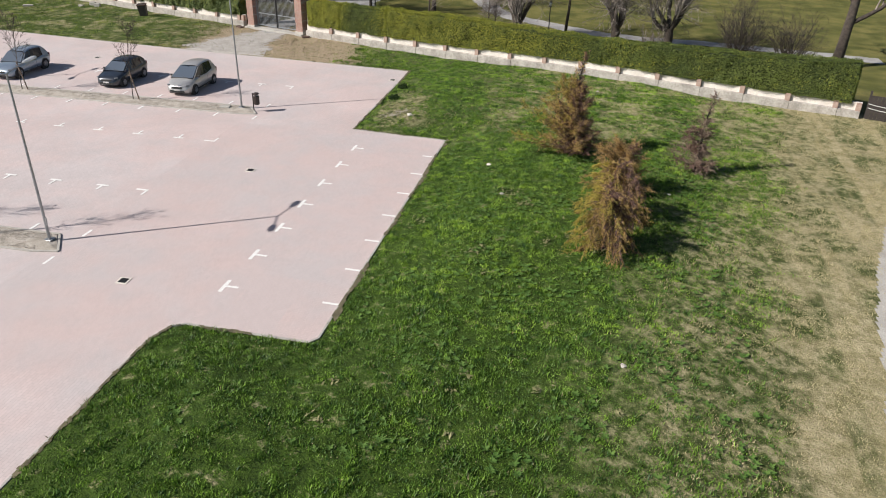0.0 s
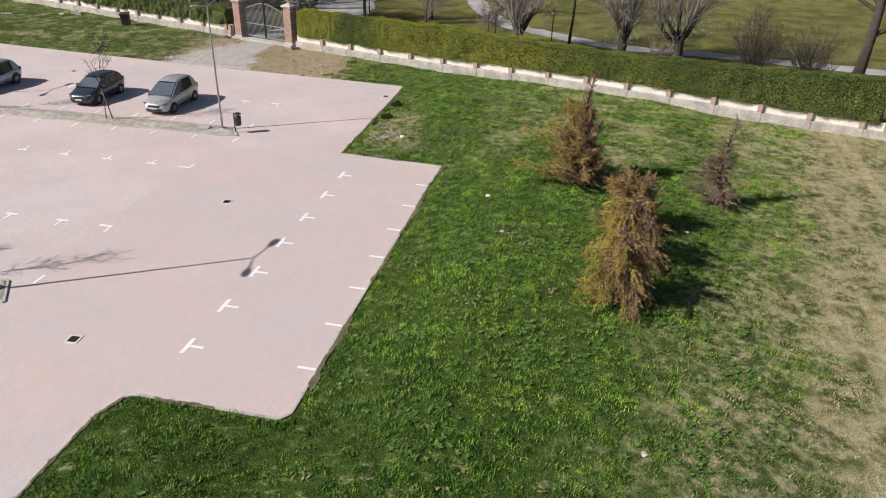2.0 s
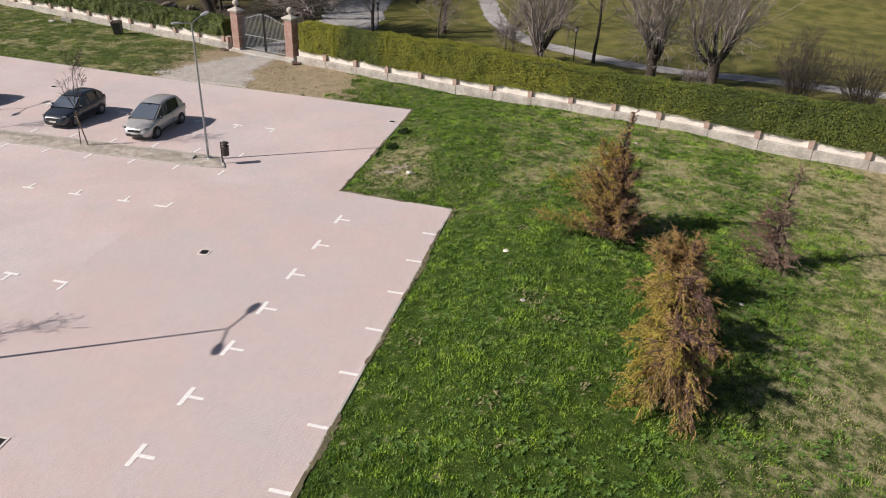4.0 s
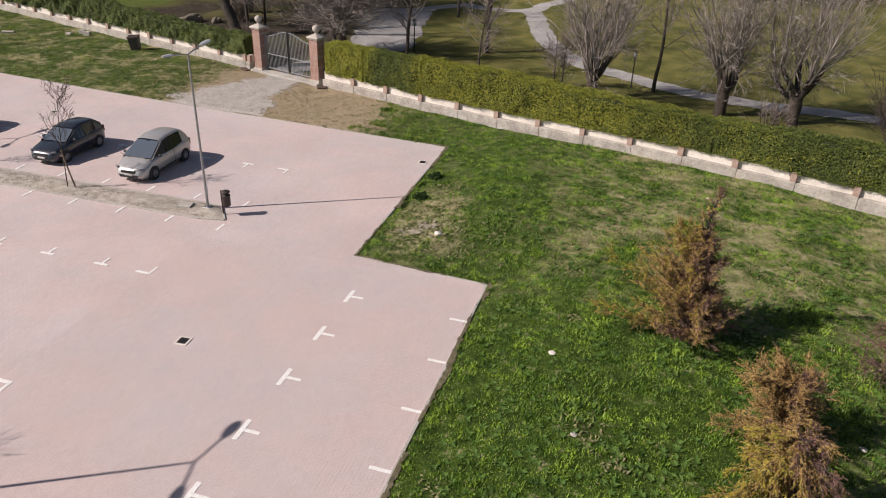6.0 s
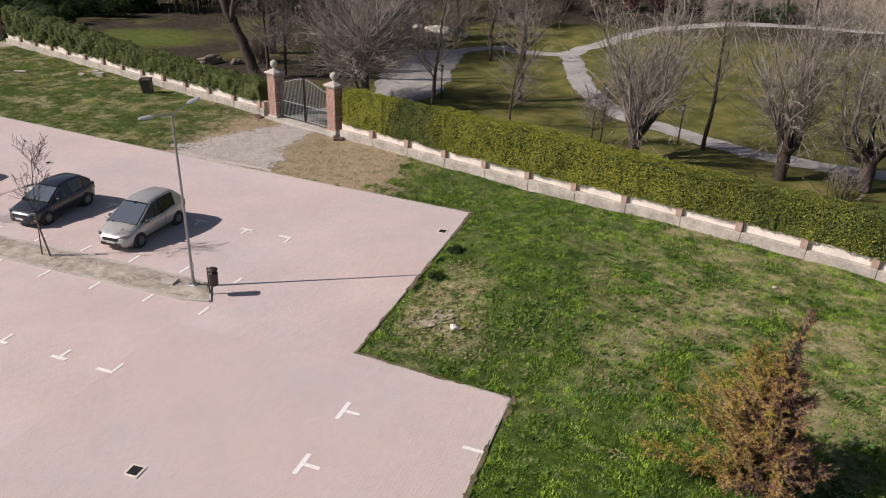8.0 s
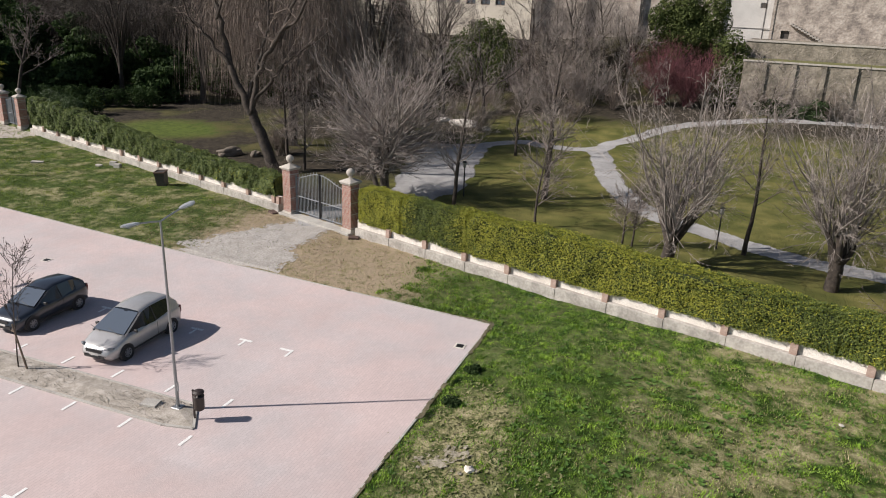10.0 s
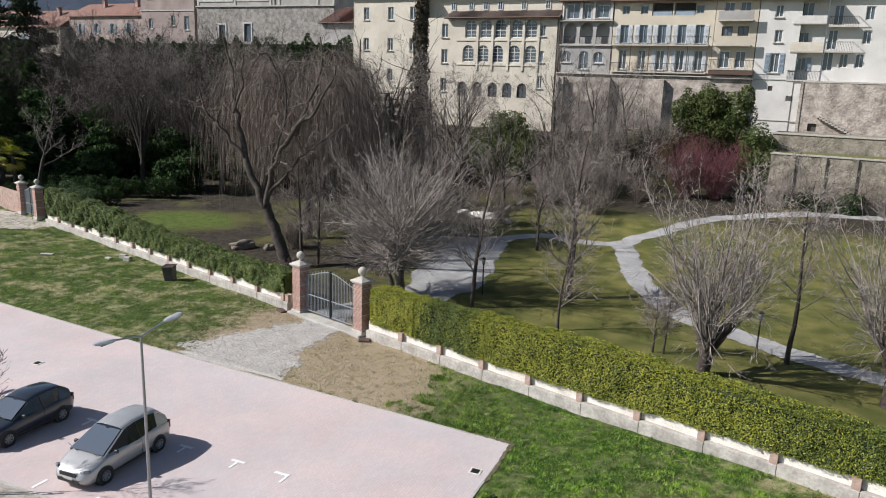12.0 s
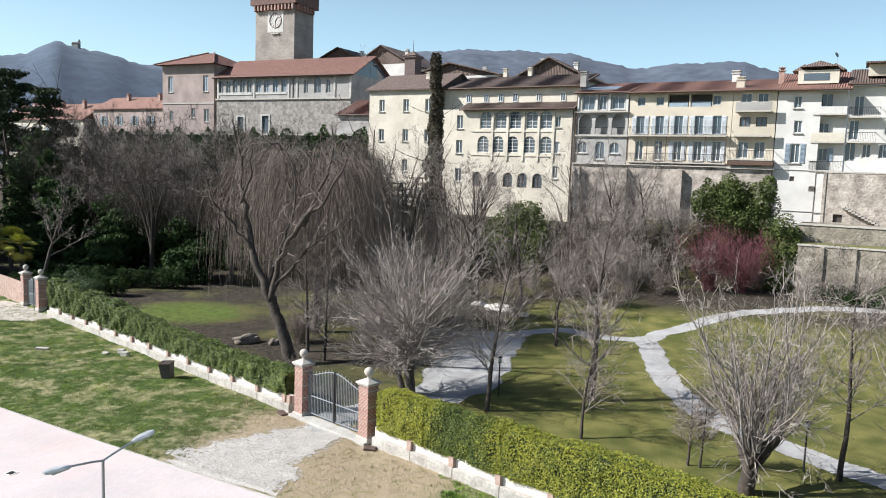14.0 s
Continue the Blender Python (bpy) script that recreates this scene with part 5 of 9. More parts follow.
# old retaining walls and terraces under the houses
# the lower terraces get a darker wall colour than the upper wall
DARKWALL = surface("darker_terrace_wall", (0.36, 0.315, 0.255), (0.13, 0.115, 0.09), 0.95, 0.9, 5, 0.8, 0.1, c=(0.24, 0.21, 0.165))
rt = empty("terrace_wall", TOWN, "weathered stone terrace walls with patches of plaster under the houses", "retaining wall", "terrace walls")
bm = bmesh.new()
front_wall(bm, 9.9, 26.0, 1.0, 15.7, [(11.4, 10.2, 0.9, 0.9, False)], v=-1.2)
part("upper_wall", bm, OLDWALL, rt)
part("niche_back", boxes(((11.4, -0.9, 10.6), (0.9, 0.06, 0.9))), INSIDE, rt)
part("wall_top", boxes(((18.0, 0.1, 15.75), (16.2, 2.7, 0.18))), STONE, rt)
part("flank", boxes(((9.85, -0.2, 8.0), (0.3, 2.2, 15.4))), OLDWALL, rt)
part("lower_terrace", boxes(((17.0, -5.0, 5.85), (18.0, 7.5, 8.5))), DARKWALL, rt)
part("coping", boxes(((17.0, -8.6, 10.17), (18.2, 0.5, 0.16))), STONE, rt)
part("front_terrace", boxes(((17.5, -11.0, 4.5), (18.0, 5.0, 7.6))), DARKWALL, rt)
part("front_coping", boxes(((17.5, -13.35, 8.36), (18.2, 0.5, 0.14))), STONE, rt)
part("grass_ledge", boxes(((17.5, -11.0, 8.34), (17.8, 4.1, 0.12))), surface("terrace_turf", (0.17, 0.16, 0.05), (0.09, 0.095, 0.03), 0.95, 1.5, 20, 0.5, 0.05), rt)
for u in (10.6, 13.4, 16.2, 19.0):
    part("pilaster", boxes(((u, -13.6, 4.6), (0.45, 0.22, 7.3))), DARKWALL, rt)
bm = bmesh.new()
for k in range(16):
    add_box(bm, (11.9 + k * 0.33, -1.5, 11.9 - k * 0.17), (0.34, 0.6, 0.17))
part("stair", bm, STONE, rt)
rt = empty("terrace_wall", TOWN, "stained pinkish stone retaining wall below the town houses", "retaining wall", "terrace walls")
bm = bmesh.new()
front_wall(bm, -20.0, 4.2, 1.0, 16.0, [(-12.4, 13.6, 0.6, 0.8, False), (-3.0, 13.0, 0.6, 0.9, False)], v=-0.45)
part("wall", bm, OLDWALL, rt)
part("ledge", boxes(((-7.9, -0.35, 16.02), (24.2, 0.75, 0.14))), STONE, rt)
for u in (-19.0, -12.8, -6.0):
    part("buttress", boxes(((u, -0.8, 8.0), (0.7, 0.8, 15.0))), OLDWALL, rt)
rt = empty("terrace_wall", TOWN, "long retaining wall below the palace gardens, its shade put into the colour", "retaining wall", "terrace walls")
# near-black wall colour stands in for the shade lying on it
part("wall", boxes(((-87.0, 3.0, 9.5), (70.0, 1.0, 20.0))), surface("shade_painted_wall", (0.045, 0.04, 0.034), (0.02, 0.02, 0.016), 0.95, 0.8, 5, 0.8, 0.1), rt)
part("coping", boxes(((-87.0, 3.0, 19.6), (70.4, 1.3, 0.25))), STONE, rt)

# the grey stone palace with a gallery under the eaves
HILLTOP = pose(0, 131.6, 0)
PALE_TRIM = surface("pale_lime_trim", (0.56, 0.54, 0.50), (0.40, 0.38, 0.35), 0.9, 1.5, 20, 0.2)
p_arch = [(u, 28.2, 1.15, 2.5, True) for u in (-97.3, -95.5, -93.8, -92.0, -90.3)]
p_gal = [(u, 28.3, 1.25, 2.5, False) for u in (-88.0, -86.1, -84.0, -82.0)]
p_tri = [(-77.0, 28.0, 1.0, 2.5, True), (-74.4, 28.0, 1.5, 3.0, True), (-72.1, 28.0, 1.0, 2.5, True)]
p_low = [(-92.1, 20.8, 1.5, 2.8, False), (-86.1, 20.6, 1.6, 3.2, False)]
hs = house("grey stone palace with an arcaded gallery under the red roof", -98.2, -67.0, 3.0, 31.4, 14.6, GREY_P, p_arch + p_gal + p_tri, v=12.0, town=HILLTOP)
for a in p_arch + p_tri:
    window(hs, a[0], a[1], a[2], a[3], True, sill=False, frame=PALE_TRIM)
for a in p_gal:
    window(hs, a[0], a[1], a[2], a[3], sill=False, frame=GREY_P, glass=SHUT_B)
bm = bmesh.new()
front_wall(bm, -98.2, -67.0, 3.0, 26.9, p_low, v=-0.25, depth=0.3)
part("stone_face", bm, surface("palace_rubble_wall", (0.40, 0.37, 0.335), (0.17, 0.15, 0.135), 0.95, 1.6, 6, 0.9, 0.1, c=(0.29, 0.265, 0.24)), hs)
for u, z, w, t, arched in p_low:
    part("dark_window", boxes(((u, -0.04, z + t / 2), (w, 0.06, t))), GLASS, hs)
    part("surround", boxes(((u - w / 2 - 0.15, -0.28, z + t / 2), (0.3, 0.14, t + 0.3)), ((u + w / 2 + 0.15, -0.28, z + t / 2), (0.3, 0.14, t + 0.3)), ((u, -0.28, z + t + 0.15), (w + 0.6, 0.16, 0.3))), PALE_TRIM, hs)
part("ledge", boxes(((-82.6, -0.25, 27.0), (31.4, 0.5, 0.25))), STONE, hs)
for u in (-98.0, -89.1, -80.9, -79.0, -70.6, -67.2):
    part("pilaster", boxes(((u, -0.06, 29.3), (0.4, 0.14, 4.2))), PALE_TRIM, hs)
part("gallery_parapet", boxes(((-93.8, -0.05, 28.1), (8.4, 0.14, 0.5)), ((-85.0, -0.05, 28.1), (7.4, 0.14, 0.4))), PALE_TRIM, hs)
gable_roof(hs, -98.2, -67.0, 0, 14.6, 31.4, 35.4, ROOF_D, "u", 0.8)
part("gutter", add_tube(bmesh.new(), (-98.8, -0.9, 31.2), (-66.4, -0.9, 31.2), 0.1, n=8), WOOD_D, hs)
downpipe(hs, -79.9, 5, 31)
k_pink = [(-110.5, 28.6, 1.3, 3.2, False), (-101.2, 28.6, 1.3, 3.2, False), (-110.3, 22.8, 1.0, 2.0, False), (-104.4, 23.4, 1.0, 2.0, False), (-101.0, 22.6, 1.3, 2.6, False)]
hs = house("pink plastered house with a hipped red roof", -112.7, -99.0, 3.0, 34.2, 14.6, PINK_P, k_pink, v=11.9, town=HILLTOP)
for u, z, w, t, arched in k_pink:
    window(hs, u, z, w, t, glass=SHUT_B if z > 25 else None)
part("string_course", boxes(((-105.9, -0.05, 26.3), (13.9, 0.14, 0.16))), PALE_TRIM, hs)
bm = bmesh.new()
a = [(-113.9, -1.2, 34.0), (-98.0, -1.2, 34.0), (-98.0, 15.6, 34.0), (-113.9, 15.6, 34.0), (-105.2, 7.0, 37.4), (-106.8, 7.0, 37.4)]
vs = [bm.verts.new(q) for q in a]
for q in ((0, 1, 4, 5), (1, 2, 4), (2, 3, 5, 4), (3, 0, 5), (3, 2, 1, 0)):
    bm.faces.new([vs[i] for i in q])
part("roof", bm, ROOF_D, hs)
part("ridge_tiles", add_tube(bmesh.new(), (-113.9, -1.2, 34.1), (-106.8, 7.0, 37.5), 0.16, n=6), ROOF_R, hs)
part("ridge_tiles", add_tube(bmesh.new(), (-98.0, -1.2, 34.1), (-105.2, 7.0, 37.5), 0.16, n=6), ROOF_R, hs)
chimney(hs, -109.5, 5, 35.2, 1.2, BRICK)
# link house and gables behind
hs = house("narrow grey house with a red pent roof between the palaces", -66.0, -53.1, 3.0, 23.4, 10, GREY_P, [(-56.6, 18.8, 1.1, 3.0, False)], v=9.0)
window(hs, -56.6, 18.8, 1.1, 3.0, frame=WOOD_D)
pent_roof(hs, -66.0, -53.2, 23.5, 26.2, 0, 6, ROOF_D)
for u0, u1, v, ze, zr, mt, lb in ((-93.0, -80.5, 36, 37.2, 39.9, GREY_P, "grey gabled house behind the palace"), (-79.5, -66.0, 32, 35.4, 39.0, WHITE_P, "pale gabled house with brown roof behind the palace"),
                                  (-36.0, -24.5, 16, 29.5, 32.4, CREAM, "brown gabled house with white chimneys behind"), (-58.0, -40.0, 18, 30.5, 32.6, WHITE_P, "white house with a low roof behind")):
    hs = house(lb, u0, u1, 4.0, ze, 14, mt, [((u0 + u1) / 2, ze - 2.0, 1.0, 1.3, False)], v=v)
    window(hs, (u0 + u1) / 2, ze - 2.0, 1.0, 1.3)
    gable_roof(hs, u0, u1, 0, 14, ze, zr, ROOF_B, "v", 0.8)
    chimney(hs, u0 + (u1 - u0) * 0.3, 3.0, zr - 1.6, 1.6, WHITE_P, 0.8)
    chimney(hs, u0 + (u1 - u0) * 0.75, 4.0, zr - 1.9, 1.3, WHITE_P, 0.7)
cup = empty("roof_turret", TOWN, "small dark turret with a pyramid roof and spike", "turret")
part("drum", boxes(((-52.9, 12, 29.6), (2.0, 2.0, 6.4)), ((-52.9, 12, 32.9), (2.5, 2.5, 0.25))), surface("dark_turret_brick", (0.17, 0.12, 0.11), (0.10, 0.075, 0.07), 0.9, 3, 20, 0.3), cup)
bm = bmesh.new()
bmesh.ops.create_cone(bm, cap_ends=True, segments=4, radius1=1.9, radius2=0.1, depth=0.9, matrix=pose(-52.9, 12, 33.5, 0, 0, 45))
add_tube(bm, (-52.9, 12, 33.8), (-52.9, 12, 35.8), 0.06, 0.02, 6)
part("turret_roof", bm, ROOF_B, cup)

# the clock tower
tw = empty("clock_tower", HILLTOP @ Matrix.Translation((2.0, 0, 0)), "square brown masonry clock tower with a white dial", "tower")
bm = bmesh.new()
add_box(bm, (-96.1, 28.0, 25.0), (10.0, 6.8, 44.6))
part("shaft", bm, TOWERM, tw)
bm = bmesh.new()
for k in range(12):
    for sg in (0, 1):
        c = (-100.9 + k * 0.88, 24.3, 47.2) if sg == 0 else (-90.8, 25.0 + k * 0.52, 47.2)
        add_box(bm, c, (0.45, 0.8, 1.2) if sg == 0 else (0.8, 0.26, 1.2), bevel=0.05)
part("corbels", bm, BRICK, tw)
part("parapet", boxes(((-96.1, 28.0, 49.4), (11.6, 8.4, 3.2))), surface("dark_tower_brick", (0.20, 0.12, 0.10), (0.12, 0.075, 0.065), 0.9, 2.0, 12, 0.4), tw)
part("dial_board", boxes(((-95.9, 24.62, 44.5), (4.1, 0.12, 4.6))), WHITE_P, tw)
bm = bmesh.new()
bmesh.ops.create_circle(bm, cap_ends=False, segments=32, radius=1.55, matrix=pose(-95.9, 24.52, 44.6, 90))
for k in range(32):
    a0, a1 = 2 * math.pi * k / 32, 2 * math.pi * (k + 1) / 32
    add_tube(bm, (-95.9 + 1.5 * math.cos(a0), 24.53, 44.6 + 1.5 * math.sin(a0)), (-95.9 + 1.5 * math.cos(a1), 24.53, 44.6 + 1.5 * math.sin(a1)), 0.09, n=5)
for k in range(12):
    a0 = math.pi * k / 6
    add_box(bm, (-95.9 + 1.18 * math.cos(a0), 24.53, 44.6 + 1.18 * math.sin(a0)), (0.42, 0.05, 0.12), ry=-math.degrees(a0))
add_tube(bm, (-95.9, 24.5, 44.6), (-95.2, 24.5, 45.4), 0.07, 0.03, 5)
add_tube(bm, (-95.9, 24.5, 44.6), (-96.0, 24.5, 43.4), 0.06, 0.03, 5)
part("clock_dial", bm, surface("faded_dial_paint", (0.36, 0.27, 0.25), (0.28, 0.20, 0.19), 0.8, 3, 20, 0.0), tw)
part("sill", boxes(((-95.9, 24.5, 41.9), (2.0, 0.4, 0.25))), STONE, tw)

# houses further west behind the pines
for u0, u1, v, ze, zr, mt, lb in ((-150.0, -118.5, 22, 26.5, 29.5, PINK_P, "long low house with a red roof"), (-185.0, -151.0, 20, 24.0, 28.0, CREAM, "pale house with a red roof beyond the pines")):
    wl = [(u0 + 4 + 5.5 * k, z, 1.2, 2.2, False) for k in range(int((u1 - u0 - 4) / 5.5)) for z in (ze - 4.0, ze - 8.5)]
    hs = house(lb, u0, u1, 3.0, ze, 12, mt, wl, v=v)
    for a in wl:
        window(hs, a[0], a[1], a[2], a[3], shutters=SHUT_B)
    gable_roof(hs, u0, u1, 0, 12, ze, zr, ROOF_R)
    for f in (0.25, 0.6, 0.85):
        chimney(hs, u0 + (u1 - u0) * f, 4.0, zr - 1.2, 1.6, BRICK, 0.8)
# terrain of roofs closing the town at the east
hs = house("pale house with a red roof further along the town", 24.2, 46.0, 2.0, 24.5, 12, CREAM, [(28 + 4 * k, z, 1.0, 1.8, False) for k in range(4) for z in (21.5, 18.0)], v=0.5)
gable_roof(hs, 24.2, 46.0, 0, 12, 24.5, 28.0, ROOF_R)

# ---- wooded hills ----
# distance haze is painted into both hill colours as a blue-grey tint
HILLM = surface("wooded_hill_haze_tint", (0.066, 0.090, 0.130), (0.044, 0.062, 0.095), 1.0, 0.012, 0.06, 0.0)
HAZE = surface("far_wooded_hill_haze_tint", (0.088, 0.104, 0.135), (0.062, 0.076, 0.104), 1.0, 0.010, 0.04, 0.0)


def hill_range(name, r, profile, mat, label, thick=500):
    """A ridge of hills round the town: profile is (bearing in degrees west of north, height)."""
    bm = bmesh.new()
    rows = []
    b = np.array([p_[0] for p_ in profile], float)
    hgt = np.array([p_[1] for p_ in profile], float)
    for a in np.arange(b.min(), b.max() + 0.01, 0.35):
        top_ = float(np.interp(a, b, hgt)) + 1.6 * math.sin(a * 1.7)
        col = []
        for k, f in enumerate((0.0, 0.35, 0.7, 0.9, 1.0, 0.6)):
            rr = r - thick * (1 - k / 4.0) if k < 5 else r + thick
            col.append(bm.verts.new((6 - rr * math.sin(radians(a)), 27 + rr * math.cos(radians(a)), 2.0 + (top_ + (1.2 * math.sin(a * 9.7 + 1) + 1.0 * math.sin(a * 23.0) if k == 4 else 0.0) - 2) * f)))
        rows.append(col)
    for p0, p1 in zip(rows, rows[1:]):
        for k in range(5):
            bm.faces.new((p0[k], p1[k], p1[k + 1], p0[k + 1]))
    return tagged(part(name, bm, mat, None, smooth=True), label, "hill", kind="structure")


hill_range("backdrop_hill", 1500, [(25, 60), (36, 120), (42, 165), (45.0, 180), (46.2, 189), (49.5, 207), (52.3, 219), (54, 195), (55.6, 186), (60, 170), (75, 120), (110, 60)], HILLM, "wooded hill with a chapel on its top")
hill_range("backdrop_hills", 1900, [(-40, 200), (-6.3, 245), (0.8, 264), (3.3, 295), (7.1, 294), (11.2, 281), (15.3, 315), (19.6, 322), (24, 321), (29.2, 304), (36, 275), (48, 235), (55, 190), (80, 120)], HAZE, "far wooded hills with blue haze painted into their colour")

# the chapel on the hill
ch = empty("chapel", pose(-1146, 957, 206, 0, 0, 20), "small far chapel with a bell tower on the hilltop", "chapel")
part("nave", boxes(((0, 0, 4.5), (11, 7, 11))), GREY_P, ch)
bm = bmesh.new()
ridge = [bm.verts.new(q) for q in ((-5.9, -4, 9.9), (5.9, -4, 9.9), (5.9, 4, 9.9), (-5.9, 4, 9.9), (-5.9, 0, 12.6), (5.9, 0, 12.6))]
for q in ((0, 1, 5, 4), (2, 3, 4, 5), (0, 4, 3), (1, 2, 5), (3, 2, 1, 0)):
    bm.faces.new([ridge[i] for i in q])
part("roof", bm, ROOF_B, ch)
part("bell_tower", boxes(((6.5, 0, 6.5), (3.2, 3.2, 15.5))), GREY_P, ch)
part("spire", add_tube(bmesh.new(), (6.5, 0, 14.2), (6.5, 0, 18.0), 2.2, 0.1, 4), ROOF_B, ch)

# ivy leaves added over the retaining wall; their dark mass stands for shade
rs = np.random.RandomState(77)
cnt = 44000
u = -121 + 68.5 * rs.rand(cnt)
crest = 15.3 + 1.5 * np.abs(np.sin(u * 0.37) * np.sin(u * 0.83 + 1)) + 0.5 * np.sin(u * 2.3) * np.sin(u * 0.61)
z = 4 + crest * rs.rand(cnt) ** 0.7
k = rs.rand(cnt) < 0.5 + 0.6 * patch_mask(u, z, rs)
u, z = u[k], z[k]
pos = np.stack([u, np.where(z > 19.0, 2.2, 2.35) + 0.25 * rs.rand(len(u)) - 0.3 * np.abs(np.sin(u * 0.9) * np.sin(z * 0.7)), z], 1)
v, f = leaves(len(u), (pos, np.tile(np.array([[0, -1.0, 0.3]]), (len(u), 1))), 0.22, rs)
iv = empty("wall_ivy", TOWN, "dense dark ivy added over the retaining wall to stand for shade", "ivy")
fast_mesh("foliage", v, f, IVY, iv)["kind"] = "stuff"

# ---- bare trees ----
def tubes(name, segs, mat, parent, kind=""):
    """Tapered tubes from rows (x0 y0 z0 x1 y1 z1 r0 r1), all in one mesh; thick ones have more sides."""
    S = np.asarray(segs, float)
    V, F, base = [], [], 0
    for lo, hi, n in ((0.06, 99, 8), (0.03, 0.06, 4), (0.018, 0.03, 3), (0.0, 0.018, 2)):
        s = S[(S[:, 6] >= lo) & (S[:, 6] < hi)]
        if not len(s):
            continue
        a, b = s[:, 0:3], s[:, 3:6]
        d = b - a
        L = np.linalg.norm(d, axis=1)[:, None] + 1e-9
        d = d / L
        ref = np.where(np.abs(d[:, 2:3]) < 0.9, np.array([[0, 0, 1.0]]), np.array([[1.0, 0, 0]]))
        e1 = np.cross(d, ref)
        e1 /= np.linalg.norm(e1, axis=1)[:, None]
        e2 = np.cross(d, e1)
        if n == 2:
            # the finest twigs: narrow strips turned at random
            t = np.arange(len(s)) * 2.399
            wdir = (e1 * np.cos(t)[:, None] + e2 * np.sin(t)[:, None]) * 1.25
            V.append(np.stack([a - wdir * s[:, 6:7], a + wdir * s[:, 6:7], b + wdir * s[:, 7:8], b - wdir * s[:, 7:8]], 1).reshape(-1, 3))
            F.append(np.arange(len(s) * 4).reshape(-1, 4) + base)
            base += len(s) * 4
            continue
        ang = np.arange(n) * 2 * math.pi / n
        ring = e1[:, None, :] * np.cos(ang)[None, :, None] + e2[:, None, :] * np.sin(ang)[None, :, None]
        va = a[:, None, :] + ring * s[:, 6][:, None, None]
        vb = (b + d * s[:, 7][:, None] * 0.3)[:, None, :] + ring * s[:, 7][:, None, None]
        V.append(np.concatenate([va, vb], 1).reshape(-1, 3))
        m = len(s)
        k = np.arange(n)
        f = np.stack([k, (k + 1) % n, (k + 1) % n + n, k + n], 1)[None] + (np.arange(m) * 2 * n)[:, None, None] + base
        F.append(f.reshape(-1, 4))
        base += m * 2 * n
    ob = fast_mesh(name, np.concatenate(V), np.concatenate(F), mat, parent, smooth=True)
    if kind:
        ob["kind"] = kind
    return ob


def chains(name, rows, mat, parent, n=10):
    """Continuous tapered limbs: rows that follow on from one another share their rings."""
    V, F = [], []
    prev, last = None, None
    for r in np.asarray(rows, float):
        a, b = r[0:3], r[3:6]
        d = unit(b - a)
        ref = np.array([1.0, 0.13, 0.0]) if abs(d[0]) < 0.85 else np.array([0.0, 1.0, 0.1])
        e1 = unit(np.cross(d, ref))
        e2 = np.cross(d, e1)

        def ring(c, q):
            i0 = len(V)
            for k in range(n):
                w = q * (1 + 0.10 * math.sin(3 * k + 5 * c[2]))
                V.append(c + (e1 * math.cos(6.2832 * k / n) + e2 * math.sin(6.2832 * k / n)) * w)
            return i0
        if prev is None or np.linalg.norm(prev - a) > 1e-6:
            last = ring(a, r[6])
        nxt = ring(b, r[7])
        F += [(last + k, last + (k + 1) % n, nxt + (k + 1) % n, nxt + k) for k in range(n)]
        prev, last = b, nxt
    return fast_mesh(name, np.array(V), np.array(F), mat, parent, smooth=True)


def unit(v):
    return v / (np.linalg.norm(v) + 1e-9)


def branch(out, rs, p, d, L, r, lev, spec):
    """Grows one branch and its children. spec[lev]: (segments, wobble, pull up, children, child angle, length ratio, radius ratio, first child at, end taper)."""
    n, wob, pull, kids, ang, lr, rr, first, taper = spec[lev]
    p = np.array(p, float)
    d = unit(np.array(d, float))
    ks = list(np.sort(first + (1 - first) * rs.rand(kids))) if kids else []
    for i in range(n):
        d = unit(d + wob * rs.randn(3) + np.array([0, 0, pull]))
        q = p + d * L / n
        r0, r1 = r * (1 - (1 - taper) * i / n), r * (1 - (1 - taper) * (i + 1) / n)
        out.append((lev, *p, *q, r0, r1))
        while ks and ks[0] <= (i + 1) / n:
            f = ks.pop(0)
            t = f * n - i
            c = p + (q - p) * t
            side = unit(np.cross(d, rs.randn(3)))
            a = ang * (0.7 + 0.6 * rs.rand())
            cd = d * math.cos(a) + side * math.sin(a)
            if lev + 1 < len(spec):
                branch(out, rs, c, cd, L * lr * (1.15 - 0.5 * f) * (0.75 + 0.5 * rs.rand()), max((r0 + (r1 - r0) * t) * rr, 0.008), lev + 1, spec)
        p = q
    return p, d


def tree_thing(name, label, at, out, bark, twig, category="tree", group="park trees", split=2, boughs=()):
    x, y = at
    z = float(land(np.array([x]), np.array([y]))[0])
    t = empty(name, Matrix.Translation((x, y, z - 0.1)), label, category, group)
    A = np.array(out)
    chains("trunk", A[A[:, 0] < 1][:, 1:], bark, t)
    for rows in boughs:
        chains("limb", rows, bark, t)
    if split > 1 and (A[:, 0] == 1).any():
        tubes("limb_network", A[(A[:, 0] >= 1) & (A[:, 0] < split)][:, 1:], bark, t)["kind"] = "stuff"
    if (A[:, 0] >= split).any():
        tubes("crown", A[A[:, 0] >= split][:, 1:], twig, t)["kind"] = "stuff"
    return t


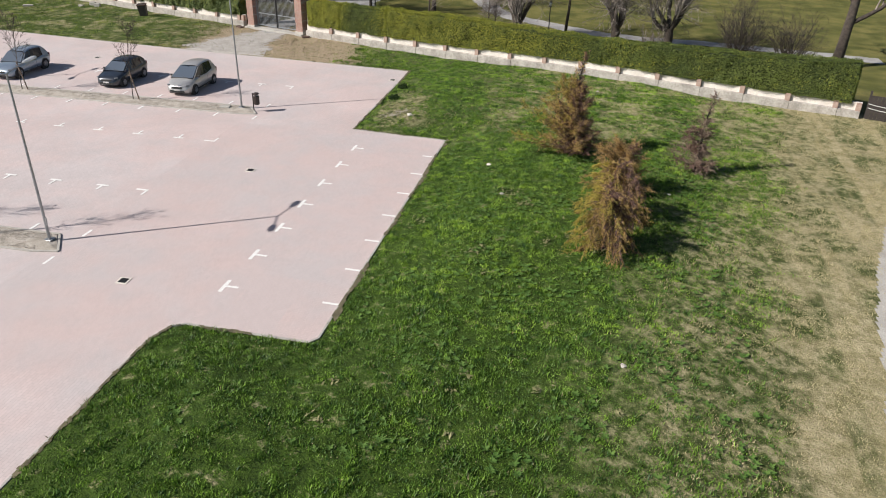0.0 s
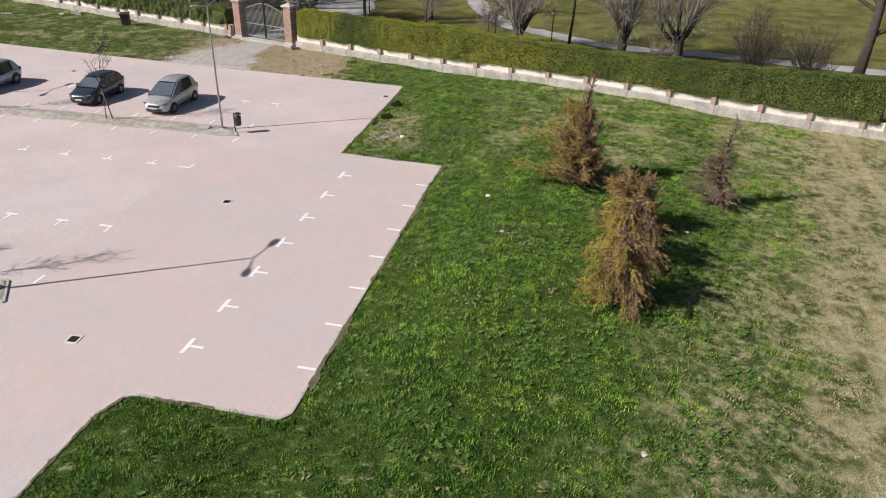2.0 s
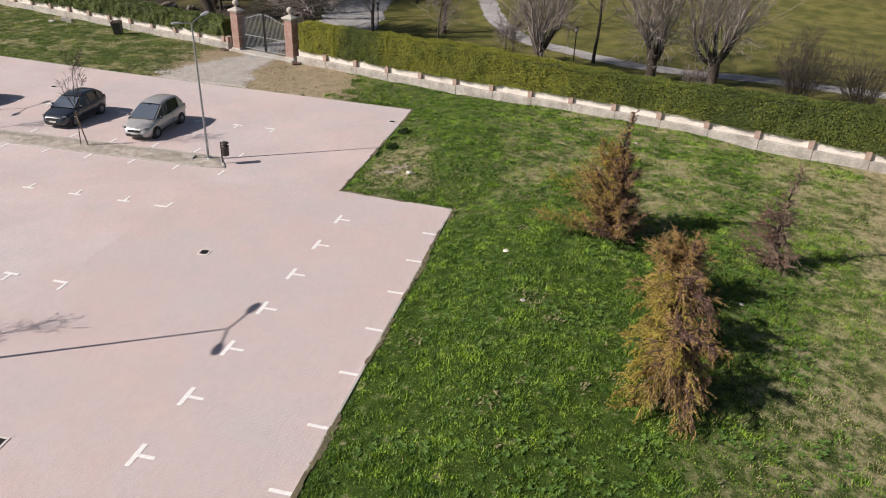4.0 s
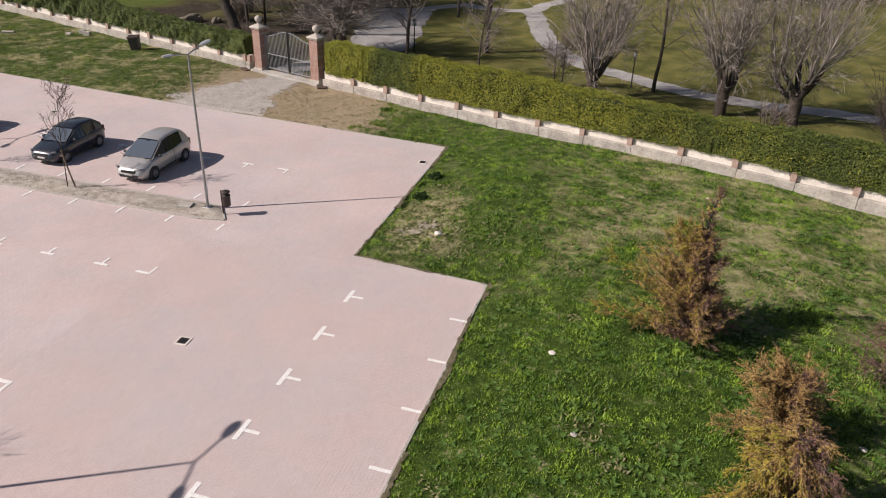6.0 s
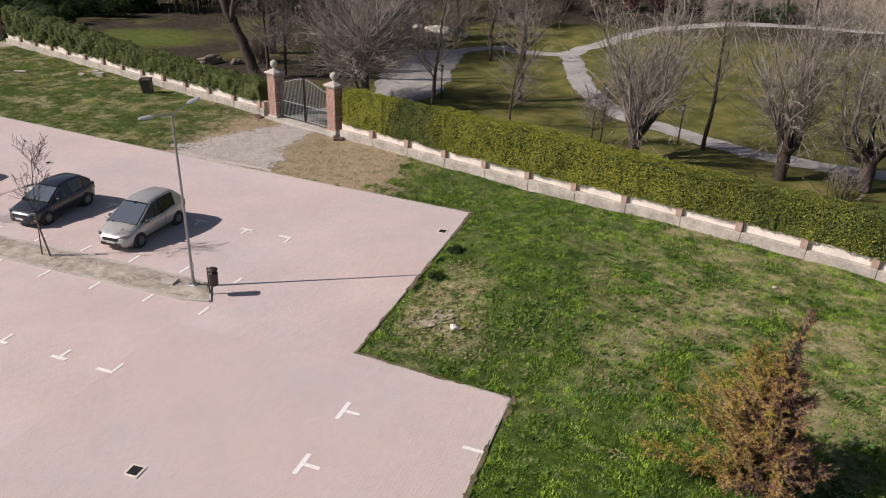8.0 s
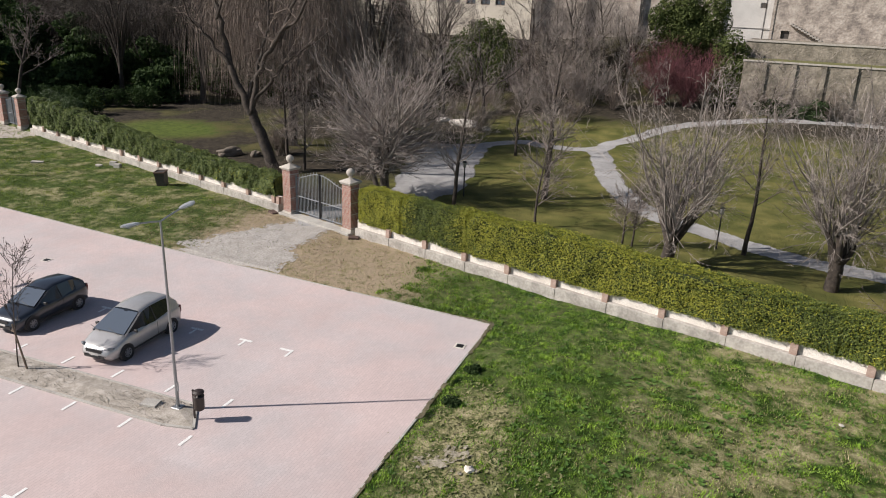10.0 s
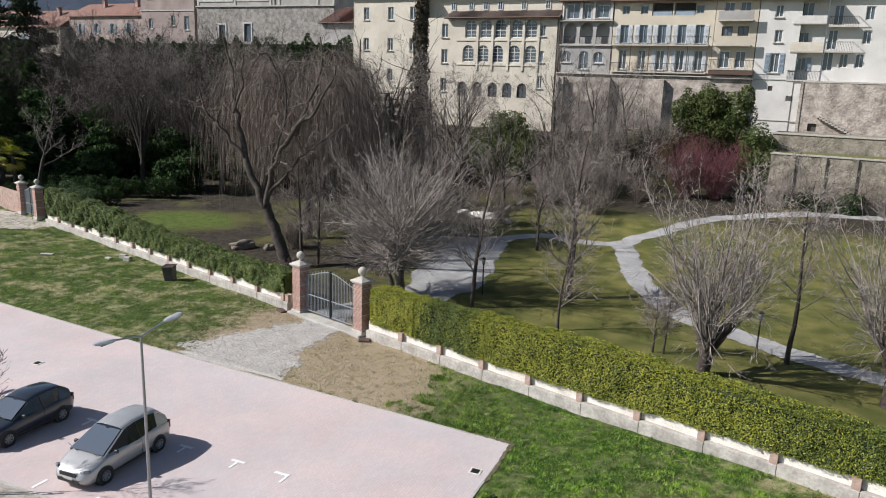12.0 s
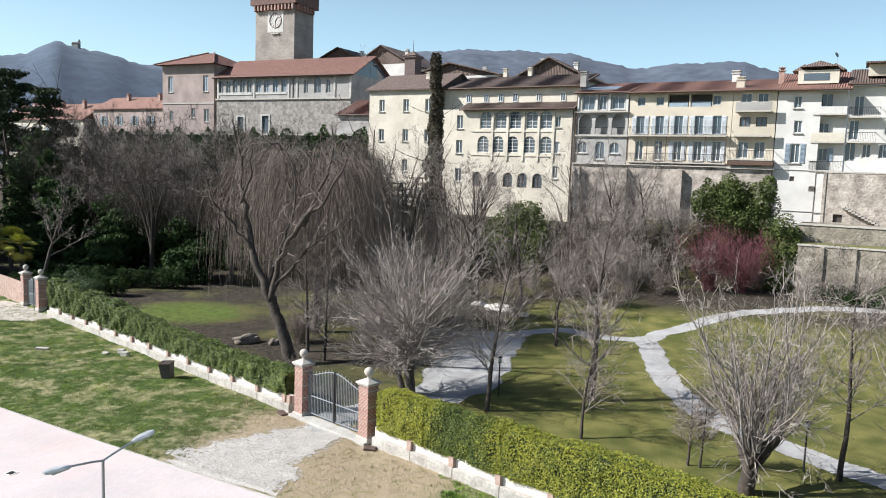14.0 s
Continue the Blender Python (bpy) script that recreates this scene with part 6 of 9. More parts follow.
def pollard(at, seed, trunk_h=2.2, whip=6.5, arms=6, label="pollarded tree with a knuckled head and long upright bare shoots"):
    """A thick short bole, a few stout crooked arms with knuckles, and many long whips that rise from them."""
    rs = np.random.RandomState(seed)
    out, boughs = [], []
    p, d = branch(out, rs, (0, 0, 0), (0.06 * rs.randn(), 0.06 * rs.randn(), 1), trunk_h * 0.72, 0.36, 0, [(6, 0.03, 0.0, 0, 0, 0, 0, 0, 0.9)])
    for k in range(arms):
        a = 6.28 * (k + 0.4 * rs.rand()) / arms
        lift = 0.8 + 1.4 * rs.rand()
        bough = []
        q, dq = branch(bough, rs, p - d * 0.35, np.array([math.cos(a), math.sin(a), lift]), 1.3 + 1.5 * rs.rand(), 0.19, 0, [(6, 0.15, 0.10, 0, 0, 0, 0, 0, 0.7)])
        bough.append((0, *q, *(q + dq * 0.16), 0.24, 0.10))
        boughs.append([r[1:] for r in bough])
        roots = [np.array(bough[i][4:7]) for i in (2, 4, 5, 5, 6)]
        for j in range(17):
            up = unit(np.array([math.cos(a) * 0.36, math.sin(a) * 0.36, 1.0]) + 0.28 * rs.randn(3))
            up[2] = abs(up[2])
            o = roots[rs.randint(5)]
            branch(out, rs, o + 0.06 * rs.randn(3), up, whip * (0.3 + 0.7 * rs.rand()), 0.018 + 0.05 * rs.rand() ** 3, 1,
                   [None, (9, 0.085, 0.07, 9, 0.65, 0.24, 0.42, 0.2, 0.22), (4, 0.16, 0.0, 4, 0.7, 0.5, 0.6, 0.15, 0.4), (3, 0.18, 0.0, 0, 0, 0, 0, 0, 0.5)])
        for j in range(5):
            branch(out, rs, q + 0.1 * rs.randn(3), np.array([math.cos(a), math.sin(a), 0.35]) + 0.6 * rs.randn(3), 3.4 * (0.5 + 0.5 * rs.rand()), 0.02, 1,
                   [None, (7, 0.14, -0.07, 9, 0.6, 0.32, 0.6, 0.15, 0.4), (4, 0.16, -0.08, 2, 0.6, 0.5, 0.6, 0.2, 0.5), (2, 0.16, 0.0, 0, 0, 0, 0, 0, 0.5)])
    return tree_thing("pollarded_tree", label, at, out, BARK_D, surface("pollard_shoot", (0.36, 0.315, 0.28), (0.15, 0.125, 0.11), 0.9, 1.2, 20, 0.0, random_amount=0.35), split=1, boughs=boughs)


def slender(at, seed, h=9.5, r=0.14, label="slender bare young tree with fine ascending twigs", kids=34, twig=None):
    rs = np.random.RandomState(seed)
    out = []
    branch(out, rs, (0, 0, 0), (0.02, 0.02, 1), h, r, 0, [(14, 0.035, 0.03, kids, 0.95, 0.30, 0.36, 0.2, 0.12), (5, 0.12, 0.10, 10, 0.7, 0.45, 0.5, 0.15, 0.3), (3, 0.16, 0.05, 4, 0.6, 0.5, 0.6, 0.2, 0.4), (2, 0.18, 0, 0, 0, 0, 0, 0, 0.5)])
    return tree_thing("bare_tree", label, at, out, BARK_D, twig or TWIG, split=1)


def broad(at, seed, h=15.0, r=0.3, label="tall bare tree with bold spreading limbs", twig=None, lean=(0, 0), stems=1, fine=7):
    rs = np.random.RandomState(seed)
    out = []
    for s in range(stems):
        d = np.array([lean[0] + 0.25 * (stems > 1) * rs.randn(), lean[1] + 0.25 * (stems > 1) * rs.randn(), 1])
        branch(out, rs, (0.2 * (stems > 1) * rs.randn(), 0.2 * (stems > 1) * rs.randn(), 0), d, h * (0.8 + 0.2 * rs.rand()), r, 0,
               [(12, 0.07, 0.05, 11, 0.85, 0.52, 0.55, 0.25, 0.15), (7, 0.12, 0.10, fine, 0.7, 0.48, 0.5, 0.2, 0.25), (5, 0.14, 0.06, fine, 0.6, 0.45, 0.5, 0.15, 0.3), (3, 0.16, 0.0, 4, 0.6, 0.5, 0.6, 0.2, 0.4), (2, 0.18, 0, 0, 0, 0, 0, 0, 0.5)])
    return tree_thing("bare_tree", label, at, out, BARK_D, twig or TWIG)


TWIG_L = surface("pale_twig", (0.37, 0.325, 0.295), (0.18, 0.15, 0.132), 0.9, 1.2, 20, 0.0, random_amount=0.25)


def lime(at, seed, h=9.8):
    """A dense round-headed tree of many upright and outward shoots from a short bole."""
    rs = np.random.RandomState(seed)
    out = []
    for s in range(5):
        branch(out, rs, (0.25 * rs.randn(), 0.25 * rs.randn(), 0), (0.12 * rs.randn(), 0.12 * rs.randn(), 1), 2.6, 0.2, 0, [(4, 0.05, 0.03, 0, 0, 0, 0, 0, 0.8)])
    for j in range(190):
        a, e = 6.28 * rs.rand(), math.acos(1 - 1.0 * rs.rand() ** 0.85)
        d = np.array([math.cos(a) * math.sin(e), math.sin(a) * math.sin(e), math.cos(e)])
        q = np.array([0.45 * rs.randn(), 0.45 * rs.randn(), 1.7 + 2.8 * rs.rand()])
        L = (h - 3.4) * (0.55 + 0.45 * rs.rand()) * (0.48 + 0.52 * max(d[2], 0))
        branch(out, rs, q, d, L, 0.025 + 0.075 * rs.rand() ** 2, 1, [None, (8, 0.09, 0.02, 12, 0.5, 0.3, 0.42, 0.2, 0.2), (4, 0.13, 0.05, 4, 0.6, 0.45, 0.6, 0.2, 0.4), (2, 0.16, 0.0, 0, 0, 0, 0, 0, 0.5)])
    return tree_thing("bare_tree", "round-headed bare tree with dense grey upright shoots", at, out, BARK, TWIG_L, split=1)


def weeping(at, seed, R=8.0, H=16.5, low=2.2, strands=1500, label="large weeping willow with long hanging bare twigs", twig=None):
    """Limbs that arch up and out from a short bole, hung with long thin strands at their outer ends."""
    rs = np.random.RandomState(seed)
    out, hooks = [], []
    fork = 0.28 * H
    p, d = branch(out, rs, (0, 0, 0), (0.05, 0.0, 1), fork, 0.036 * H * 0.7, 0, [(6, 0.03, 0, 0, 0, 0, 0, 0, 0.8)])
    for k in range(16):
        a = 2.4 * k + 0.4 * rs.randn()
        reach, top = R * (0.45 + 0.55 * rs.rand()), H * (0.80 + 0.2 * rs.rand())
        prev, n = p - d * rs.rand(), 12
        for i in range(1, n + 1):
            t = i / n
            a += 0.07 * rs.randn()
            rr = reach * t ** 1.1
            z = p[2] + (top - p[2]) * math.sin(1.5708 * min(1.0, t * 1.22)) * (1 - 0.22 * max(0.0, t - 0.7) / 0.3) - 0.6 * (rr / R) ** 2
            q = np.array([p[0] + rr * math.cos(a), p[1] + rr * math.sin(a), z])
            out.append((1, *prev, *q, 0.15 * (1 - 0.85 * (i - 1) / n), 0.15 * (1 - 0.85 * i / n)))
            if t > 0.35:
                hooks.append((q, 1.0))
                for j in range(2):
                    s = a + (1.2 if j else -1.2) + 0.4 * rs.randn()
                    c = q.copy()
                    dd = np.array([math.cos(s), math.sin(s), 0.35])
                    for m in range(4):
                        dd = unit(dd + np.array([0, 0, -0.12]) + 0.12 * rs.randn(3))
                        e = c + dd * R * 0.075 * (0.6 + 0.8 * rs.rand())
                        out.append((1, *c, *e, 0.026 - 0.004 * m, 0.022 - 0.004 * m))
                        hooks.append((e, 1.0 + 0.4 * m))
                        c = e
            prev = q
    w = np.array([h[1] for h in hooks])
    for j in rs.choice(len(hooks), strands, p=w / w.sum()):
        c = hooks[j][0] + 0.25 * rs.randn(3)
        bottom = low + 0.22 * H * rs.rand() ** 1.5 + 0.25 * H * (vnoise(c[0], c[1], 0.5, 3) ** 2)
        L = max(1.0, (c[2] - bottom) * (0.55 + 0.45 * rs.rand() ** 0.5))
        dd = unit(np.array([c[0], c[1], 0.0]) * 0.12 + 0.45 * rs.randn(3))
        for i in range(7):
            dd = unit(dd + np.array([0, 0, -0.9]) + 0.085 * rs.randn(3))
            e = c + dd * L / 7
            out.append((3, *c, *e, 0.0075 * (1 - 0.3 * i / 7), 0.0075 * (1 - 0.3 * (i + 1) / 7)))
            c = e
    return tree_thing("weeping_willow", label, at, out, BARK_D, twig or TWIG_W)


def great_tree(at, seed):
    """A thick leaning bole that parts low into a few bold crooked limbs, with a thin crown."""
    rs = np.random.RandomState(seed)
    out, boughs = [], []

    def limb(pts, r0, r1, depth, kids=9):
        P = np.array([(x, depth * i / (len(pts) - 1), z) for i, (x, z) in enumerate(pts)], float)
        P = np.array(smooth_line3(P, 5))
        P[1:-1] += (0.09 if kids else 0.03) * rs.randn(len(P) - 2, 3)
        n = len(P) - 1
        if kids:
            boughs.append([])
        for i in range(n):
            a, b = r0 + (r1 - r0) * i / n, r0 + (r1 - r0) * (i + 1) / n
            if kids:
                boughs[-1].append((*P[i], *P[i + 1], a, b))
            else:
                out.append((0, *P[i], *P[i + 1], a, b))
            if i > n * 0.3 and rs.rand() < kids / n:
                s = unit(rs.randn(3) + np.array([0, 0, 0.5]))
                branch(out, rs, P[i], s, 1.2 + 2.2 * rs.rand(), b * 0.4, 1, [None, (6, 0.16, 0.08, 6, 0.7, 0.5, 0.5, 0.2, 0.3), (4, 0.18, 0.02, 4, 0.7, 0.5, 0.6, 0.2, 0.4), (3, 0.2, -0.05, 0, 0, 0, 0, 0, 0.5)])
    limb([(0, 0), (-0.75, 1.9), (-1.4, 3.3), (-2.1, 4.7)], 0.46, 0.33, 0.2, 0)
    limb([(-2.0, 4.5), (-3.8, 8.2), (-4.7, 11.4), (-5.1, 13.8), (-6.1, 17.0)], 0.28, 0.045, 0.8, 26)
    limb([(-3.7, 8.0), (-5.2, 9.8), (-6.4, 11.2), (-6.7, 13.0)], 0.15, 0.035, -1.2, 15)
    limb([(-2.0, 4.5), (-0.8, 7.9), (0.9, 10.1), (3.0, 12.0), (4.4, 14.4)], 0.23, 0.04, -0.6, 26)
    limb([(0.7, 9.8), (1.5, 12.2), (2.1, 14.2), (1.8, 16.6)], 0.15, 0.04, 1.6, 15)
    limb([(-1.6, 5.4), (0.1, 7.2), (1.6, 8.8), (4.7, 10.8)], 0.15, 0.03, 0.5, 18)
    limb([(-2.2, 4.9), (-2.0, 8.0), (-1.6, 11.0), (-2.4, 14.0)], 0.17, 0.04, 3.0, 18)
    limb([(-4.6, 11.2), (-3.4, 13.0), (-2.8, 15.2)], 0.11, 0.03, -1.0, 12)
    return tree_thing("bare_tree", "thick leaning bare tree with bold crooked dark limbs", at, out, BARK_D, TWIG_W, split=1, boughs=boughs)


def smooth_line3(P, k):
    out = []
    p = [P[0], *P, P[-1]]
    for a, b, c, d in zip(p, p[1:], p[2:], p[3:]):
        out += [0.5 * (2 * b + (c - a) * t + (2 * a - 5 * b + 4 * c - d) * t * t + (3 * b - a - 3 * c + d) * t ** 3) for t in np.arange(k) / k]
    return out + [P[-1]]


def shrub(at, seed, h=3.0, stems=45, twig=None, label="bare many-stemmed shrub in the park", category="shrub", name="shrub", spread=0.5, group="park shrubs", r=0.022):
    rs = np.random.RandomState(seed)
    out = []
    for s in range(stems):
        d = np.array([spread * rs.randn(), spread * rs.randn(), 1.0])
        branch(out, rs, (0.25 * rs.randn(), 0.25 * rs.randn(), 0), d, h * (0.5 + 0.5 * rs.rand()), r, 1, [None, (6, 0.09, 0.08, 9, 0.5, 0.38, 0.55, 0.2, 0.3), (3, 0.14, 0.05, 3, 0.6, 0.5, 0.6, 0.2, 0.4), (2, 0.18, 0, 0, 0, 0, 0, 0, 0.5)])
    x, y = at
    z = float(land(np.array([x]), np.array([y]))[0])
    t = empty(name, Matrix.Translation((x, y, z - 0.05)), label, category, group)
    A = np.array(out)
    tubes("stem", A[A[:, 0] < 2][:, 1:], BARK_D if twig is None else twig, t)["kind"] = "stuff"
    tubes("crown", A[A[:, 0] >= 2][:, 1:], twig or TWIG, t)["kind"] = "stuff"
    return t


def leafy(name, label, at, balls, mat, cnt, size, seed, category="shrub", group="park shrubs", trunk=None, z=None):
    """Evergreen foliage: leaves thrown over the shells of many clumps, with gaps between; clumps are (x, y, z, rx, ry, rz)."""
    rs = np.random.RandomState(seed)
    x, y = at
    z = float(land(np.array([x]), np.array([y]))[0]) if z is None else z
    t = empty(name, Matrix.Translation((x, y, z - 0.05)), label, category, group)
    B = np.array(balls, float)
    sub = []
    for b in B:
        for k in range(14):
            d = unit(rs.randn(3))
            s = 0.28 + 0.25 * rs.rand()
            sub.append([*(b[:3] + d * b[3:6] * 0.75), *(b[3:6] * s)])
    S = np.concatenate([B * np.array([1, 1, 1, 0.8, 0.8, 0.8]), np.array(sub)])
    wgt = (S[:, 3] * S[:, 5]) ** 1.0
    idx = rs.choice(len(S), cnt, p=wgt / wgt.sum())
    d = rs.randn(cnt, 3)
    d /= np.linalg.norm(d, axis=1)[:, None]
    rad = 0.75 + 0.33 * rs.rand(cnt) ** 0.7
    pos = S[idx, :3] + d * S[idx, 3:6] * rad[:, None]
    pos[:, 2] = np.maximum(pos[:, 2], 0.03)
    v, f = leaves(cnt, (pos, d + np.array([0, 0, 0.3])), size, rs)
    fast_mesh("foliage", v, f, mat, t)["kind"] = "stuff"
    if trunk:
        out = []
        branch(out, rs, (0, 0, 0), (0.03, 0.02, 1), trunk[0], trunk[1], 0, [(8, 0.04, 0.03, 9, 0.9, 0.35, 0.5, 0.25, 0.3), (4, 0.15, 0.05, 3, 0.6, 0.5, 0.5, 0.3, 0.3), (3, 0.15, 0, 0, 0, 0, 0, 0, 0.4)])
        A = np.array(out)
        chains("trunk", A[A[:, 0] < 1][:, 1:], BARK_D, t)
        tubes("limb_network", A[A[:, 0] >= 1][:, 1:], BARK_D, t)["kind"] = "stuff"
    return t


# along the hedge, in the park
pollard((5.3, 61.6), 11, 2.3, 8.0, 7)
pollard((13.4, 61.6), 12, 2.4, 8.2, 6)
pollard((17.6, 61.4), 13, 2.6, 7.6, 6)
lime((-14.3, 66.6), 14, 12.2)
slender((-8.9, 66.3), 21, 9.6, 0.15)
slender((-4.0, 71.2), 22, 10.6, 0.24)
slender((-2.9, 64.6), 23, 7.0, 0.09)
slender((9.2, 65.3), 24, 9.5, 0.14)
slender((2.6, 63.7), 25, 3.8, 0.07)
slender((3.15, 63.7), 26, 3.6, 0.07)


def garden_lamp(x, y):
    """A low garden lamp: a thin post with a collar, a glass cylinder and a cap."""
    z = float(land(np.array([x]), np.array([y]))[0])
    g = empty("garden_lamp", pose(x, y, z), "slim dark garden lamp with a pale head on the lawn", "garden lamp", "garden lamps")
    part("post", add_tube(bmesh.new(), (0, 0, 0), (0, 0, 2.1), 0.05, 0.04, 10), IRON, g)
    part("collar", add_lathe(bmesh.new(), (0, 0, 2.06), [(0.05, 0), (0.11, 0.05), (0.11, 0.09)], 12), IRON, g)
    part("glass_head", add_lathe(bmesh.new(), (0, 0, 2.15), [(0.09, 0), (0.12, 0.12), (0.12, 0.26), (0.10, 0.3)], 12), LAMPM, g, smooth=True)
    part("cap", add_lathe(bmesh.new(), (0, 0, 2.44), [(0.15, 0), (0.15, 0.03), (0.05, 0.1), (0.01, 0.13)], 12), IRON, g)
    return g


garden_lamp(7.7, 65.6)
garden_lamp(-9.3, 69.3)
broad((29.6, 59.4), 28, 13.0, 0.42, "old leaning tree with a thick grey trunk", lean=(0.33, 0.1))
shrub((22.6, 58.6), 31, 4.6, 60, BARK_D, "dark many-stemmed bare shrub behind the hedge")
shrub((26.2, 57.6), 32, 4.2, 50, BARK_D, "dark many-stemmed bare shrub behind the hedge")
shrub((16.3, 59.6), 33, 2.2, 22)
shrub((-27.5, 74.0), 34, 2.4, 60, TWIG_W, "brown bare shrub on the grass")
shrub((-22.0, 66.0), 35, 1.8, 30, TWIG_W, "low brown bare shrub behind the gate")

# willow and tall trees behind the gate
great_tree((-24.2, 68.4), 141)
weeping((-28.6, 77.6), 41, 6.6, 16.4, 1.1, 4000)
weeping((-25.0, 85.0), 42, 5.0, 13.5, 3.0, 700)
# these two willows get bark-dark twigs in place of the bank's shade
weeping((-50.0, 92.0), 43, 6.5, 14.0, 4.0, 1300, "dense weeping tree with dark hanging twigs", BARK_D)
weeping((-61.0, 91.0), 44, 5.0, 12.0, 4.5, 1000, "dense weeping tree with dark hanging twigs", BARK_D)
slender((-25.5, 72.0), 45, 8.0, 0.15)
slender((-23.0, 70.5), 46, 7.0, 0.12)
broad((-31.0, 92.0), 47, 19.0, 0.32, fine=5)
broad((-22.0, 97.0), 48, 14.0, 0.22, fine=6)
broad((-17.0, 96.0), 49, 11.0, 0.2, fine=6)
broad((-62.5, 78.0), 50, 11.5, 0.24, "pale-barked spreading bare tree", lean=(-0.05, 0), fine=6, twig=TWIG)
for i, (x, y, h) in enumerate(((-31.5, 113, 10), (-17.0, 114.5, 11), (-13.5, 113, 10.5), (-9.5, 114, 11), (-6.0, 113, 9.5), (-15.5, 108, 7), (-10.0, 106, 7.5), (-26.5, 108, 9))):
    broad((x, y), 60 + i, h, 0.16, "bare pruned tree before the old town wall", fine=5)
# thicket and western shrubs carry the bank's shade in their dark twig colour
for i, (x, y, h) in enumerate(((-38, 104, 12), (-44, 112, 12), (-52, 106, 12), (-58, 114, 13), (-66, 108, 13), (-74, 114, 14), (-84, 112, 14), (-93, 118, 14), (-70, 99, 12), (-80, 100, 12), (-36, 112, 10), (-88, 104, 13))):
    broad((x, y), 80 + i, h, 0.2, "bare tree in the thicket on the bank", twig=BARK_D, fine=5)
for i, (x, y, h) in enumerate(((-34, 96, 4.5), (-41, 99, 5), (-28, 101, 4), (-20, 103, 3.6), (-12, 102, 3.2), (-5, 104, 3.2), (-46, 103, 5), (-54, 99, 5), (-63, 103, 5.5), (-8.5, 98, 3), (-16, 92, 3), (4, 110, 3), (10, 110, 2.6), (14, 111, 2.4))):
    shrub((x, y), 100 + i, h, 40, BARK_D if x < -37 else TWIG_W, "tangled bare shrub on the bank", spread=0.6)
broad((-9.8, 83.5), 55, 5.0, 0.14, "small spreading bare tree by the path", fine=6)
broad((-12.6, 93.0), 56, 6.0, 0.15, "small spreading bare tree by the rocks", fine=6)
shrub((-0.6, 107.6), 57, 6.4, 110, TWIG_R, "red-twigged dogwood shrub before the wall")
shrub((2.4, 107.8), 58, 6.2, 100, TWIG_R, "red-twigged dogwood shrub before the wall")

# evergreens
rs0 = np.random.RandomState(5)
leafy("ivy_bush", "mound of dark green ivy against the palace wall", (-22.7, 111.0), [(0, 0, 3.4, 3.9, 2.2, 3.8), (-2.6, 0, 2.2, 2.6, 2.0, 2.8), (2.6, 0, 2.6, 2.4, 2.0, 3.2), (0.6, 0.3, 6.6, 2.4, 1.6, 2.0)], LAUREL, 17000, 0.14, 6, trunk=(3.0, 0.15))
leafy("laurel", "dense dark evergreen laurel below the yellow house", (0.6, 116.0), [(-2.6, 0, 6.4, 1.7, 1.6, 2.6), (-0.2, 0, 7.0, 2.2, 1.7, 2.6), (2.6, 0, 6.6, 1.9, 1.6, 2.8), (0.2, 0, 4.2, 3.4, 1.8, 2.2)], LAUREL, 20000, 0.15, 7, trunk=(5.5, 0.2))
leafy("laurel", "tall dark evergreen shrub by the white house", (6.4, 110.5), [(-0.4, 0, 6.0, 1.6, 1.5, 2.6), (0.5, 0, 3.6, 2.0, 1.7, 2.8), (-0.8, 0, 2.2, 1.7, 1.6, 2.2), (1.0, 0, 1.8, 1.6, 1.5, 1.9)], LAUREL, 12000, 0.14, 8, trunk=(4.0, 0.16))
cyp = [(0.15 * math.sin(k), 0.1 * math.cos(k * 2), 2.0 + k * 1.95, 1.65 - 0.085 * k, 1.5 - 0.08 * k, 1.9) for k in range(12)]
leafy("cypress", "tall narrow brown-green cypress", (-35.4, 113.5), cyp, surface("cypress_foliage", (0.095, 0.078, 0.048), (0.042, 0.036, 0.022), 0.95, 2, 20, 0, random_amount=0.3), 26000, 0.17, 9, "tree", "evergreen trees", (18.0, 0.25))
for i, (x, y, h, w) in enumerate(((-88, 96, 14, 4.0), (-97, 103, 17, 4.5), (-78, 92, 11, 3.6), (-69, 93, 9, 3.4), (-55, 91, 7, 3.2), (-106, 96, 15, 4.5), (-104, 110, 18, 5.0), (-84, 107, 13, 4.2), (-72, 104, 11, 4.0), (-62, 106, 10, 4.0), (-52, 110, 9, 4.0), (-115, 104, 16, 5), (-44, 107, 7.5, 3.4), (-64, 88, 5, 2.8), (-75, 86, 5.5, 3.0))):
    b = []
    for k in range(9):
        f = k / 8
        rr = w * (0.45 + 0.75 * math.sin(math.pi * (0.12 + 0.8 * f)))
        b.append((0.9 * rs0.randn(), 0.9 * rs0.randn(), h * (0.12 + 0.8 * f), rr * 0.62, rr * 0.62, h * 0.11))
    leafy("evergreen_tree", "dark dense evergreen tree on the shaded bank", (x, y), b, IVY, 5200, 0.31, 120 + i, "tree", "evergreen trees", (h * 0.8, 0.22))


def pine(at, seed, h):
    """A tall pine: bare lower trunk and flat layered tufts."""
    rs = np.random.RandomState(seed)
    b = []
    for k in range(26):
        f = 0.38 + 0.62 * (k + rs.rand()) / 26
        a = rs.rand() * 6.28
        reach = (1.12 - f) * h * 0.36 * (0.4 + 0.6 * rs.rand())
        b.append((math.cos(a) * reach, math.sin(a) * reach, h * f, 1.5 + 0.9 * rs.rand(), 1.5 + 0.9 * rs.rand(), 0.55))
    return leafy("pine_tree", "tall dark pine with layered tufts of needles", at, b, PINE, 10000, 0.23, seed, "tree", "evergreen trees", (h, 0.35))


pine((-108, 107), 141, 27)
pine((-115, 110), 142, 26)
pine((-101, 108), 143, 24)
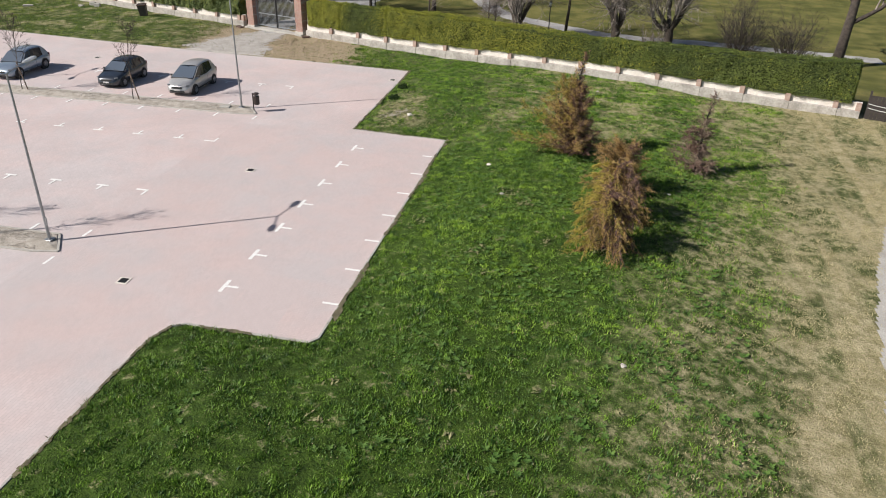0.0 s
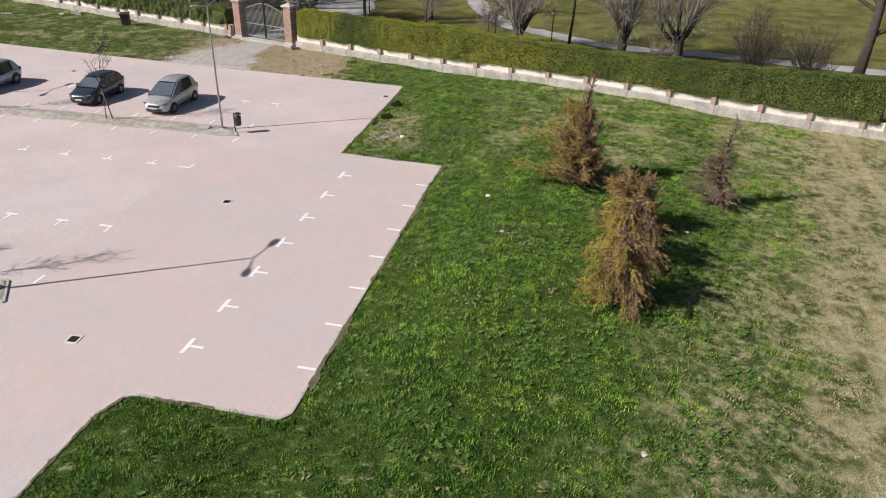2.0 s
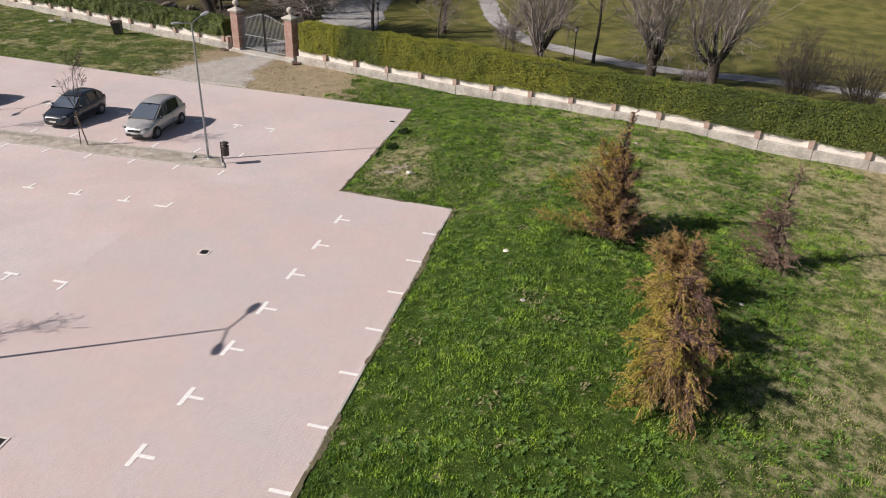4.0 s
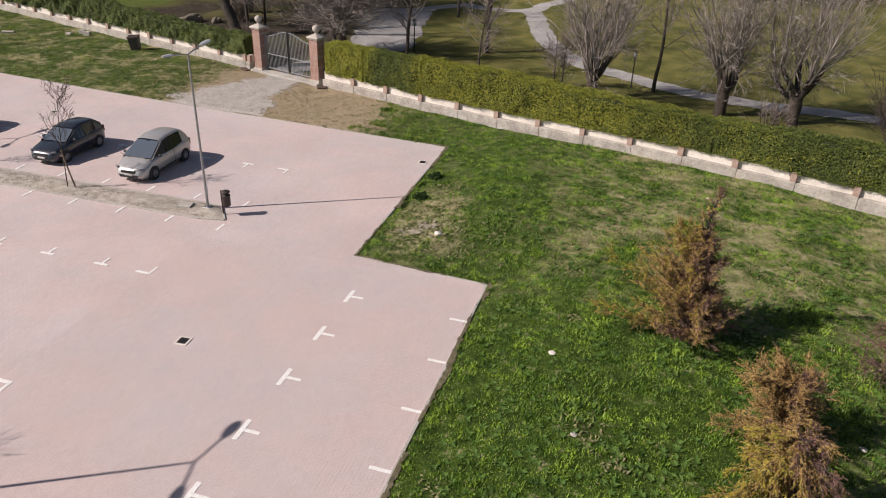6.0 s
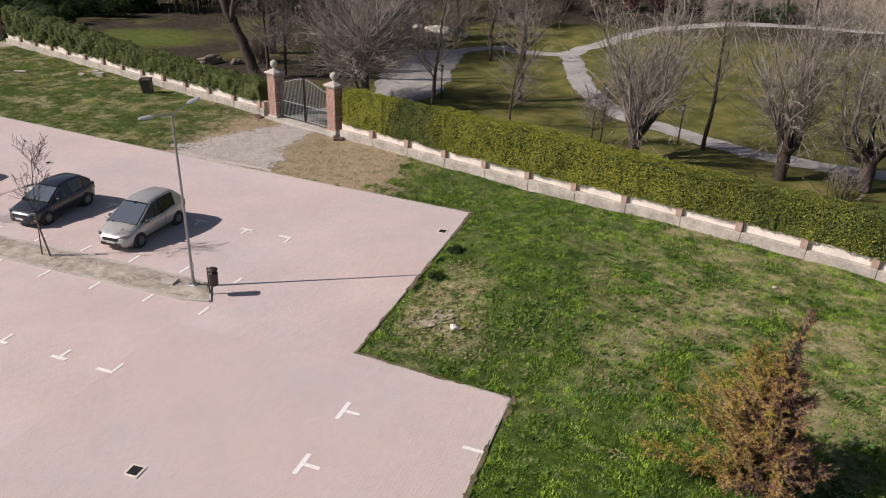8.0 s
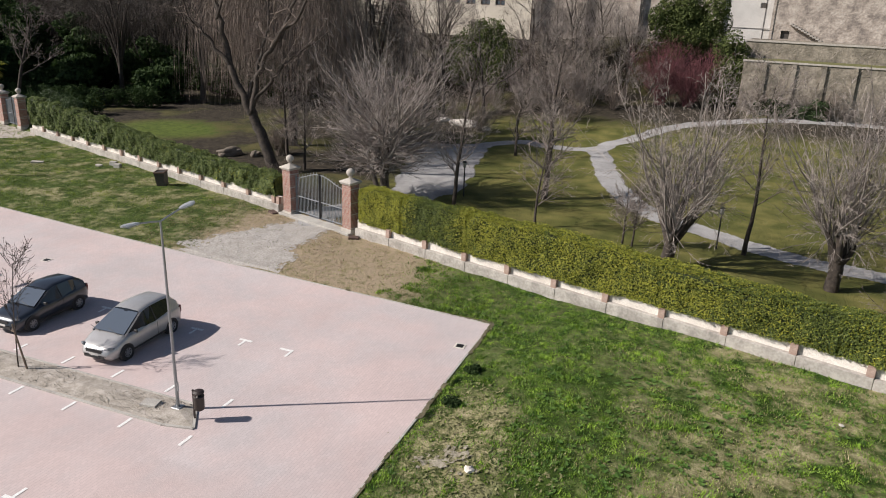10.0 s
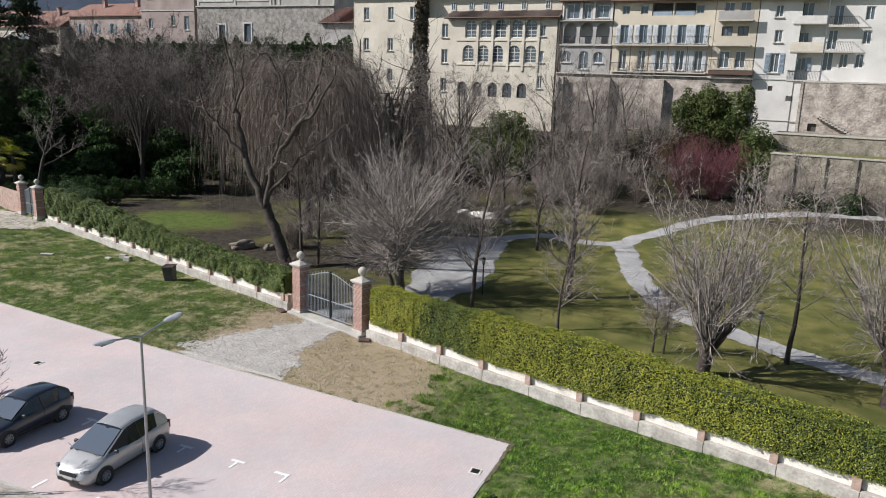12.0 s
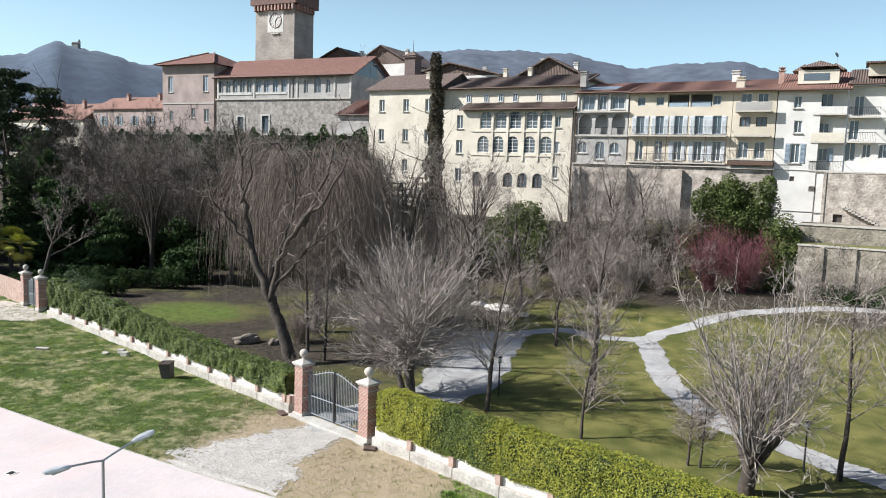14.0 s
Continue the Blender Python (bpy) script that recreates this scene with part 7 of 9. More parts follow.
pine((-124, 106), 144, 25)

# clipped garden hedges in the shade behind the west hedge
for at, n_, mt, lb, sd in (((-57.0, 84.6), 9, IVY, "long dark clipped hedge in the shaded garden", 180), ((-63.5, 82.0), 9, IVY, "long dark clipped hedge beyond the second gate", 181), ((-59.0, 78.2), 9, IVY, "long dark clipped hedge in the shaded garden", 180)):
    leafy("garden_hedge", lb, at, [(-4.4 + 1.1 * k, 0.55 * (k - 4) if sd == 180 else 0.0, 1.1, 0.9, 0.9, 1.15) for k in range(n_)], mt, 9000, 0.10, sd)

# undergrowth of the west bank; near-black leaf colour stands for its shade
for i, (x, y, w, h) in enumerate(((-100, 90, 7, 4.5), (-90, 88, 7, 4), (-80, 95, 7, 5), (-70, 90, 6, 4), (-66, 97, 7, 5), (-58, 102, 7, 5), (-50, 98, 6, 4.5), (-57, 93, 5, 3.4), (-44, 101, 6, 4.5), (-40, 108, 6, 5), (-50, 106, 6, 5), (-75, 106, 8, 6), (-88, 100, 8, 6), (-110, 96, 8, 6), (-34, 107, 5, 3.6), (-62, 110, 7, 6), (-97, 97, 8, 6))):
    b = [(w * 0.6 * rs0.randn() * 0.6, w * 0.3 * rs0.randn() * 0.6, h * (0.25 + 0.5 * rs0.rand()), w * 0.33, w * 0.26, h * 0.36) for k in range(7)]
    leafy("undergrowth", "dark ivy-choked evergreen undergrowth with bank shade put into its colour", (x, y), b, IVY, 3600, 0.24, 160 + i)
leafy("clipped_shrub", "clipped dark green column with a yellow-green top", (-55.5, 76.0), [(0, 0, 1.4, 0.75, 0.75, 1.4), (0, 0, 2.6, 0.7, 0.7, 0.5)], HEDGE_B, 5000, 0.06, 190)
leafy("golden_shrub", "small golden-yellow shrub in the shade", (-58.0, 84.0), [(0, 0, 0.6, 0.9, 0.8, 0.6)], HEDGE_G, 1500, 0.08, 191)
for i, (x, y) in enumerate(((-50.5, 72.4), (-48.6, 72.0), (-47.2, 71.3))):
    leafy("clipped_shrub", "round clipped grey-green shrub behind the hedge", (x, y), [(0, 0, 2.6, 0.9, 0.9, 0.9)], HEDGE_B, 3000, 0.06, 192 + i)


def palm(x, y, seed):
    """A fan palm: shaggy trunk and a head of folded fans, the lower ones yellowed."""
    rs = np.random.RandomState(seed)
    z = float(land(np.array([x]), np.array([y]))[0])
    t = empty("palm", Matrix.Translation((x, y, z)), "fan palm with green fans and yellowed lower fans", "palm")
    chains("trunk", [(0, 0, 0.6 * k, 0, 0, 0.6 * k + 0.6, 0.24 - 0.006 * k, 0.24 - 0.006 * (k + 1)) for k in range(7)], BARK_D, t)
    for nm, mt, n, lo, hi in (("green_fans", HEDGE_G, 26, -0.2, 1.3), ("yellow_fans", TIPS, 12, -1.2, -0.3)):
        V = []
        for k in range(n):
            a, e = rs.rand() * 6.28, lo + (hi - lo) * rs.rand()
            d = unit(np.array([math.cos(a) * math.cos(e), math.sin(a) * math.cos(e), math.sin(e)]))
            c = np.array([0, 0, 4.2]) + d * 0.9
            s1 = unit(np.cross(d, np.array([0.1, 0.2, 1.0])))
            for q in range(14):
                th = (q - 6.5) * 0.2
                r_ = d * math.cos(th) + s1 * math.sin(th)
                r2 = d * math.cos(th + 0.16) + s1 * math.sin(th + 0.16)
                V += [c, c + r_ * 0.5, c + (r_ + r2) * 0.5 * 0.95 + np.array([0, 0, -0.12]), c + r2 * 0.5]
        fast_mesh(nm, np.array(V), np.arange(len(V)).reshape(-1, 4), mt, t)["kind"] = "stuff"
    return t


palm(-67.8, 79.6, 230)
palm(-74.5, 83.0, 231)

# tall unseen cedars, added west of the view to cast shade over the bank
for i, (x, y, h) in enumerate(((-83, 74, 23), (-90, 78, 24), (-99, 85, 24), (-108, 93, 24))):
    b = []
    for k in range(16):
        f = k / 15
        a = 2.4 * k
        rr = 5.2 * (1 - 0.75 * f) * (0.5 + 0.3 * (k % 2))
        b.append((rr * math.cos(a), rr * math.sin(a), h * (0.1 + 0.86 * f), 3.4 * (1.1 - 0.7 * f), 3.4 * (1.1 - 0.7 * f), h * 0.075))
    leafy("cedar", "tall dark cedar added out of view to shade the bank", (x, y), b, PINE, 8000, 0.36, 240 + i, "tree", "evergreen trees", (h, 0.4))

# brush on the bank below the houses, from a few grown patterns
GREYTW = surface("grey_twig", (0.33, 0.285, 0.255), (0.19, 0.16, 0.14), 0.9, 1.2, 20, 0.0, random_amount=0.25)
# western brush: shade of the bank put into a dark twig colour
shade_brush = shrub((-60.0, 104.0), 259, 5.2, 40, BARK_D, "dense bare brush with the bank shade put into its colour", spread=0.5, group="brush on the bank", r=0.028)
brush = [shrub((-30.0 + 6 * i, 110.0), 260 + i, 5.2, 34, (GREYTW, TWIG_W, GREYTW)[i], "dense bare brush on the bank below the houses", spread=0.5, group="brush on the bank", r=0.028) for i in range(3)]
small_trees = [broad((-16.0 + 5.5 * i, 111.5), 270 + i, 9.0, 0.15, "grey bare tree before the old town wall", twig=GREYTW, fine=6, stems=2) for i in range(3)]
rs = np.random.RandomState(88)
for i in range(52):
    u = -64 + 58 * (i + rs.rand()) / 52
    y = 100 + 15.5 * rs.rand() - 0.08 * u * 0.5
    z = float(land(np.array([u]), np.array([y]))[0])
    c = copy_thing(shade_brush if u < -37 else brush[i % 3], pose(u, y, z - 0.1, 0, 0, 360 * rs.rand()))
    k = 0.65 + 0.6 * rs.rand()
    if -30 < u < -17:
        k *= 0.55
    c.scale = (k, k, k)
for i, (x, y, k) in enumerate(((-30.5, 115.0, 1.1), (-16.5, 113.5, 0.9), (-12.0, 115.5, 1.15), (-8.2, 112.0, 1.0), (-5.4, 115.0, 1.0), (-33.0, 111.0, 1.0), (-29.0, 106.5, 0.9), (-40.0, 110.0, 1.1), (-46.0, 115.0, 1.2), (-54.0, 113.0, 1.2), (-2.0, 106.0, 0.6), (9.0, 108.5, 0.6), (-68.0, 113.0, 1.3), (-33.0, 100.0, 0.8), (12.0, 112.0, 0.55))):
    z = float(land(np.array([x]), np.array([y]))[0])
    c = copy_thing(small_trees[i % 3], pose(x, y, z - 0.1, 0, 0, 77 * i))
    c.scale = (k, k, k)

# taller bare trees whose crowns stand before the cream houses
for i, (x, y, h, r) in enumerate(((-36.5, 106.0, 17.5, 0.3), (-31.0, 108.5, 14.5, 0.2), (-27.5, 110.5, 13.5, 0.2), (-40.5, 103.0, 13.0, 0.22), (-17.6, 113.0, 11.5, 0.17), (-12.4, 113.5, 12.0, 0.2), (-8.3, 113.5, 11.8, 0.2))):
    broad((x, y), 370 + i, h, r, "tall bare tree before the cream houses", fine=6, twig=GREYTW)

# tall thicket on the west bank, hiding the foot of the houses; its twigs are coloured dark for shade
dark_trees = [broad((-80.0 + 9 * i, 106.0), 330 + i, 13.5, 0.2, "dark bare thicket tree on the west bank", twig=BARK_D, fine=7, stems=3) for i in range(2)]
for i, (x, y, k) in enumerate(((-93, 104, 1.0), (-88, 109, 1.05), (-84, 103, 0.95), (-76, 108, 1.05), (-73, 103, 0.95), (-67, 107, 1.0), (-62, 102, 0.85), (-57, 108, 0.95), (-51, 104, 0.85), (-46, 109, 0.85), (-41, 105, 0.75), (-97, 110, 1.1), (-69, 96, 0.8), (-79, 97, 0.85), (-88, 96, 0.85))):
    z = float(land(np.array([x]), np.array([y]))[0])
    c = copy_thing(dark_trees[i % 2], pose(x, y, z - 0.1, 0, 0, 53 * i))
    c.scale = (k, k, 1.22 * k)

# dusky grey trees rising before the darkened retaining wall
dusky = [broad((-78.0 + 9 * i, 101.0), 390 + i, 14.5, 0.17, "grey-twigged bare tree before the dark retaining wall", twig=GREYTW, fine=7, stems=3) for i in range(2)]
for i, (x, y, k) in enumerate(((-84.0, 102.0, 1.0), (-73.5, 103.0, 1.05), (-64.0, 100.0, 0.98), (-59.5, 103.0, 1.05), (-52.0, 101.0, 0.95))):
    z = float(land(np.array([x]), np.array([y]))[0])
    c = copy_thing(dusky[i % 2], pose(x, y, z - 0.1, 0, 0, 40 + 67 * i))
    c.scale = (k, k, 1.12 * k)

# brush and low evergreens at the foot of the terrace
for i, (x, y, k) in enumerate(((8.6, 107.0, 0.75), (10.2, 107.1, 0.6), (11.8, 106.9, 0.72), (13.6, 106.9, 0.62), (15.6, 106.8, 0.72), (18.0, 106.7, 0.65), (20.5, 106.6, 0.7))):
    z = float(land(np.array([x]), np.array([y]))[0])
    c = copy_thing(brush[i % 3], pose(x, y, z - 0.1, 0, 0, 61 * i))
    c.scale = (k, k, k)
leafy("low_shrub", "low dark evergreen shrub before the terrace wall", (10.8, 106.9), [(0, 0, 0.9, 1.6, 0.9, 0.9), (1.6, 0, 0.7, 1.2, 0.9, 0.8)], IVY, 3500, 0.12, 350, trunk=(1.0, 0.08))
leafy("low_shrub", "low olive-green shrub before the terrace wall", (15.2, 106.7), [(0, 0, 1.0, 1.3, 0.9, 1.0), (-1.2, 0, 0.6, 1.0, 0.8, 0.7)], HEDGE_B, 3500, 0.12, 351, trunk=(1.0, 0.08))

# ---- street lamps, bins, saplings ----
def street_lamp(x, y, h=6.9):
    """A tapered steel post with two arms along the rows and a flat lantern on each."""
    s = empty("street_lamp", pose(x, y, 0.0), "tall galvanised double-arm street lamp standing in the gravel bed", "street lamp", "street lamps")
    bm = add_tube(bmesh.new(), (0, 0, 0), (0, 0, h), 0.062, 0.036, 12)
    part("post", bm, GALV, s)
    part("base_plate", boxes(((0, 0, 0.09), (0.34, 0.34, 0.05)), bevel=0.01), GALV, s)
    part("inspection_door", boxes(((0.066, 0, 0.9), (0.012, 0.08, 0.32))), LAMPM, s)
    for sg in (-1, 1):
        bm = bmesh.new()
        pts = [(0, 0, h - 0.02), (0, sg * 0.35, h + 0.06), (0, sg * 0.75, h + 0.13), (0, sg * 1.0, h + 0.17)]
        for a, b in zip(pts, pts[1:]):
            add_tube(bm, a, b, 0.028, 0.028, 8)
        arm = part("arm", bm, GALV, s)
        bm = bmesh.new()
        prof = [(0.0, 0.05), (0.12, 0.11), (0.35, 0.15), (0.58, 0.13), (0.70, 0.05)]
        rows = []
        for u, w in prof:
            t = 0.05 if 0.1 < u < 0.6 else 0.03
            c = (0, sg * (0.92 + u), h + 0.17 + 0.10 * u)
            rows.append([bm.verts.new((c[0] + dx * w, c[1], c[2] + dz * t)) for dx, dz in ((-1, -0.6), (1, -0.6), (1, 0.3), (0.5, 1), (-0.5, 1), (-1, 0.3))])
        for a, b in zip(rows, rows[1:]):
            for i in range(6):
                bm.faces.new((a[i], a[(i + 1) % 6], b[(i + 1) % 6], b[i]))
        bm.faces.new(rows[0])
        bm.faces.new(rows[-1][::-1])
        head = part("lantern", bm, LAMPM, s)
        part("lens", boxes(((0, sg * 1.28, h + 0.165), (0.2, 0.34, 0.015))), GLASS, head)
    return s


street_lamp(-8.5, 21.5)
street_lamp(-8.9, 39.73)
street_lamp(-31.4, 39.5)
street_lamp(-31.4, 21.4)


def litter_bin(x, y):
    b = empty("litter_bin", pose(x, y, 0.0), "dark brown litter bin with a hood hung on a post", "litter bin", "bins")
    brown = surface("bin_paint", (0.045, 0.032, 0.028), (0.03, 0.02, 0.018), 0.5, 6, 40, 0.1)
    part("post", add_tube(bmesh.new(), (-0.2, 0, 0), (-0.2, 0, 1.15), 0.035, 0.035, 10), brown, b)
    part("tub", add_lathe(bmesh.new(), (0.03, 0, 0.45), [(0.15, 0), (0.175, 0.05), (0.185, 0.5), (0.195, 0.52)], 16), brown, b, smooth=True)
    part("hood", add_lathe(bmesh.new(), (0.03, 0, 1.1), [(0.20, 0), (0.20, 0.03), (0.12, 0.08), (0.02, 0.1)], 16), brown, b)
    part("bracket", boxes(((-0.12, 0, 1.05), (0.18, 0.05, 0.04)), ((-0.12, 0, 0.6), (0.14, 0.05, 0.04)), ((0.03, 0.16, 1.03), (0.03, 0.02, 0.18)), ((0.03, -0.16, 1.03), (0.03, 0.02, 0.18))), brown, b)
    return b


litter_bin(-7.75, 39.45)
# a dark tub by the wall, and two blocks further on
zb = float(land(np.array([-30.0]), np.array([62.75]))[0])
tub = empty("waste_bin", pose(-30.0, 62.75, zb, 3, -4, 20), "old dark brown waste bin leaning near the wall", "waste bin", "bins")
bm = bmesh.new()
got = bmesh.ops.create_cone(bm, cap_ends=True, segments=4, radius1=0.42, radius2=0.52, depth=1.05, matrix=pose(0, 0, 0.5, 0, 0, 45))
part("body", bm, surface("bin_plastic", (0.05, 0.042, 0.038), (0.03, 0.026, 0.024), 0.6, 5, 40, 0.1), tub)
part("rim", boxes(((0, 0.36, 1.03), (0.80, 0.06, 0.08)), ((0, -0.36, 1.03), (0.80, 0.06, 0.08)), ((0.37, 0, 1.03), (0.06, 0.66, 0.08)), ((-0.37, 0, 1.03), (0.06, 0.66, 0.08))), WOOD_D, tub)
for x, y in ((-36.6, 65.2), (-37.4, 65.6)):
    z = float(land(np.array([x]), np.array([y]))[0])
    bl = part("block", boxes(((0, 0, 0.14), (0.55, 0.35, 0.34)), bevel=0.03), CONCRETE, None)
    bl.matrix_world = pose(x, y, z, 0, 0, 12)
    tagged(bl, "rough concrete block on the grass by the wall", "block", "blocks")
DARK_SLAB = surface("rusty_slab", (0.11, 0.065, 0.05), (0.06, 0.04, 0.032), 0.8, 5, 40, 0.3)
for i, (x, y, sx, sy, rz) in enumerate(((-43.0, 63.4, 0.9, 0.35, 30), (-19.25, 60.72, 0.7, 0.4, -30), (-12.15, 58.52, 0.6, 0.4, 20), (-38.2, 64.9, 0.5, 0.3, 0))):
    z = float(land(np.array([x]), np.array([y]))[0])
    bl = part("stone_slab", boxes(((0, 0, 0.05), (sx, sy, 0.16)), bevel=0.02), DARK_SLAB if i in (1, 2) else STONE, None)
    bl.matrix_world = pose(x, y, z, 2, 3, rz)
    tagged(bl, "dark rust-brown slab at the foot of the gate pillar" if i in (1, 2) else "flat grey stone slab lying in the grass", "stone slab", "stone slabs")
manhole = part("access_cover", boxes(((0, 0, 0.05), (0.62, 0.45, 0.1)), bevel=0.01), CONCRETE, None)
manhole.matrix_world = pose(-9.9, 39.5, 0.06, 0, 0, 8)
tagged(manhole, "pale concrete access cover in the gravel bed", "access cover")


def sapling(x, y, seed, stakes=2, h=4.2):
    rs = np.random.RandomState(seed)
    out = []
    branch(out, rs, (0, 0, 0), (0.03, 0.0, 1), h, 0.035, 0, [(8, 0.03, 0.02, 22, 0.62, 0.36, 0.4, 0.40, 0.25), (5, 0.10, 0.12, 6, 0.6, 0.42, 0.6, 0.2, 0.4), (3, 0.15, 0.05, 2, 0.6, 0.5, 0.7, 0.2, 0.5), (2, 0.15, 0, 0, 0, 0, 0, 0, 0.5)])
    z = max(0.0, float(land(np.array([x]), np.array([y]))[0]))
    t = empty("sapling", Matrix.Translation((x, y, z)), "young bare sapling tied to a slanting timber stake", "sapling", "saplings")
    A = np.array(out)
    tubes("stem", A[A[:, 0] < 1][:, 1:], BARK_D, t)
    tubes("crown", A[A[:, 0] >= 1][:, 1:] * np.array([1, 1, 1, 1, 1, 1, 1.0, 1.0]), BARK_D, t)["kind"] = "stuff"
    wood = surface("stake_wood", (0.24, 0.18, 0.13), (0.15, 0.11, 0.08), 0.9, 4, 40, 0.3)
    for k in range(min(stakes, 1)):
        part("stake", add_tube(bmesh.new(), (0.42, 0.05, -0.05), (0.06, 0.0, 1.9), 0.04, 0.032, 8), wood, t)
        part("tie", boxes(((0.05, 0, 1.62), (0.18, 0.05, 0.05))), wood, t)
    return t


for i, x in enumerate((-16.2, -24.3, -40.0)):
    sapling(x, 39.42, 200 + i)
for i, x in enumerate((-11.6, -16.3, -24.3)):
    sapling(x, 21.3, 210 + i)
sapling(-42.7, 59.0, 220, 1, 3.0)


# ---- cars ----
RUBBER = surface("rubber", (0.025, 0.025, 0.027), (0.018, 0.018, 0.02), 0.85, 8, 60, 0.1)
RIM = surface("alloy", (0.42, 0.43, 0.45), (0.30, 0.31, 0.33), 0.35, 8, 50, 0.0, metal=0.8)
CARGLASS = glass_dark("car_glass", (0.014, 0.019, 0.025), 0.03)
# paler than the side windows: reflected sky is painted into the tint
WINDSCREEN = glass_dark("windscreen_sky_tint", (0.085, 0.105, 0.135), 0.05)
TRIM = surface("black_trim", (0.03, 0.03, 0.03), (0.02, 0.02, 0.02), 0.6, 6, 40, 0.0)
LENS = glass_dark("headlight_glass", (0.16, 0.17, 0.18), 0.35)
TAIL = glass_dark("tail_light_glass", (0.10, 0.012, 0.012), 0.3)


def car(at, rz, paint, L, W, H, label, hood=0.30, belt=0.92, rear=0.95, suv=False, rake=0.17):
    """A parked car, nose towards -y: body shell, glazed cabin, roof, pillars, wheels, lights, mirrors and bars for plates."""
    c = empty("car", pose(at[0], at[1], 0.0, 0, 0, rz), label, "car", "parked cars")
    g = 0.20 if suv else 0.16
    ys = np.linspace(0, 1, 25)
    hw = W / 2 * np.interp(ys, [0, 0.03, 0.10, 0.25, 0.75, 0.93, 0.98, 1.0], [0.62, 0.80, 0.94, 1.0, 1.0, 0.95, 0.86, 0.74])
    top = np.interp(ys, [0, 0.03, 0.08, hood, hood + 0.05, 0.92, 0.98, 1.0], [0.52, 0.66, 0.74, belt - 0.04, belt, belt + 0.06, belt + 0.0, 0.72])
    low = np.interp(ys, [0, 0.04, 0.12, 0.88, 0.97, 1.0], [g + 0.16, g + 0.03, g, g, g + 0.06, g + 0.2])
    bm = bmesh.new()
    rings = []
    for t, w, zt, zl in zip(ys, hw, top, low):
        y = (t - 0.5) * L
        m = (zl + zt) / 2
        prof = [(0, zl), (w * 0.86, zl), (w * 0.97, zl + 0.10), (w, m - 0.02), (w * 0.985, zt - 0.13), (w * 0.91, zt - 0.02), (w * 0.72, zt + 0.015), (w * 0.35, zt + 0.035), (0, zt + 0.04)]
        rings.append([bm.verts.new((x, y, z)) for x, z in prof] + [bm.verts.new((-x, y, z)) for x, z in prof[-2:0:-1]])
    n = len(rings[0])
    for a, b in zip(rings, rings[1:]):
        for i in range(n):
            bm.faces.new((a[i], a[(i + 1) % n], b[(i + 1) % n], b[i]))
    bm.faces.new(rings[0])
    bm.faces.new(rings[-1][::-1])
    part("body", bm, paint, c, smooth=True)
    # cabin
    cy = np.array([hood, hood + rake, hood + rake + 0.05, 0.58, 0.75, 0.86, rear, rear + 0.015])
    cz = np.array([belt - 0.02, H - 0.10, H - 0.05, H, H - 0.02, H - 0.08, belt + 0.28, belt + 0.02])
    wr = W / 2 * np.array([0.86, 0.70, 0.69, 0.70, 0.69, 0.66, 0.72, 0.80])
    wb = W / 2 * np.array([0.90, 0.94, 0.94, 0.95, 0.94, 0.92, 0.88, 0.84])
    bm = bmesh.new()
    rows = []
    for t, z, r, b in zip(cy, cz, wr, wb):
        y = (t - 0.5) * L
        rows.append([bm.verts.new(q) for q in ((b, y, belt - 0.05), (r, y, z - 0.06), (r * 0.7, y, z - 0.012), (0, y, z), (-r * 0.7, y, z - 0.012), (-r, y, z - 0.06), (-b, y, belt - 0.05))])
    for a, b in zip(rows, rows[1:]):
        for i in range(6):
            bm.faces.new((a[i], a[i + 1], b[i + 1], b[i]))
    bm.faces.new(rows[0])
    bm.faces.new(rows[-1][::-1])
    part("window_glass", bm, CARGLASS, c, smooth=False)
    # the windscreen in its black surround
    bm = bmesh.new()
    q = [(0.93 * wb[0], cy[0] + 0.006, belt + 0.01), (0.95 * wr[1], cy[1] - 0.006, cz[1] - 0.035)]
    nose = [bm.verts.new((sx * q[k][0], (q[k][1] - 0.5) * L - 0.03, q[k][2] + 0.03 * (k == 0))) for k, sx in ((0, -1), (0, 1), (1, 1), (1, -1))]
    bm.faces.new(nose)
    got = bmesh.ops.extrude_face_region(bm, geom=bm.faces[:])
    bmesh.ops.translate(bm, verts=[e for e in got["geom"] if isinstance(e, bmesh.types.BMVert)], vec=(0, 0.012, -0.012))
    part("windscreen", bm, WINDSCREEN, c)
    # roof skin and pillars
    bm = bmesh.new()
    rows = []
    for t, z, r in list(zip(cy, cz, wr))[1:6]:
        y = (t - 0.5) * L
        rows.append([bm.verts.new((sx * r * f, y, z + dz)) for sx, f, dz in ((1, 1.03, -0.075), (1, 1.01, -0.04), (1, 0.7, 0.006), (1, 0.0, 0.02), (-1, 0.7, 0.006), (-1, 1.01, -0.04), (-1, 1.03, -0.075))])
    for a, b in zip(rows, rows[1:]):
        for i in range(6):
            bm.faces.new((a[i], a[i + 1], b[i + 1], b[i]))
    part("roof", bm, paint, c, smooth=True)
    P = lambda k, s, lowp: (s * (wb[k] if lowp else wr[k] * 1.01), (cy[k] - 0.5) * L, (belt - 0.03) if lowp else cz[k] - 0.07)
    for s in (-1, 1):
        bm = bmesh.new()
        add_tube(bm, P(0, s, True), P(1, s, False), 0.035, 0.03, 6)
        part("front_pillar", bm, paint, c)
        mid = ((wb[3]) * s * 0.985, (0.60 - 0.5) * L, belt - 0.03)
        part("centre_pillar", add_tube(bmesh.new(), mid, (wr[3] * s * 1.0, (0.59 - 0.5) * L, H - 0.08), 0.035, 0.03, 6), TRIM, c)
        bm = bmesh.new()
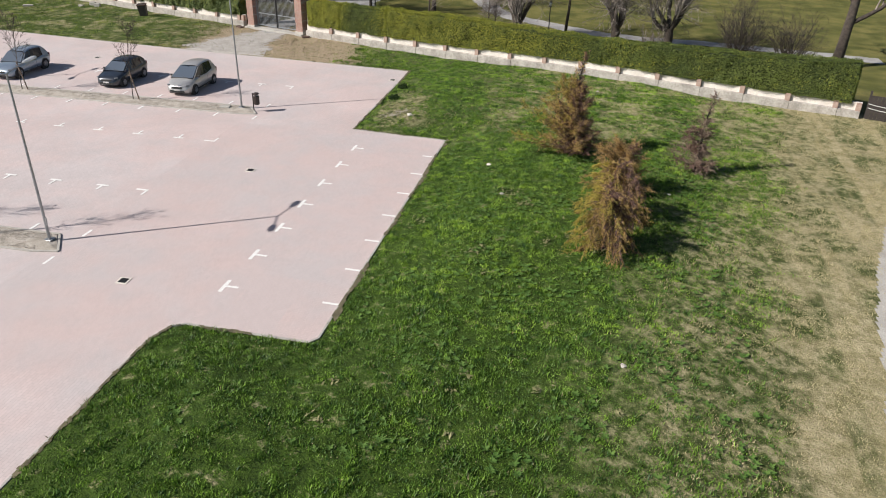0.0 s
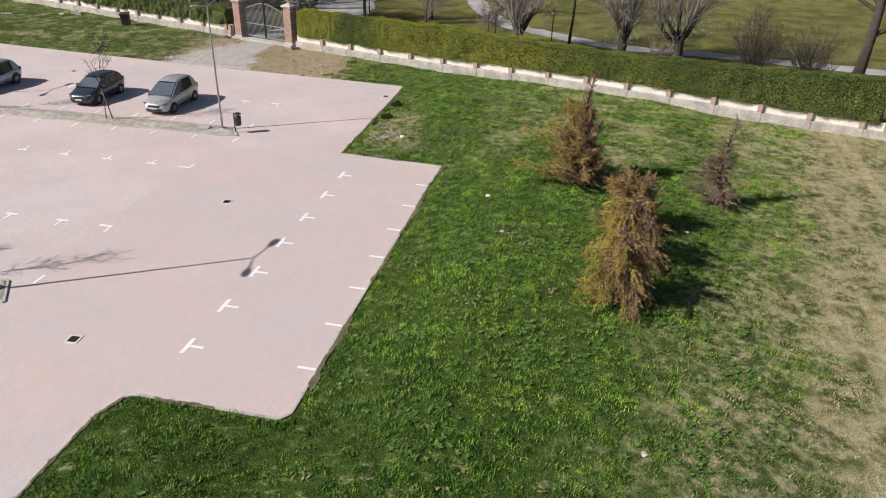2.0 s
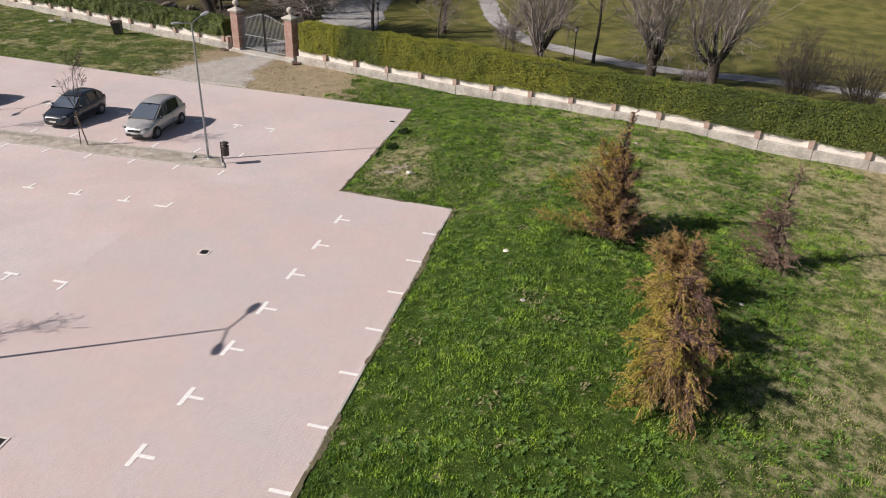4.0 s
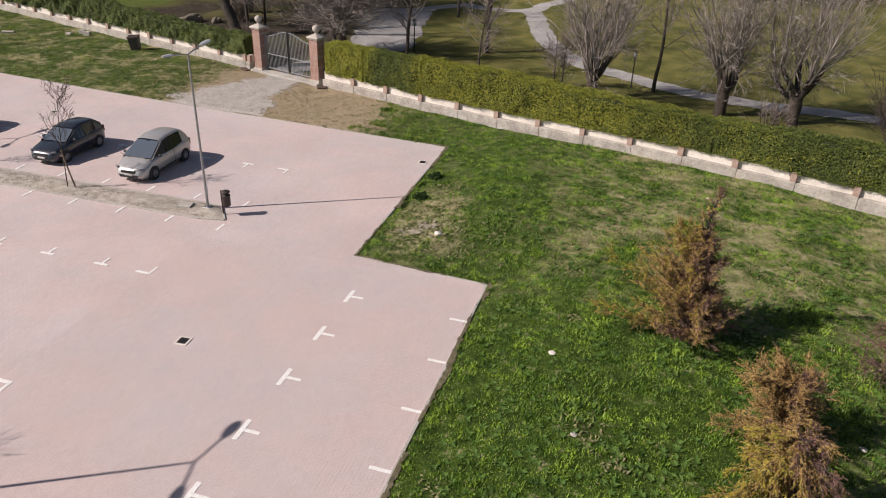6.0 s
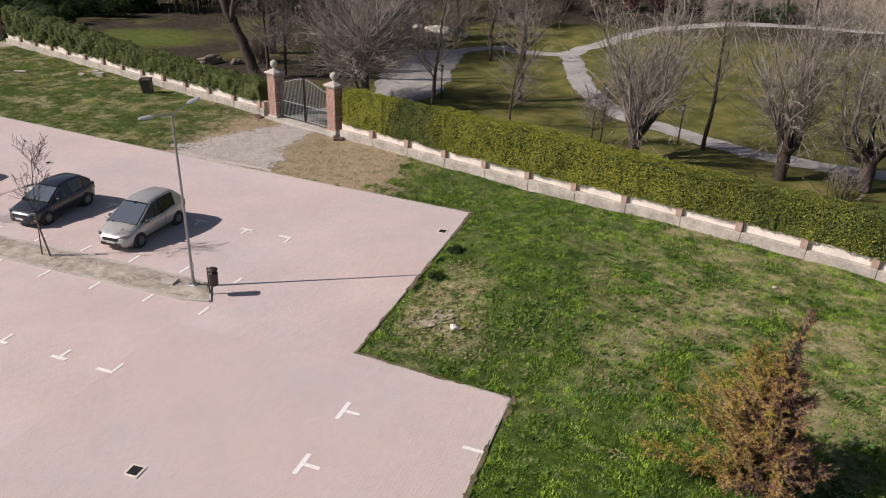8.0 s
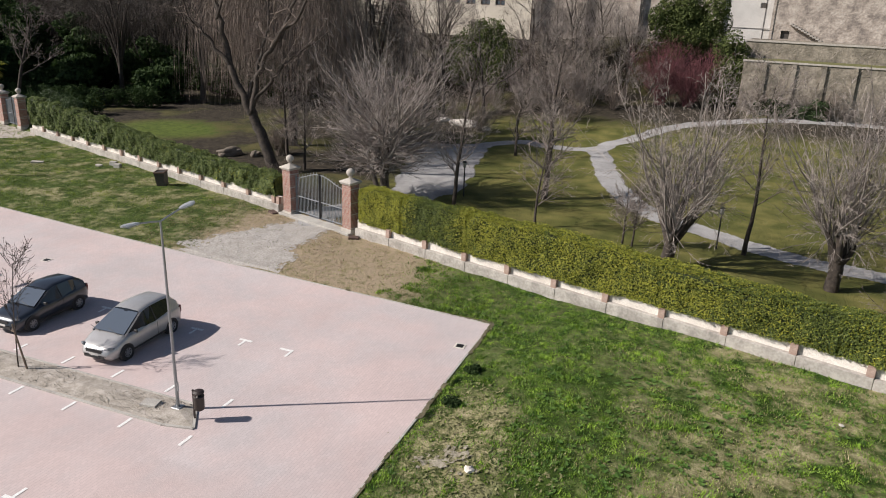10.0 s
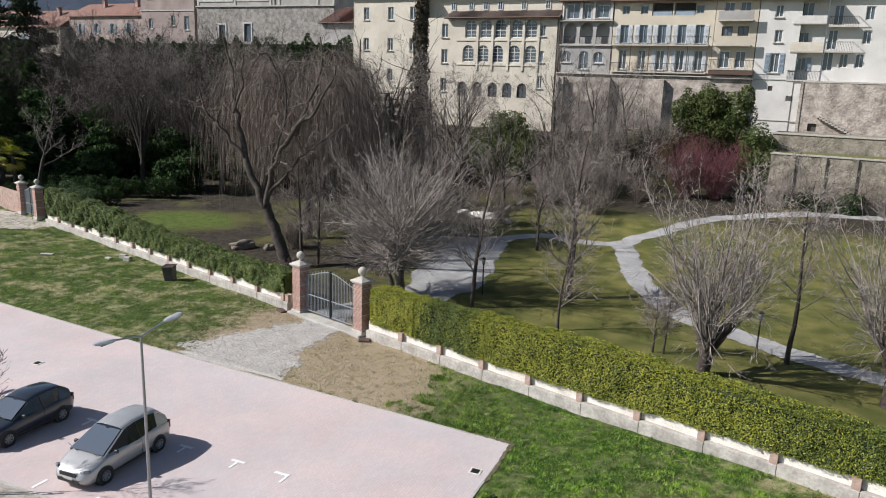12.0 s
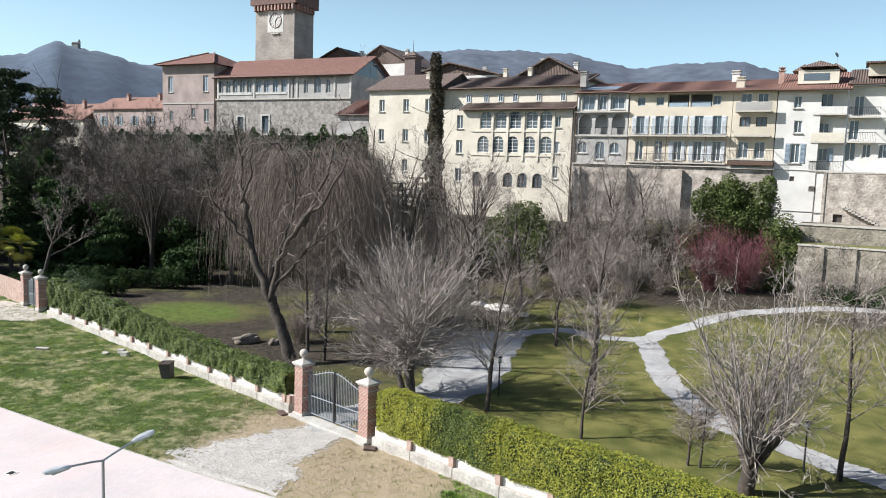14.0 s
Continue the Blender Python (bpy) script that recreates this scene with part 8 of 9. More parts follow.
        q = [(wb[5] * s * 1.005, (0.80 - 0.5) * L, belt), (wb[6] * s * 1.005, (rear - 0.005 - 0.5) * L, belt), (wr[6] * s * 1.02, (rear - 0.005 - 0.5) * L, belt + 0.22), (wr[5] * s * 1.03, (0.87 - 0.5) * L, H - 0.14), (wr[5] * s * 1.04, (0.82 - 0.5) * L, H - 0.14)]
        bm.faces.new([bm.verts.new(v) for v in q])
        part("rear_pillar", bm, paint, c)
        part("mirror", boxes(((s * (W / 2 + 0.07), (hood + 0.10 - 0.5) * L, belt + 0.06), (0.16, 0.10, 0.12)), bevel=0.02), TRIM, c)
        part("headlight", boxes(((s * W * 0.355, -L / 2 + 0.27, 0.655), (0.24, 0.30, 0.10)), rz=s * 32, rx=-22, bevel=0.035), LENS, c)
        part("tail_light", boxes(((s * W * 0.405, L / 2 - 0.13, 0.82), (0.13, 0.10, 0.32)), bevel=0.02), TAIL, c)
        part("sill_trim", boxes(((s * W * 0.496, 0, 0.30), (0.03, L * 0.52, 0.07))), TRIM, c)
        part("door_seam", boxes(((s * W * 0.4985, (0.60 - 0.5) * L, 0.62), (0.012, 0.012, 0.55))), TRIM, c)
        part("door_handle", boxes(((s * W * 0.5, (0.56 - 0.5) * L, belt - 0.14), (0.03, 0.18, 0.03))), paint, c)
        for fy in (0.19, 0.80):
            y = (fy - 0.5) * L
            R = 0.35 if suv else 0.31
            arch_ = part("wheel_arch", add_tube(bmesh.new(), (s * (W / 2 - 0.20), y, R), (s * (W / 2 + 0.004), y, R), R + 0.06, R + 0.05, 22), TRIM, c)
            w = new("wheel")
            w.parent = c
            bm = bmesh.new()
            prof = [(R * 0.62, 0.0), (R * 0.94, 0.0), (R, 0.03), (R, 0.15), (R * 0.94, 0.19), (R * 0.62, 0.2)]
            rr = []
            for q, o in prof:
                rr.append([bm.verts.new((s * (W / 2 - 0.17 + o), y + q * math.cos(6.2832 * k / 22), R + q * math.sin(6.2832 * k / 22))) for k in range(22)])
            for a, b in zip(rr, rr[1:]):
                for k in range(22):
                    bm.faces.new((a[k], a[(k + 1) % 22], b[(k + 1) % 22], b[k]))
            part("tyre", bm, RUBBER, w)
            bm = bmesh.new()
            add_tube(bm, (s * (W / 2 - 0.1), y, R), (s * (W / 2 + 0.005), y, R), R * 0.63, R * 0.60, 22)
            rim = part("rim", bm, TRIM, w)
            bm = bmesh.new()
            for k in range(7):
                a = 6.2832 * k / 7
                add_box(bm, (s * (W / 2 + 0.012), y + 0.5 * R * 0.62 * math.cos(a), R + 0.5 * R * 0.62 * math.sin(a)), (0.02, R * 0.6, 0.055), rx=math.degrees(a))
            add_tube(bm, (s * (W / 2), y, R), (s * (W / 2 + 0.03), y, R), 0.06, 0.05, 12)
            for k in range(22):
                a0, a1 = 6.2832 * k / 22, 6.2832 * (k + 1) / 22
                add_tube(bm, (s * (W / 2 + 0.012), y + R * 0.6 * math.cos(a0), R + R * 0.6 * math.sin(a0)), (s * (W / 2 + 0.012), y + R * 0.6 * math.cos(a1), R + R * 0.6 * math.sin(a1)), 0.018, n=5)
            part("wheel_trim", bm, RIM, w)["kind"] = "stuff"
    part("grille", boxes(((0, -L / 2 + 0.015, 0.56), (W * 0.42, 0.05, 0.12))), TRIM, c)
    part("bumper_intake", boxes(((0, -L / 2 + 0.03, 0.33), (W * 0.55, 0.08, 0.12))), TRIM, c)
    part("number_plate", boxes(((0, -L / 2 + 0.005, 0.42), (0.42, 0.03, 0.10))), WHITE_P, c)
    part("number_plate", boxes(((0, L / 2 + 0.005, 0.62), (0.52, 0.03, 0.11))), WHITE_P, c)
    for s in (-1, 1):
        bm = bmesh.new()
        add_tube(bm, (s * 0.45, (hood - 0.5) * L - 0.05, belt + 0.03), (s * 0.45 - 0.55, (hood - 0.5) * L + 0.12, belt + 0.10), 0.012, n=5)
        part("wiper", bm, TRIM, c)
    return c


SILVER = surface("silver_paint", (0.50, 0.49, 0.48), (0.46, 0.45, 0.44), 0.36, 3, 80, 0.0, metal=0.45, coat=0.5)
DARKP = surface("dark_blue_grey_paint", (0.035, 0.042, 0.055), (0.028, 0.034, 0.045), 0.28, 3, 80, 0.0, metal=0.3, coat=0.8)
BLUEG = surface("light_blue_grey_paint", (0.34, 0.40, 0.48), (0.30, 0.36, 0.43), 0.3, 3, 80, 0.0, metal=0.5, coat=0.7)
car((-14.05, 43.1), 2.0, SILVER, 4.3, 1.78, 1.66, "silver-grey people carrier parked nose to the gravel bed", hood=0.20, rake=0.25, belt=0.98)
car((-19.4, 43.3), 2.0, DARKP, 4.05, 1.72, 1.50, "dark blue-grey hatchback parked nose to the gravel bed", hood=0.26, rake=0.21)
car((-27.4, 43.3), 2.0, BLUEG, 4.4, 1.84, 1.62, "pale blue-grey sport utility car parked by the gravel bed", suv=True)


# ---- browned conifers on the mound ----
def conifer(x, y, h, rad, seed, label, lean=(0, 0), limbs_n=70, power=0.8, tones=None, bare=0.0, lobe=0.0, twigs_n=3, sag=0.20, bias=0.0, glow=0.30):
    """A drooping conifer: trunk, limbs that sag at the tips, and on each limb hanging twigs with feathery sprays; tones
    colour in a shaded core and sunlit tips.
    """
    rs = np.random.RandomState(seed)
    z = float(land(np.array([x]), np.array([y]))[0])
    t = empty("conifer", Matrix.Translation((x, y, z - 0.05)), label, "conifer", "browned conifers")
    axis_ = lambda f: np.array([lean[0] * f * f + 0.05 * math.sin(7 * f), lean[1] * f * f, h * f])
    trunk = []
    for k in range(16):
        a, b = axis_(k / 16), axis_((k + 1) / 16)
        trunk.append((*a, *b, 0.10 * (1 - 0.93 * k / 16), 0.10 * (1 - 0.93 * (k + 1) / 16)))
    chains("trunk", trunk, BARK_D, t)
    limbs, P, D, S, O = [], [], [], [], []
    for k in range(limbs_n):
        f = 0.03 + 0.96 * ((k + rs.rand()) / limbs_n) ** (1.0 + 0.3 * bare)
        a = 2.4 * k + 0.5 * rs.randn()
        thin = 1.0 - bare * sstep(0.45, 0.75, np.array(f)).item()
        wide = 1 + lobe * math.sin(2 * math.pi * (f * 1.55 + 0.18))
        reach = rad * (1 - f) ** power * wide * (0.45 + 0.65 * rs.rand()) * (0.35 + 0.65 * thin) * (1 - bias * math.cos(a)) + 0.10
        p = axis_(f)
        d = np.array([math.cos(a), math.sin(a), (0.35 + 0.8 * f) * (0.4 + 1.3 * rs.rand())])
        n = 8
        # sunlight put into the browned colours: yellow on sunward limbs, russet in the lee
        sun_gold = glow - 0.30 * math.cos(a) + 0.45 * (rs.rand() - 0.5) + 0.10 * (1 - f)
        for i in range(n):
            d = unit(d + np.array([0, 0, -sag]) + 0.07 * rs.randn(3))
            q = p + d * reach / n
            limbs.append((*p, *q, 0.018 * (1 - 0.7 * i / n), 0.018 * (1 - 0.7 * (i + 1) / n)))
            for j in range(rs.poisson(twigs_n * thin * (0.5 + 0.5 * reach / rad))):
                c = p + (q - p) * rs.rand()
                hz = np.cross(d, np.array([0, 0, 1.0]))
                e = unit(d * 0.75 + 0.35 * hz * rs.randn() + 0.45 * rs.randn(3) + np.array([0, 0, -0.1 + 0.25 * f]))
                L = (0.22 + 0.34 * rs.rand()) * (0.55 + 0.45 * reach / rad)
                tone = 0.35 * i / n + 0.75 * sun_gold + 0.12 * rs.randn()
                for m in range(5):
                    e = unit(e + np.array([0, 0, -sag]) + 0.09 * rs.randn(3))
                    c2 = c + e * L / 5
                    limbs.append((*c, *c2, 0.006, 0.005))
                    r_ = 8
                    P.append(c + (c2 - c) * rs.rand(r_, 1))
                    sd = np.cross(e, rs.randn(r_, 3))
                    D.append(e * 0.75 + 0.55 * sd + np.array([0, 0, -0.25]))
                    S.append(np.full(r_, 0.07 * (1.15 - 0.12 * m)))
                    O.append(np.full(r_, tone + 0.05 * m))
                    c = c2
            p = q
    tubes("limb_network", limbs, BARK_D, t)["kind"] = "stuff"
    P, D, S, O = np.concatenate(P), np.concatenate(D), np.concatenate(S), np.concatenate(O)
    D /= np.linalg.norm(D, axis=1)[:, None]
    side = np.cross(D, rs.randn(len(D), 3))
    side /= np.linalg.norm(side, axis=1)[:, None] + 1e-9
    L = (S * (0.5 + 0.9 * rs.rand(len(S))))[:, None]
    w = L * 0.10
    v = np.stack([P - side * w * 0.5, P + D * L * 0.5 - side * w, P + D * L + np.array([0, 0, -0.2]) * L, P + D * L * 0.45 + side * w], 1)
    v[:, :, 2] = np.maximum(v[:, :, 2], 0.04)
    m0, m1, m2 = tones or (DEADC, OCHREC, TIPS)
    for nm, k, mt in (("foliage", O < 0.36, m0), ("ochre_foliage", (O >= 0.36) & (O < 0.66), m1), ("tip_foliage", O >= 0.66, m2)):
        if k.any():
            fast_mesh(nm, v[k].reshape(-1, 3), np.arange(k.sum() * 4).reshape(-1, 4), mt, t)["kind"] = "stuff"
    return t


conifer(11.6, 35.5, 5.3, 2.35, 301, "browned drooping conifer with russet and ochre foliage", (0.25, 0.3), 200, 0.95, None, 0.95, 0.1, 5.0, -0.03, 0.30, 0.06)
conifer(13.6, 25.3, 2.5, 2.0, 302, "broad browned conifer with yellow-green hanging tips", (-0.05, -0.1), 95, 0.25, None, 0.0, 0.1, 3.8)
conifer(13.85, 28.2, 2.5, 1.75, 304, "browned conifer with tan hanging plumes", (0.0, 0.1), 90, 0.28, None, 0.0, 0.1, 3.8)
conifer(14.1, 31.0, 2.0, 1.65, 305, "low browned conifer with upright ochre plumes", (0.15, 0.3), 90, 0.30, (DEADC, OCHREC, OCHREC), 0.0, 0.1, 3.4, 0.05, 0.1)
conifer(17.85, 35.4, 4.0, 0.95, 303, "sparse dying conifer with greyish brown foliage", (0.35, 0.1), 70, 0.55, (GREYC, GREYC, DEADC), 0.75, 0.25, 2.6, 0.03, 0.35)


# ---- grass, weeds and leaf litter ----
def patch_noise(x, y, f, seed):
    """Patches about 1/f metres across, 0..1."""
    v = 0.62 * vnoise(x, y, f * 0.9, seed) + 0.38 * vnoise(x, y, f * 2.1, seed + 3)
    return np.clip(0.5 + 1.35 * (v - 0.5), 0, 1)


DEAD_SPOTS = [(0.9, 40.7, 1.5), (0.3, 42.6, 1.0), (2.4, 39.4, 1.0), (0.4, 45.2, 0.8), (1.6, 43.4, 0.7), (9.1, 29.9, 0.6)] + [(1.5 + 15.5 * u, 13 + 34 * v, 0.14 + 0.45 * w ** 2) for u, v, w in np.random.RandomState(31).rand(40, 3) if float(paved_distance(np.array([1.5 + 15.5 * u]), np.array([13 + 34 * v]))[0]) > 0.9]


def dead_spot(x, y):
    """How far a place lies inside a thin, dead patch (0 none, 1 middle)."""
    best = np.zeros(np.shape(x))
    for cx, cy, r in DEAD_SPOTS:
        best = np.maximum(best, 1 - np.hypot(x - cx, (y - cy) * 0.8) / r + 0.8 * (vnoise(x, y, 5, 4) - 0.5))
    return best


def blades(name, cnt, x0, x1, y0, y1, keep, h, w, mat, seed, label, flat=0.45, tufts=0):
    """Single blades of grass; with tufts, that many grow from each root and lean outwards."""
    rs = np.random.RandomState(seed)
    x, y = x0 + (x1 - x0) * rs.rand(cnt), y0 + (y1 - y0) * rs.rand(cnt)
    k = keep(x, y, rs)
    x, y = x[k], y[k]
    tall = 0.18 + 1.5 * patch_noise(x, y, 3.4, 5) ** 2 + 0.7 * patch_noise(x, y, 0.8, 8) ** 2
    la = rs.rand(len(x)) * 6.2832
    if tufts:
        x, y, tall = np.repeat(x, tufts), np.repeat(y, tufts), np.repeat(tall * (0.6 + 0.8 * rs.rand(len(tall))), tufts)
        la = rs.rand(len(x)) * 6.2832
        x, y = x + 0.05 * np.cos(la) * rs.rand(len(x)), y + 0.05 * np.sin(la) * rs.rand(len(x))
    n = len(x)
    z = land(x, y)
    a = la + 1.5708 + 0.5 * rs.randn(n)
    hh = h * (0.45 + 0.9 * rs.rand(n)) * tall
    ww = w * (0.6 + 0.8 * rs.rand(n))
    lean_ = hh * flat * (0.3 + rs.rand(n))
    p = np.stack([x, y, z - 0.01], 1)
    s = np.stack([np.cos(a) * ww, np.sin(a) * ww, 0 * a], 1)
    tip = p + np.stack([np.cos(la) * lean_, np.sin(la) * lean_, hh], 1)
    v = np.stack([p - s, p + s, tip], 1).reshape(-1, 3)
    ob = fast_mesh(name, v, np.arange(n * 3).reshape(-1, 3), mat)
    return tagged(ob, label, "grass", kind="stuff")


def strip_of(x, y):
    """1 on the mown dry strip, 0 on the lush mound."""
    return sstep(-1.5, 1.8, x + 2.0 * (patch_noise(x, y, 0.6, 4) - 0.5) - (0.17 * y + 15.6))


def straw(x, y):
    """Streaks of straw in the north of the lawn, drawn out from east to west."""
    return sstep(35, 42, y) * sstep(2, 8, x) * sstep(0.36, 0.60, patch_noise(x * 0.45, y * 1.5, 0.9, 12))


def lush_keep(x, y, rs):
    d = paved_distance(x, y)
    ok = (d > -0.02) & (y < wall_line(x) - 0.05)
    ok &= (strip_of(x, y) < 0.25 + 0.6 * rs.rand(len(x)))
    ok &= rs.rand(len(x)) < 0.30 + 0.95 * patch_noise(x, y, 2.4, 1)
    ok &= rs.rand(len(x)) > 1.6 * dead_spot(x, y) + 0.66 * straw(x, y)
    # thin weedy turf between the conifers and the mown strip
    ok &= rs.rand(len(x)) > 0.8 * sstep(13.5, 17.0, x + 1.5 * (vnoise(x, y, 0.5, 21) - 0.5)) * sstep(34, 30, y) * (0.35 + 0.65 * sstep(0.35, 0.6, patch_noise(x, y, 0.9, 14)))
    gatearea = (np.abs(x + 13.5) < 6.6 + 2.2 * (vnoise(x, y, 0.6, 15) - 0.5) + 1.6 * (vnoise(x, y, 2.0, 16) - 0.5)) & (y > 51.0)
    return ok & ~(gatearea & (rs.rand(len(x)) < 0.93))


VERGE = leaf_surface("verge_grass_blades", (0.30, 0.37, 0.055), (0.05, 0.095, 0.016), amount=0.45, clump=0.8)
DRYG = leaf_surface("dry_grass_blades", (0.52, 0.45, 0.26), (0.26, 0.225, 0.10), amount=0.55, translucent=0.15)
# blades south of about y 20 get a darker green
south = lambda x, y: y + 5.0 * (vnoise(x, y, 0.25, 31) - 0.5) + 2.0 * (vnoise(x, y, 1.3, 32) - 0.5) < 20.5
blades("lush_grass", 1100000, -8, 24, 18, 59, lambda x, y, rs: lush_keep(x, y, rs) & ~south(x, y), 0.085, 0.017, GRASS, 401, "lush green grass on the mound", 0.8)
blades("deep_grass", 450000, -8, 24, 9, 25, lambda x, y, rs: lush_keep(x, y, rs) & south(x, y), 0.085, 0.017, GRASS_S, 411, "darker green grass in the south of the lawn", 0.8)
blades("lush_grass_tufts", 18000, -1.5, 21, 11, 56, lambda x, y, rs: lush_keep(x, y, rs) & ~south(x, y) & (patch_noise(x, y, 1.6, 7) > 0.46), 0.10, 0.015, GRASS_S, 402, "longer tufts of green grass", 1.1, 8)
blades("roadside_grass", 420000, -60, -2, 51, 74, lambda x, y, rs: lush_keep(x, y, rs) & (rs.rand(len(x)) < 0.8), 0.09, 0.012, VERGE, 403, "short olive-green grass by the car park")
blades("dry_grass", 420000, 0, 34, 11, 56, lambda x, y, rs: (paved_distance(x, y) > 0.2) & (y < wall_line(x) - 0.1) & (rs.rand(len(x)) < 0.06 + 0.75 * straw(x, y) + 0.45 * sstep(13.5, 17, x) * sstep(0.5, 0.7, patch_noise(x, y, 0.9, 14)) + 0.6 * strip_of(x + 2, y)) & (patch_noise(x, y, 0.8, 3) > 0.3), 0.07, 0.012, DRYG, 404, "short straw-coloured dry grass", 0.9)
blades("worn_grass", 40000, -24, -1, 52, 63, lambda x, y, rs: (paved_distance(x, y) > 0.1) & (y < wall_line(x) - 0.1) & ~drive(x, y), 0.06, 0.012, leaf_surface("worn_turf_blades", (0.36, 0.265, 0.18), (0.19, 0.135, 0.085), amount=0.55, translucent=0.1), 405, "worn dry grass before the gate", 0.9)
blades("roadside_dry_grass", 30000, -27, -2, 51, 66, lambda x, y, rs: (paved_distance(x, y) > 0.1) & (y < wall_line(x) - 0.1) & (patch_noise(x, y, 0.5, 6) > 0.52) & ~drive(x, y), 0.06, 0.013, DRYG, 408, "half-dry short grass by the car park", 0.9)
EDGEW = leaf_surface("edge_weed_blades", (0.22, 0.19, 0.08), (0.07, 0.075, 0.025), amount=0.6, translucent=0.1)
blades("edge_weeds", 60000, -9, 5.6, 4, 52, lambda x, y, rs: (np.abs(paved_distance(x, y) - 0.08) < 0.06 + 0.2 * vnoise(x, y, 1.3, 9)), 0.10, 0.014, EDGEW, 406, "dry weeds along the paved edge", 0.7)


def weeds(cnt, seed):
    """Broad-leaved rosettes scattered in the mound's grass."""
    rs = np.random.RandomState(seed)
    x, y = 1.5 + 17 * rs.rand(cnt * 3), 12 + 36 * rs.rand(cnt * 3)
    ok = (paved_distance(x, y) > 0.8) & (strip_of(x, y) < 0.5) & (patch_noise(x, y, 0.7, 9) > 0.5)
    x, y = x[ok][:cnt], y[ok][:cnt]
    V = []
    for px, py, pz in zip(x, y, land(x, y)):
        k = rs.randint(6, 11)
        for j in range(k):
            a = 6.2832 * (j + rs.rand()) / k
            L, w = 0.07 + 0.10 * rs.rand(), 0.022 + 0.02 * rs.rand()
            d = np.array([math.cos(a), math.sin(a), 0.25 + 0.3 * rs.rand()])
            s = np.array([-math.sin(a), math.cos(a), 0]) * w
            b = np.array([px, py, pz + 0.03])
            V += [b, b + d * L * 0.5 + s, b + d * L * np.array([1, 1, 0.75]), b + d * L * 0.5 - s]
    ob = fast_mesh("weeds", np.array(V), np.arange(len(V)).reshape(-1, 4), leaf_surface("weed_leaf", (0.16, 0.26, 0.06), (0.05, 0.12, 0.02), amount=0.6))
    return tagged(ob, "broad-leaved weeds scattered through the grass", "weeds", kind="stuff")


weeds(1300, 407)


def dead_leaves(seed):
    """Pale withered leaves lying in the thin patches."""
    rs = np.random.RandomState(seed)
    V = []
    for cx, cy, r in DEAD_SPOTS:
        k = int(150 * r * r) + 6
        px, py = cx + r * 0.55 * rs.randn(k), cy + r * 0.55 * rs.randn(k)
        pz = land(px, py)
        for q in range(k):
            b = np.array([px[q], py[q], pz[q] + 0.02 + 0.05 * rs.rand()])
            a = 6.2832 * rs.rand()
            L, w = 0.05 + 0.06 * rs.rand(), 0.02 + 0.02 * rs.rand()
            d, s = np.array([math.cos(a), math.sin(a), 0.3 * rs.randn()]) * L, np.array([-math.sin(a), math.cos(a), 0.3 * rs.randn()]) * w
            V += [b - d, b + s, b + d, b - s]
    ob = fast_mesh("leaf_litter", np.array(V), np.arange(len(V)).reshape(-1, 4), leaf_surface("withered_leaf", (0.28, 0.26, 0.13), (0.12, 0.13, 0.05), amount=0.7, translucent=0.05))
    return tagged(ob, "pale withered leaves in thin patches of the grass", "leaf litter", kind="stuff")


dead_leaves(409)
for i, (x, y, k) in enumerate(((-0.25, 44.0, 0.34), (-0.4, 46.6, 0.32))):
    leafy("tussock", "dark green tussock of coarse weeds beside the pavers", (x, y), [(0, 0, 0.12, k, k * 0.8, 0.2), (0.1, 0.1, 0.2, k * 0.5, k * 0.5, 0.16)], IVY, 700, 0.06, 420 + i, "tussock", "tussocks")
# pale litter, stones and bare molehills on the grass
for i, (x, y, s) in enumerate(((7.7, 33.3, 0.11), (1.75, 40.2, 0.17), (14.4, 17.7, 0.10), (8.9, 29.6, 0.09), (16.4, 31.6, 0.10), (12.6, 47.5, 0.09))):
    z = float(land(np.array([x]), np.array([y]))[0])
    bm = bmesh.new()
    bmesh.ops.create_icosphere(bm, subdivisions=2, radius=s)
    rs = np.random.RandomState(500 + i)
    for v in bm.verts:
        v.co *= 0.75 + 0.5 * rs.rand()
        v.co.z *= 0.45
    ob = part("stone", bm, RENDER_W if i < 2 else STONE, None)
    ob.matrix_world = pose(x, y, z + 0.02 + s * 0.12)
    tagged(ob, "pale stone lying in the grass", "stone", "stones in the grass")
EARTH = surface("bare_earth", (0.24, 0.20, 0.16), (0.13, 0.11, 0.085), 0.95, 3, 25, 0.7, 0.04)
tagged(sheet("earth_patch", np.arange(-0.2, 3.2, 0.06), np.arange(39.6, 42.2, 0.06), lambda x, y: land(x, y) + 0.09 * vnoise(x, y, 4, 2) ** 2, surface("pale_rubble", (0.40, 0.36, 0.29), (0.15, 0.13, 0.08), 0.95, 5, 30, 0.7, 0.04), 0.02, lambda x, y: np.hypot((x - 1.0) / 1.0, (y - 40.6) / 0.7) + 1.2 * (vnoise(x, y, 2.6, 3) - 0.5) + 1.3 * (vnoise(x, y, 8, 3) - 0.5) < 0.62), "low patch of pale crumbly rubble in the grass", "earth patch", kind="structure")
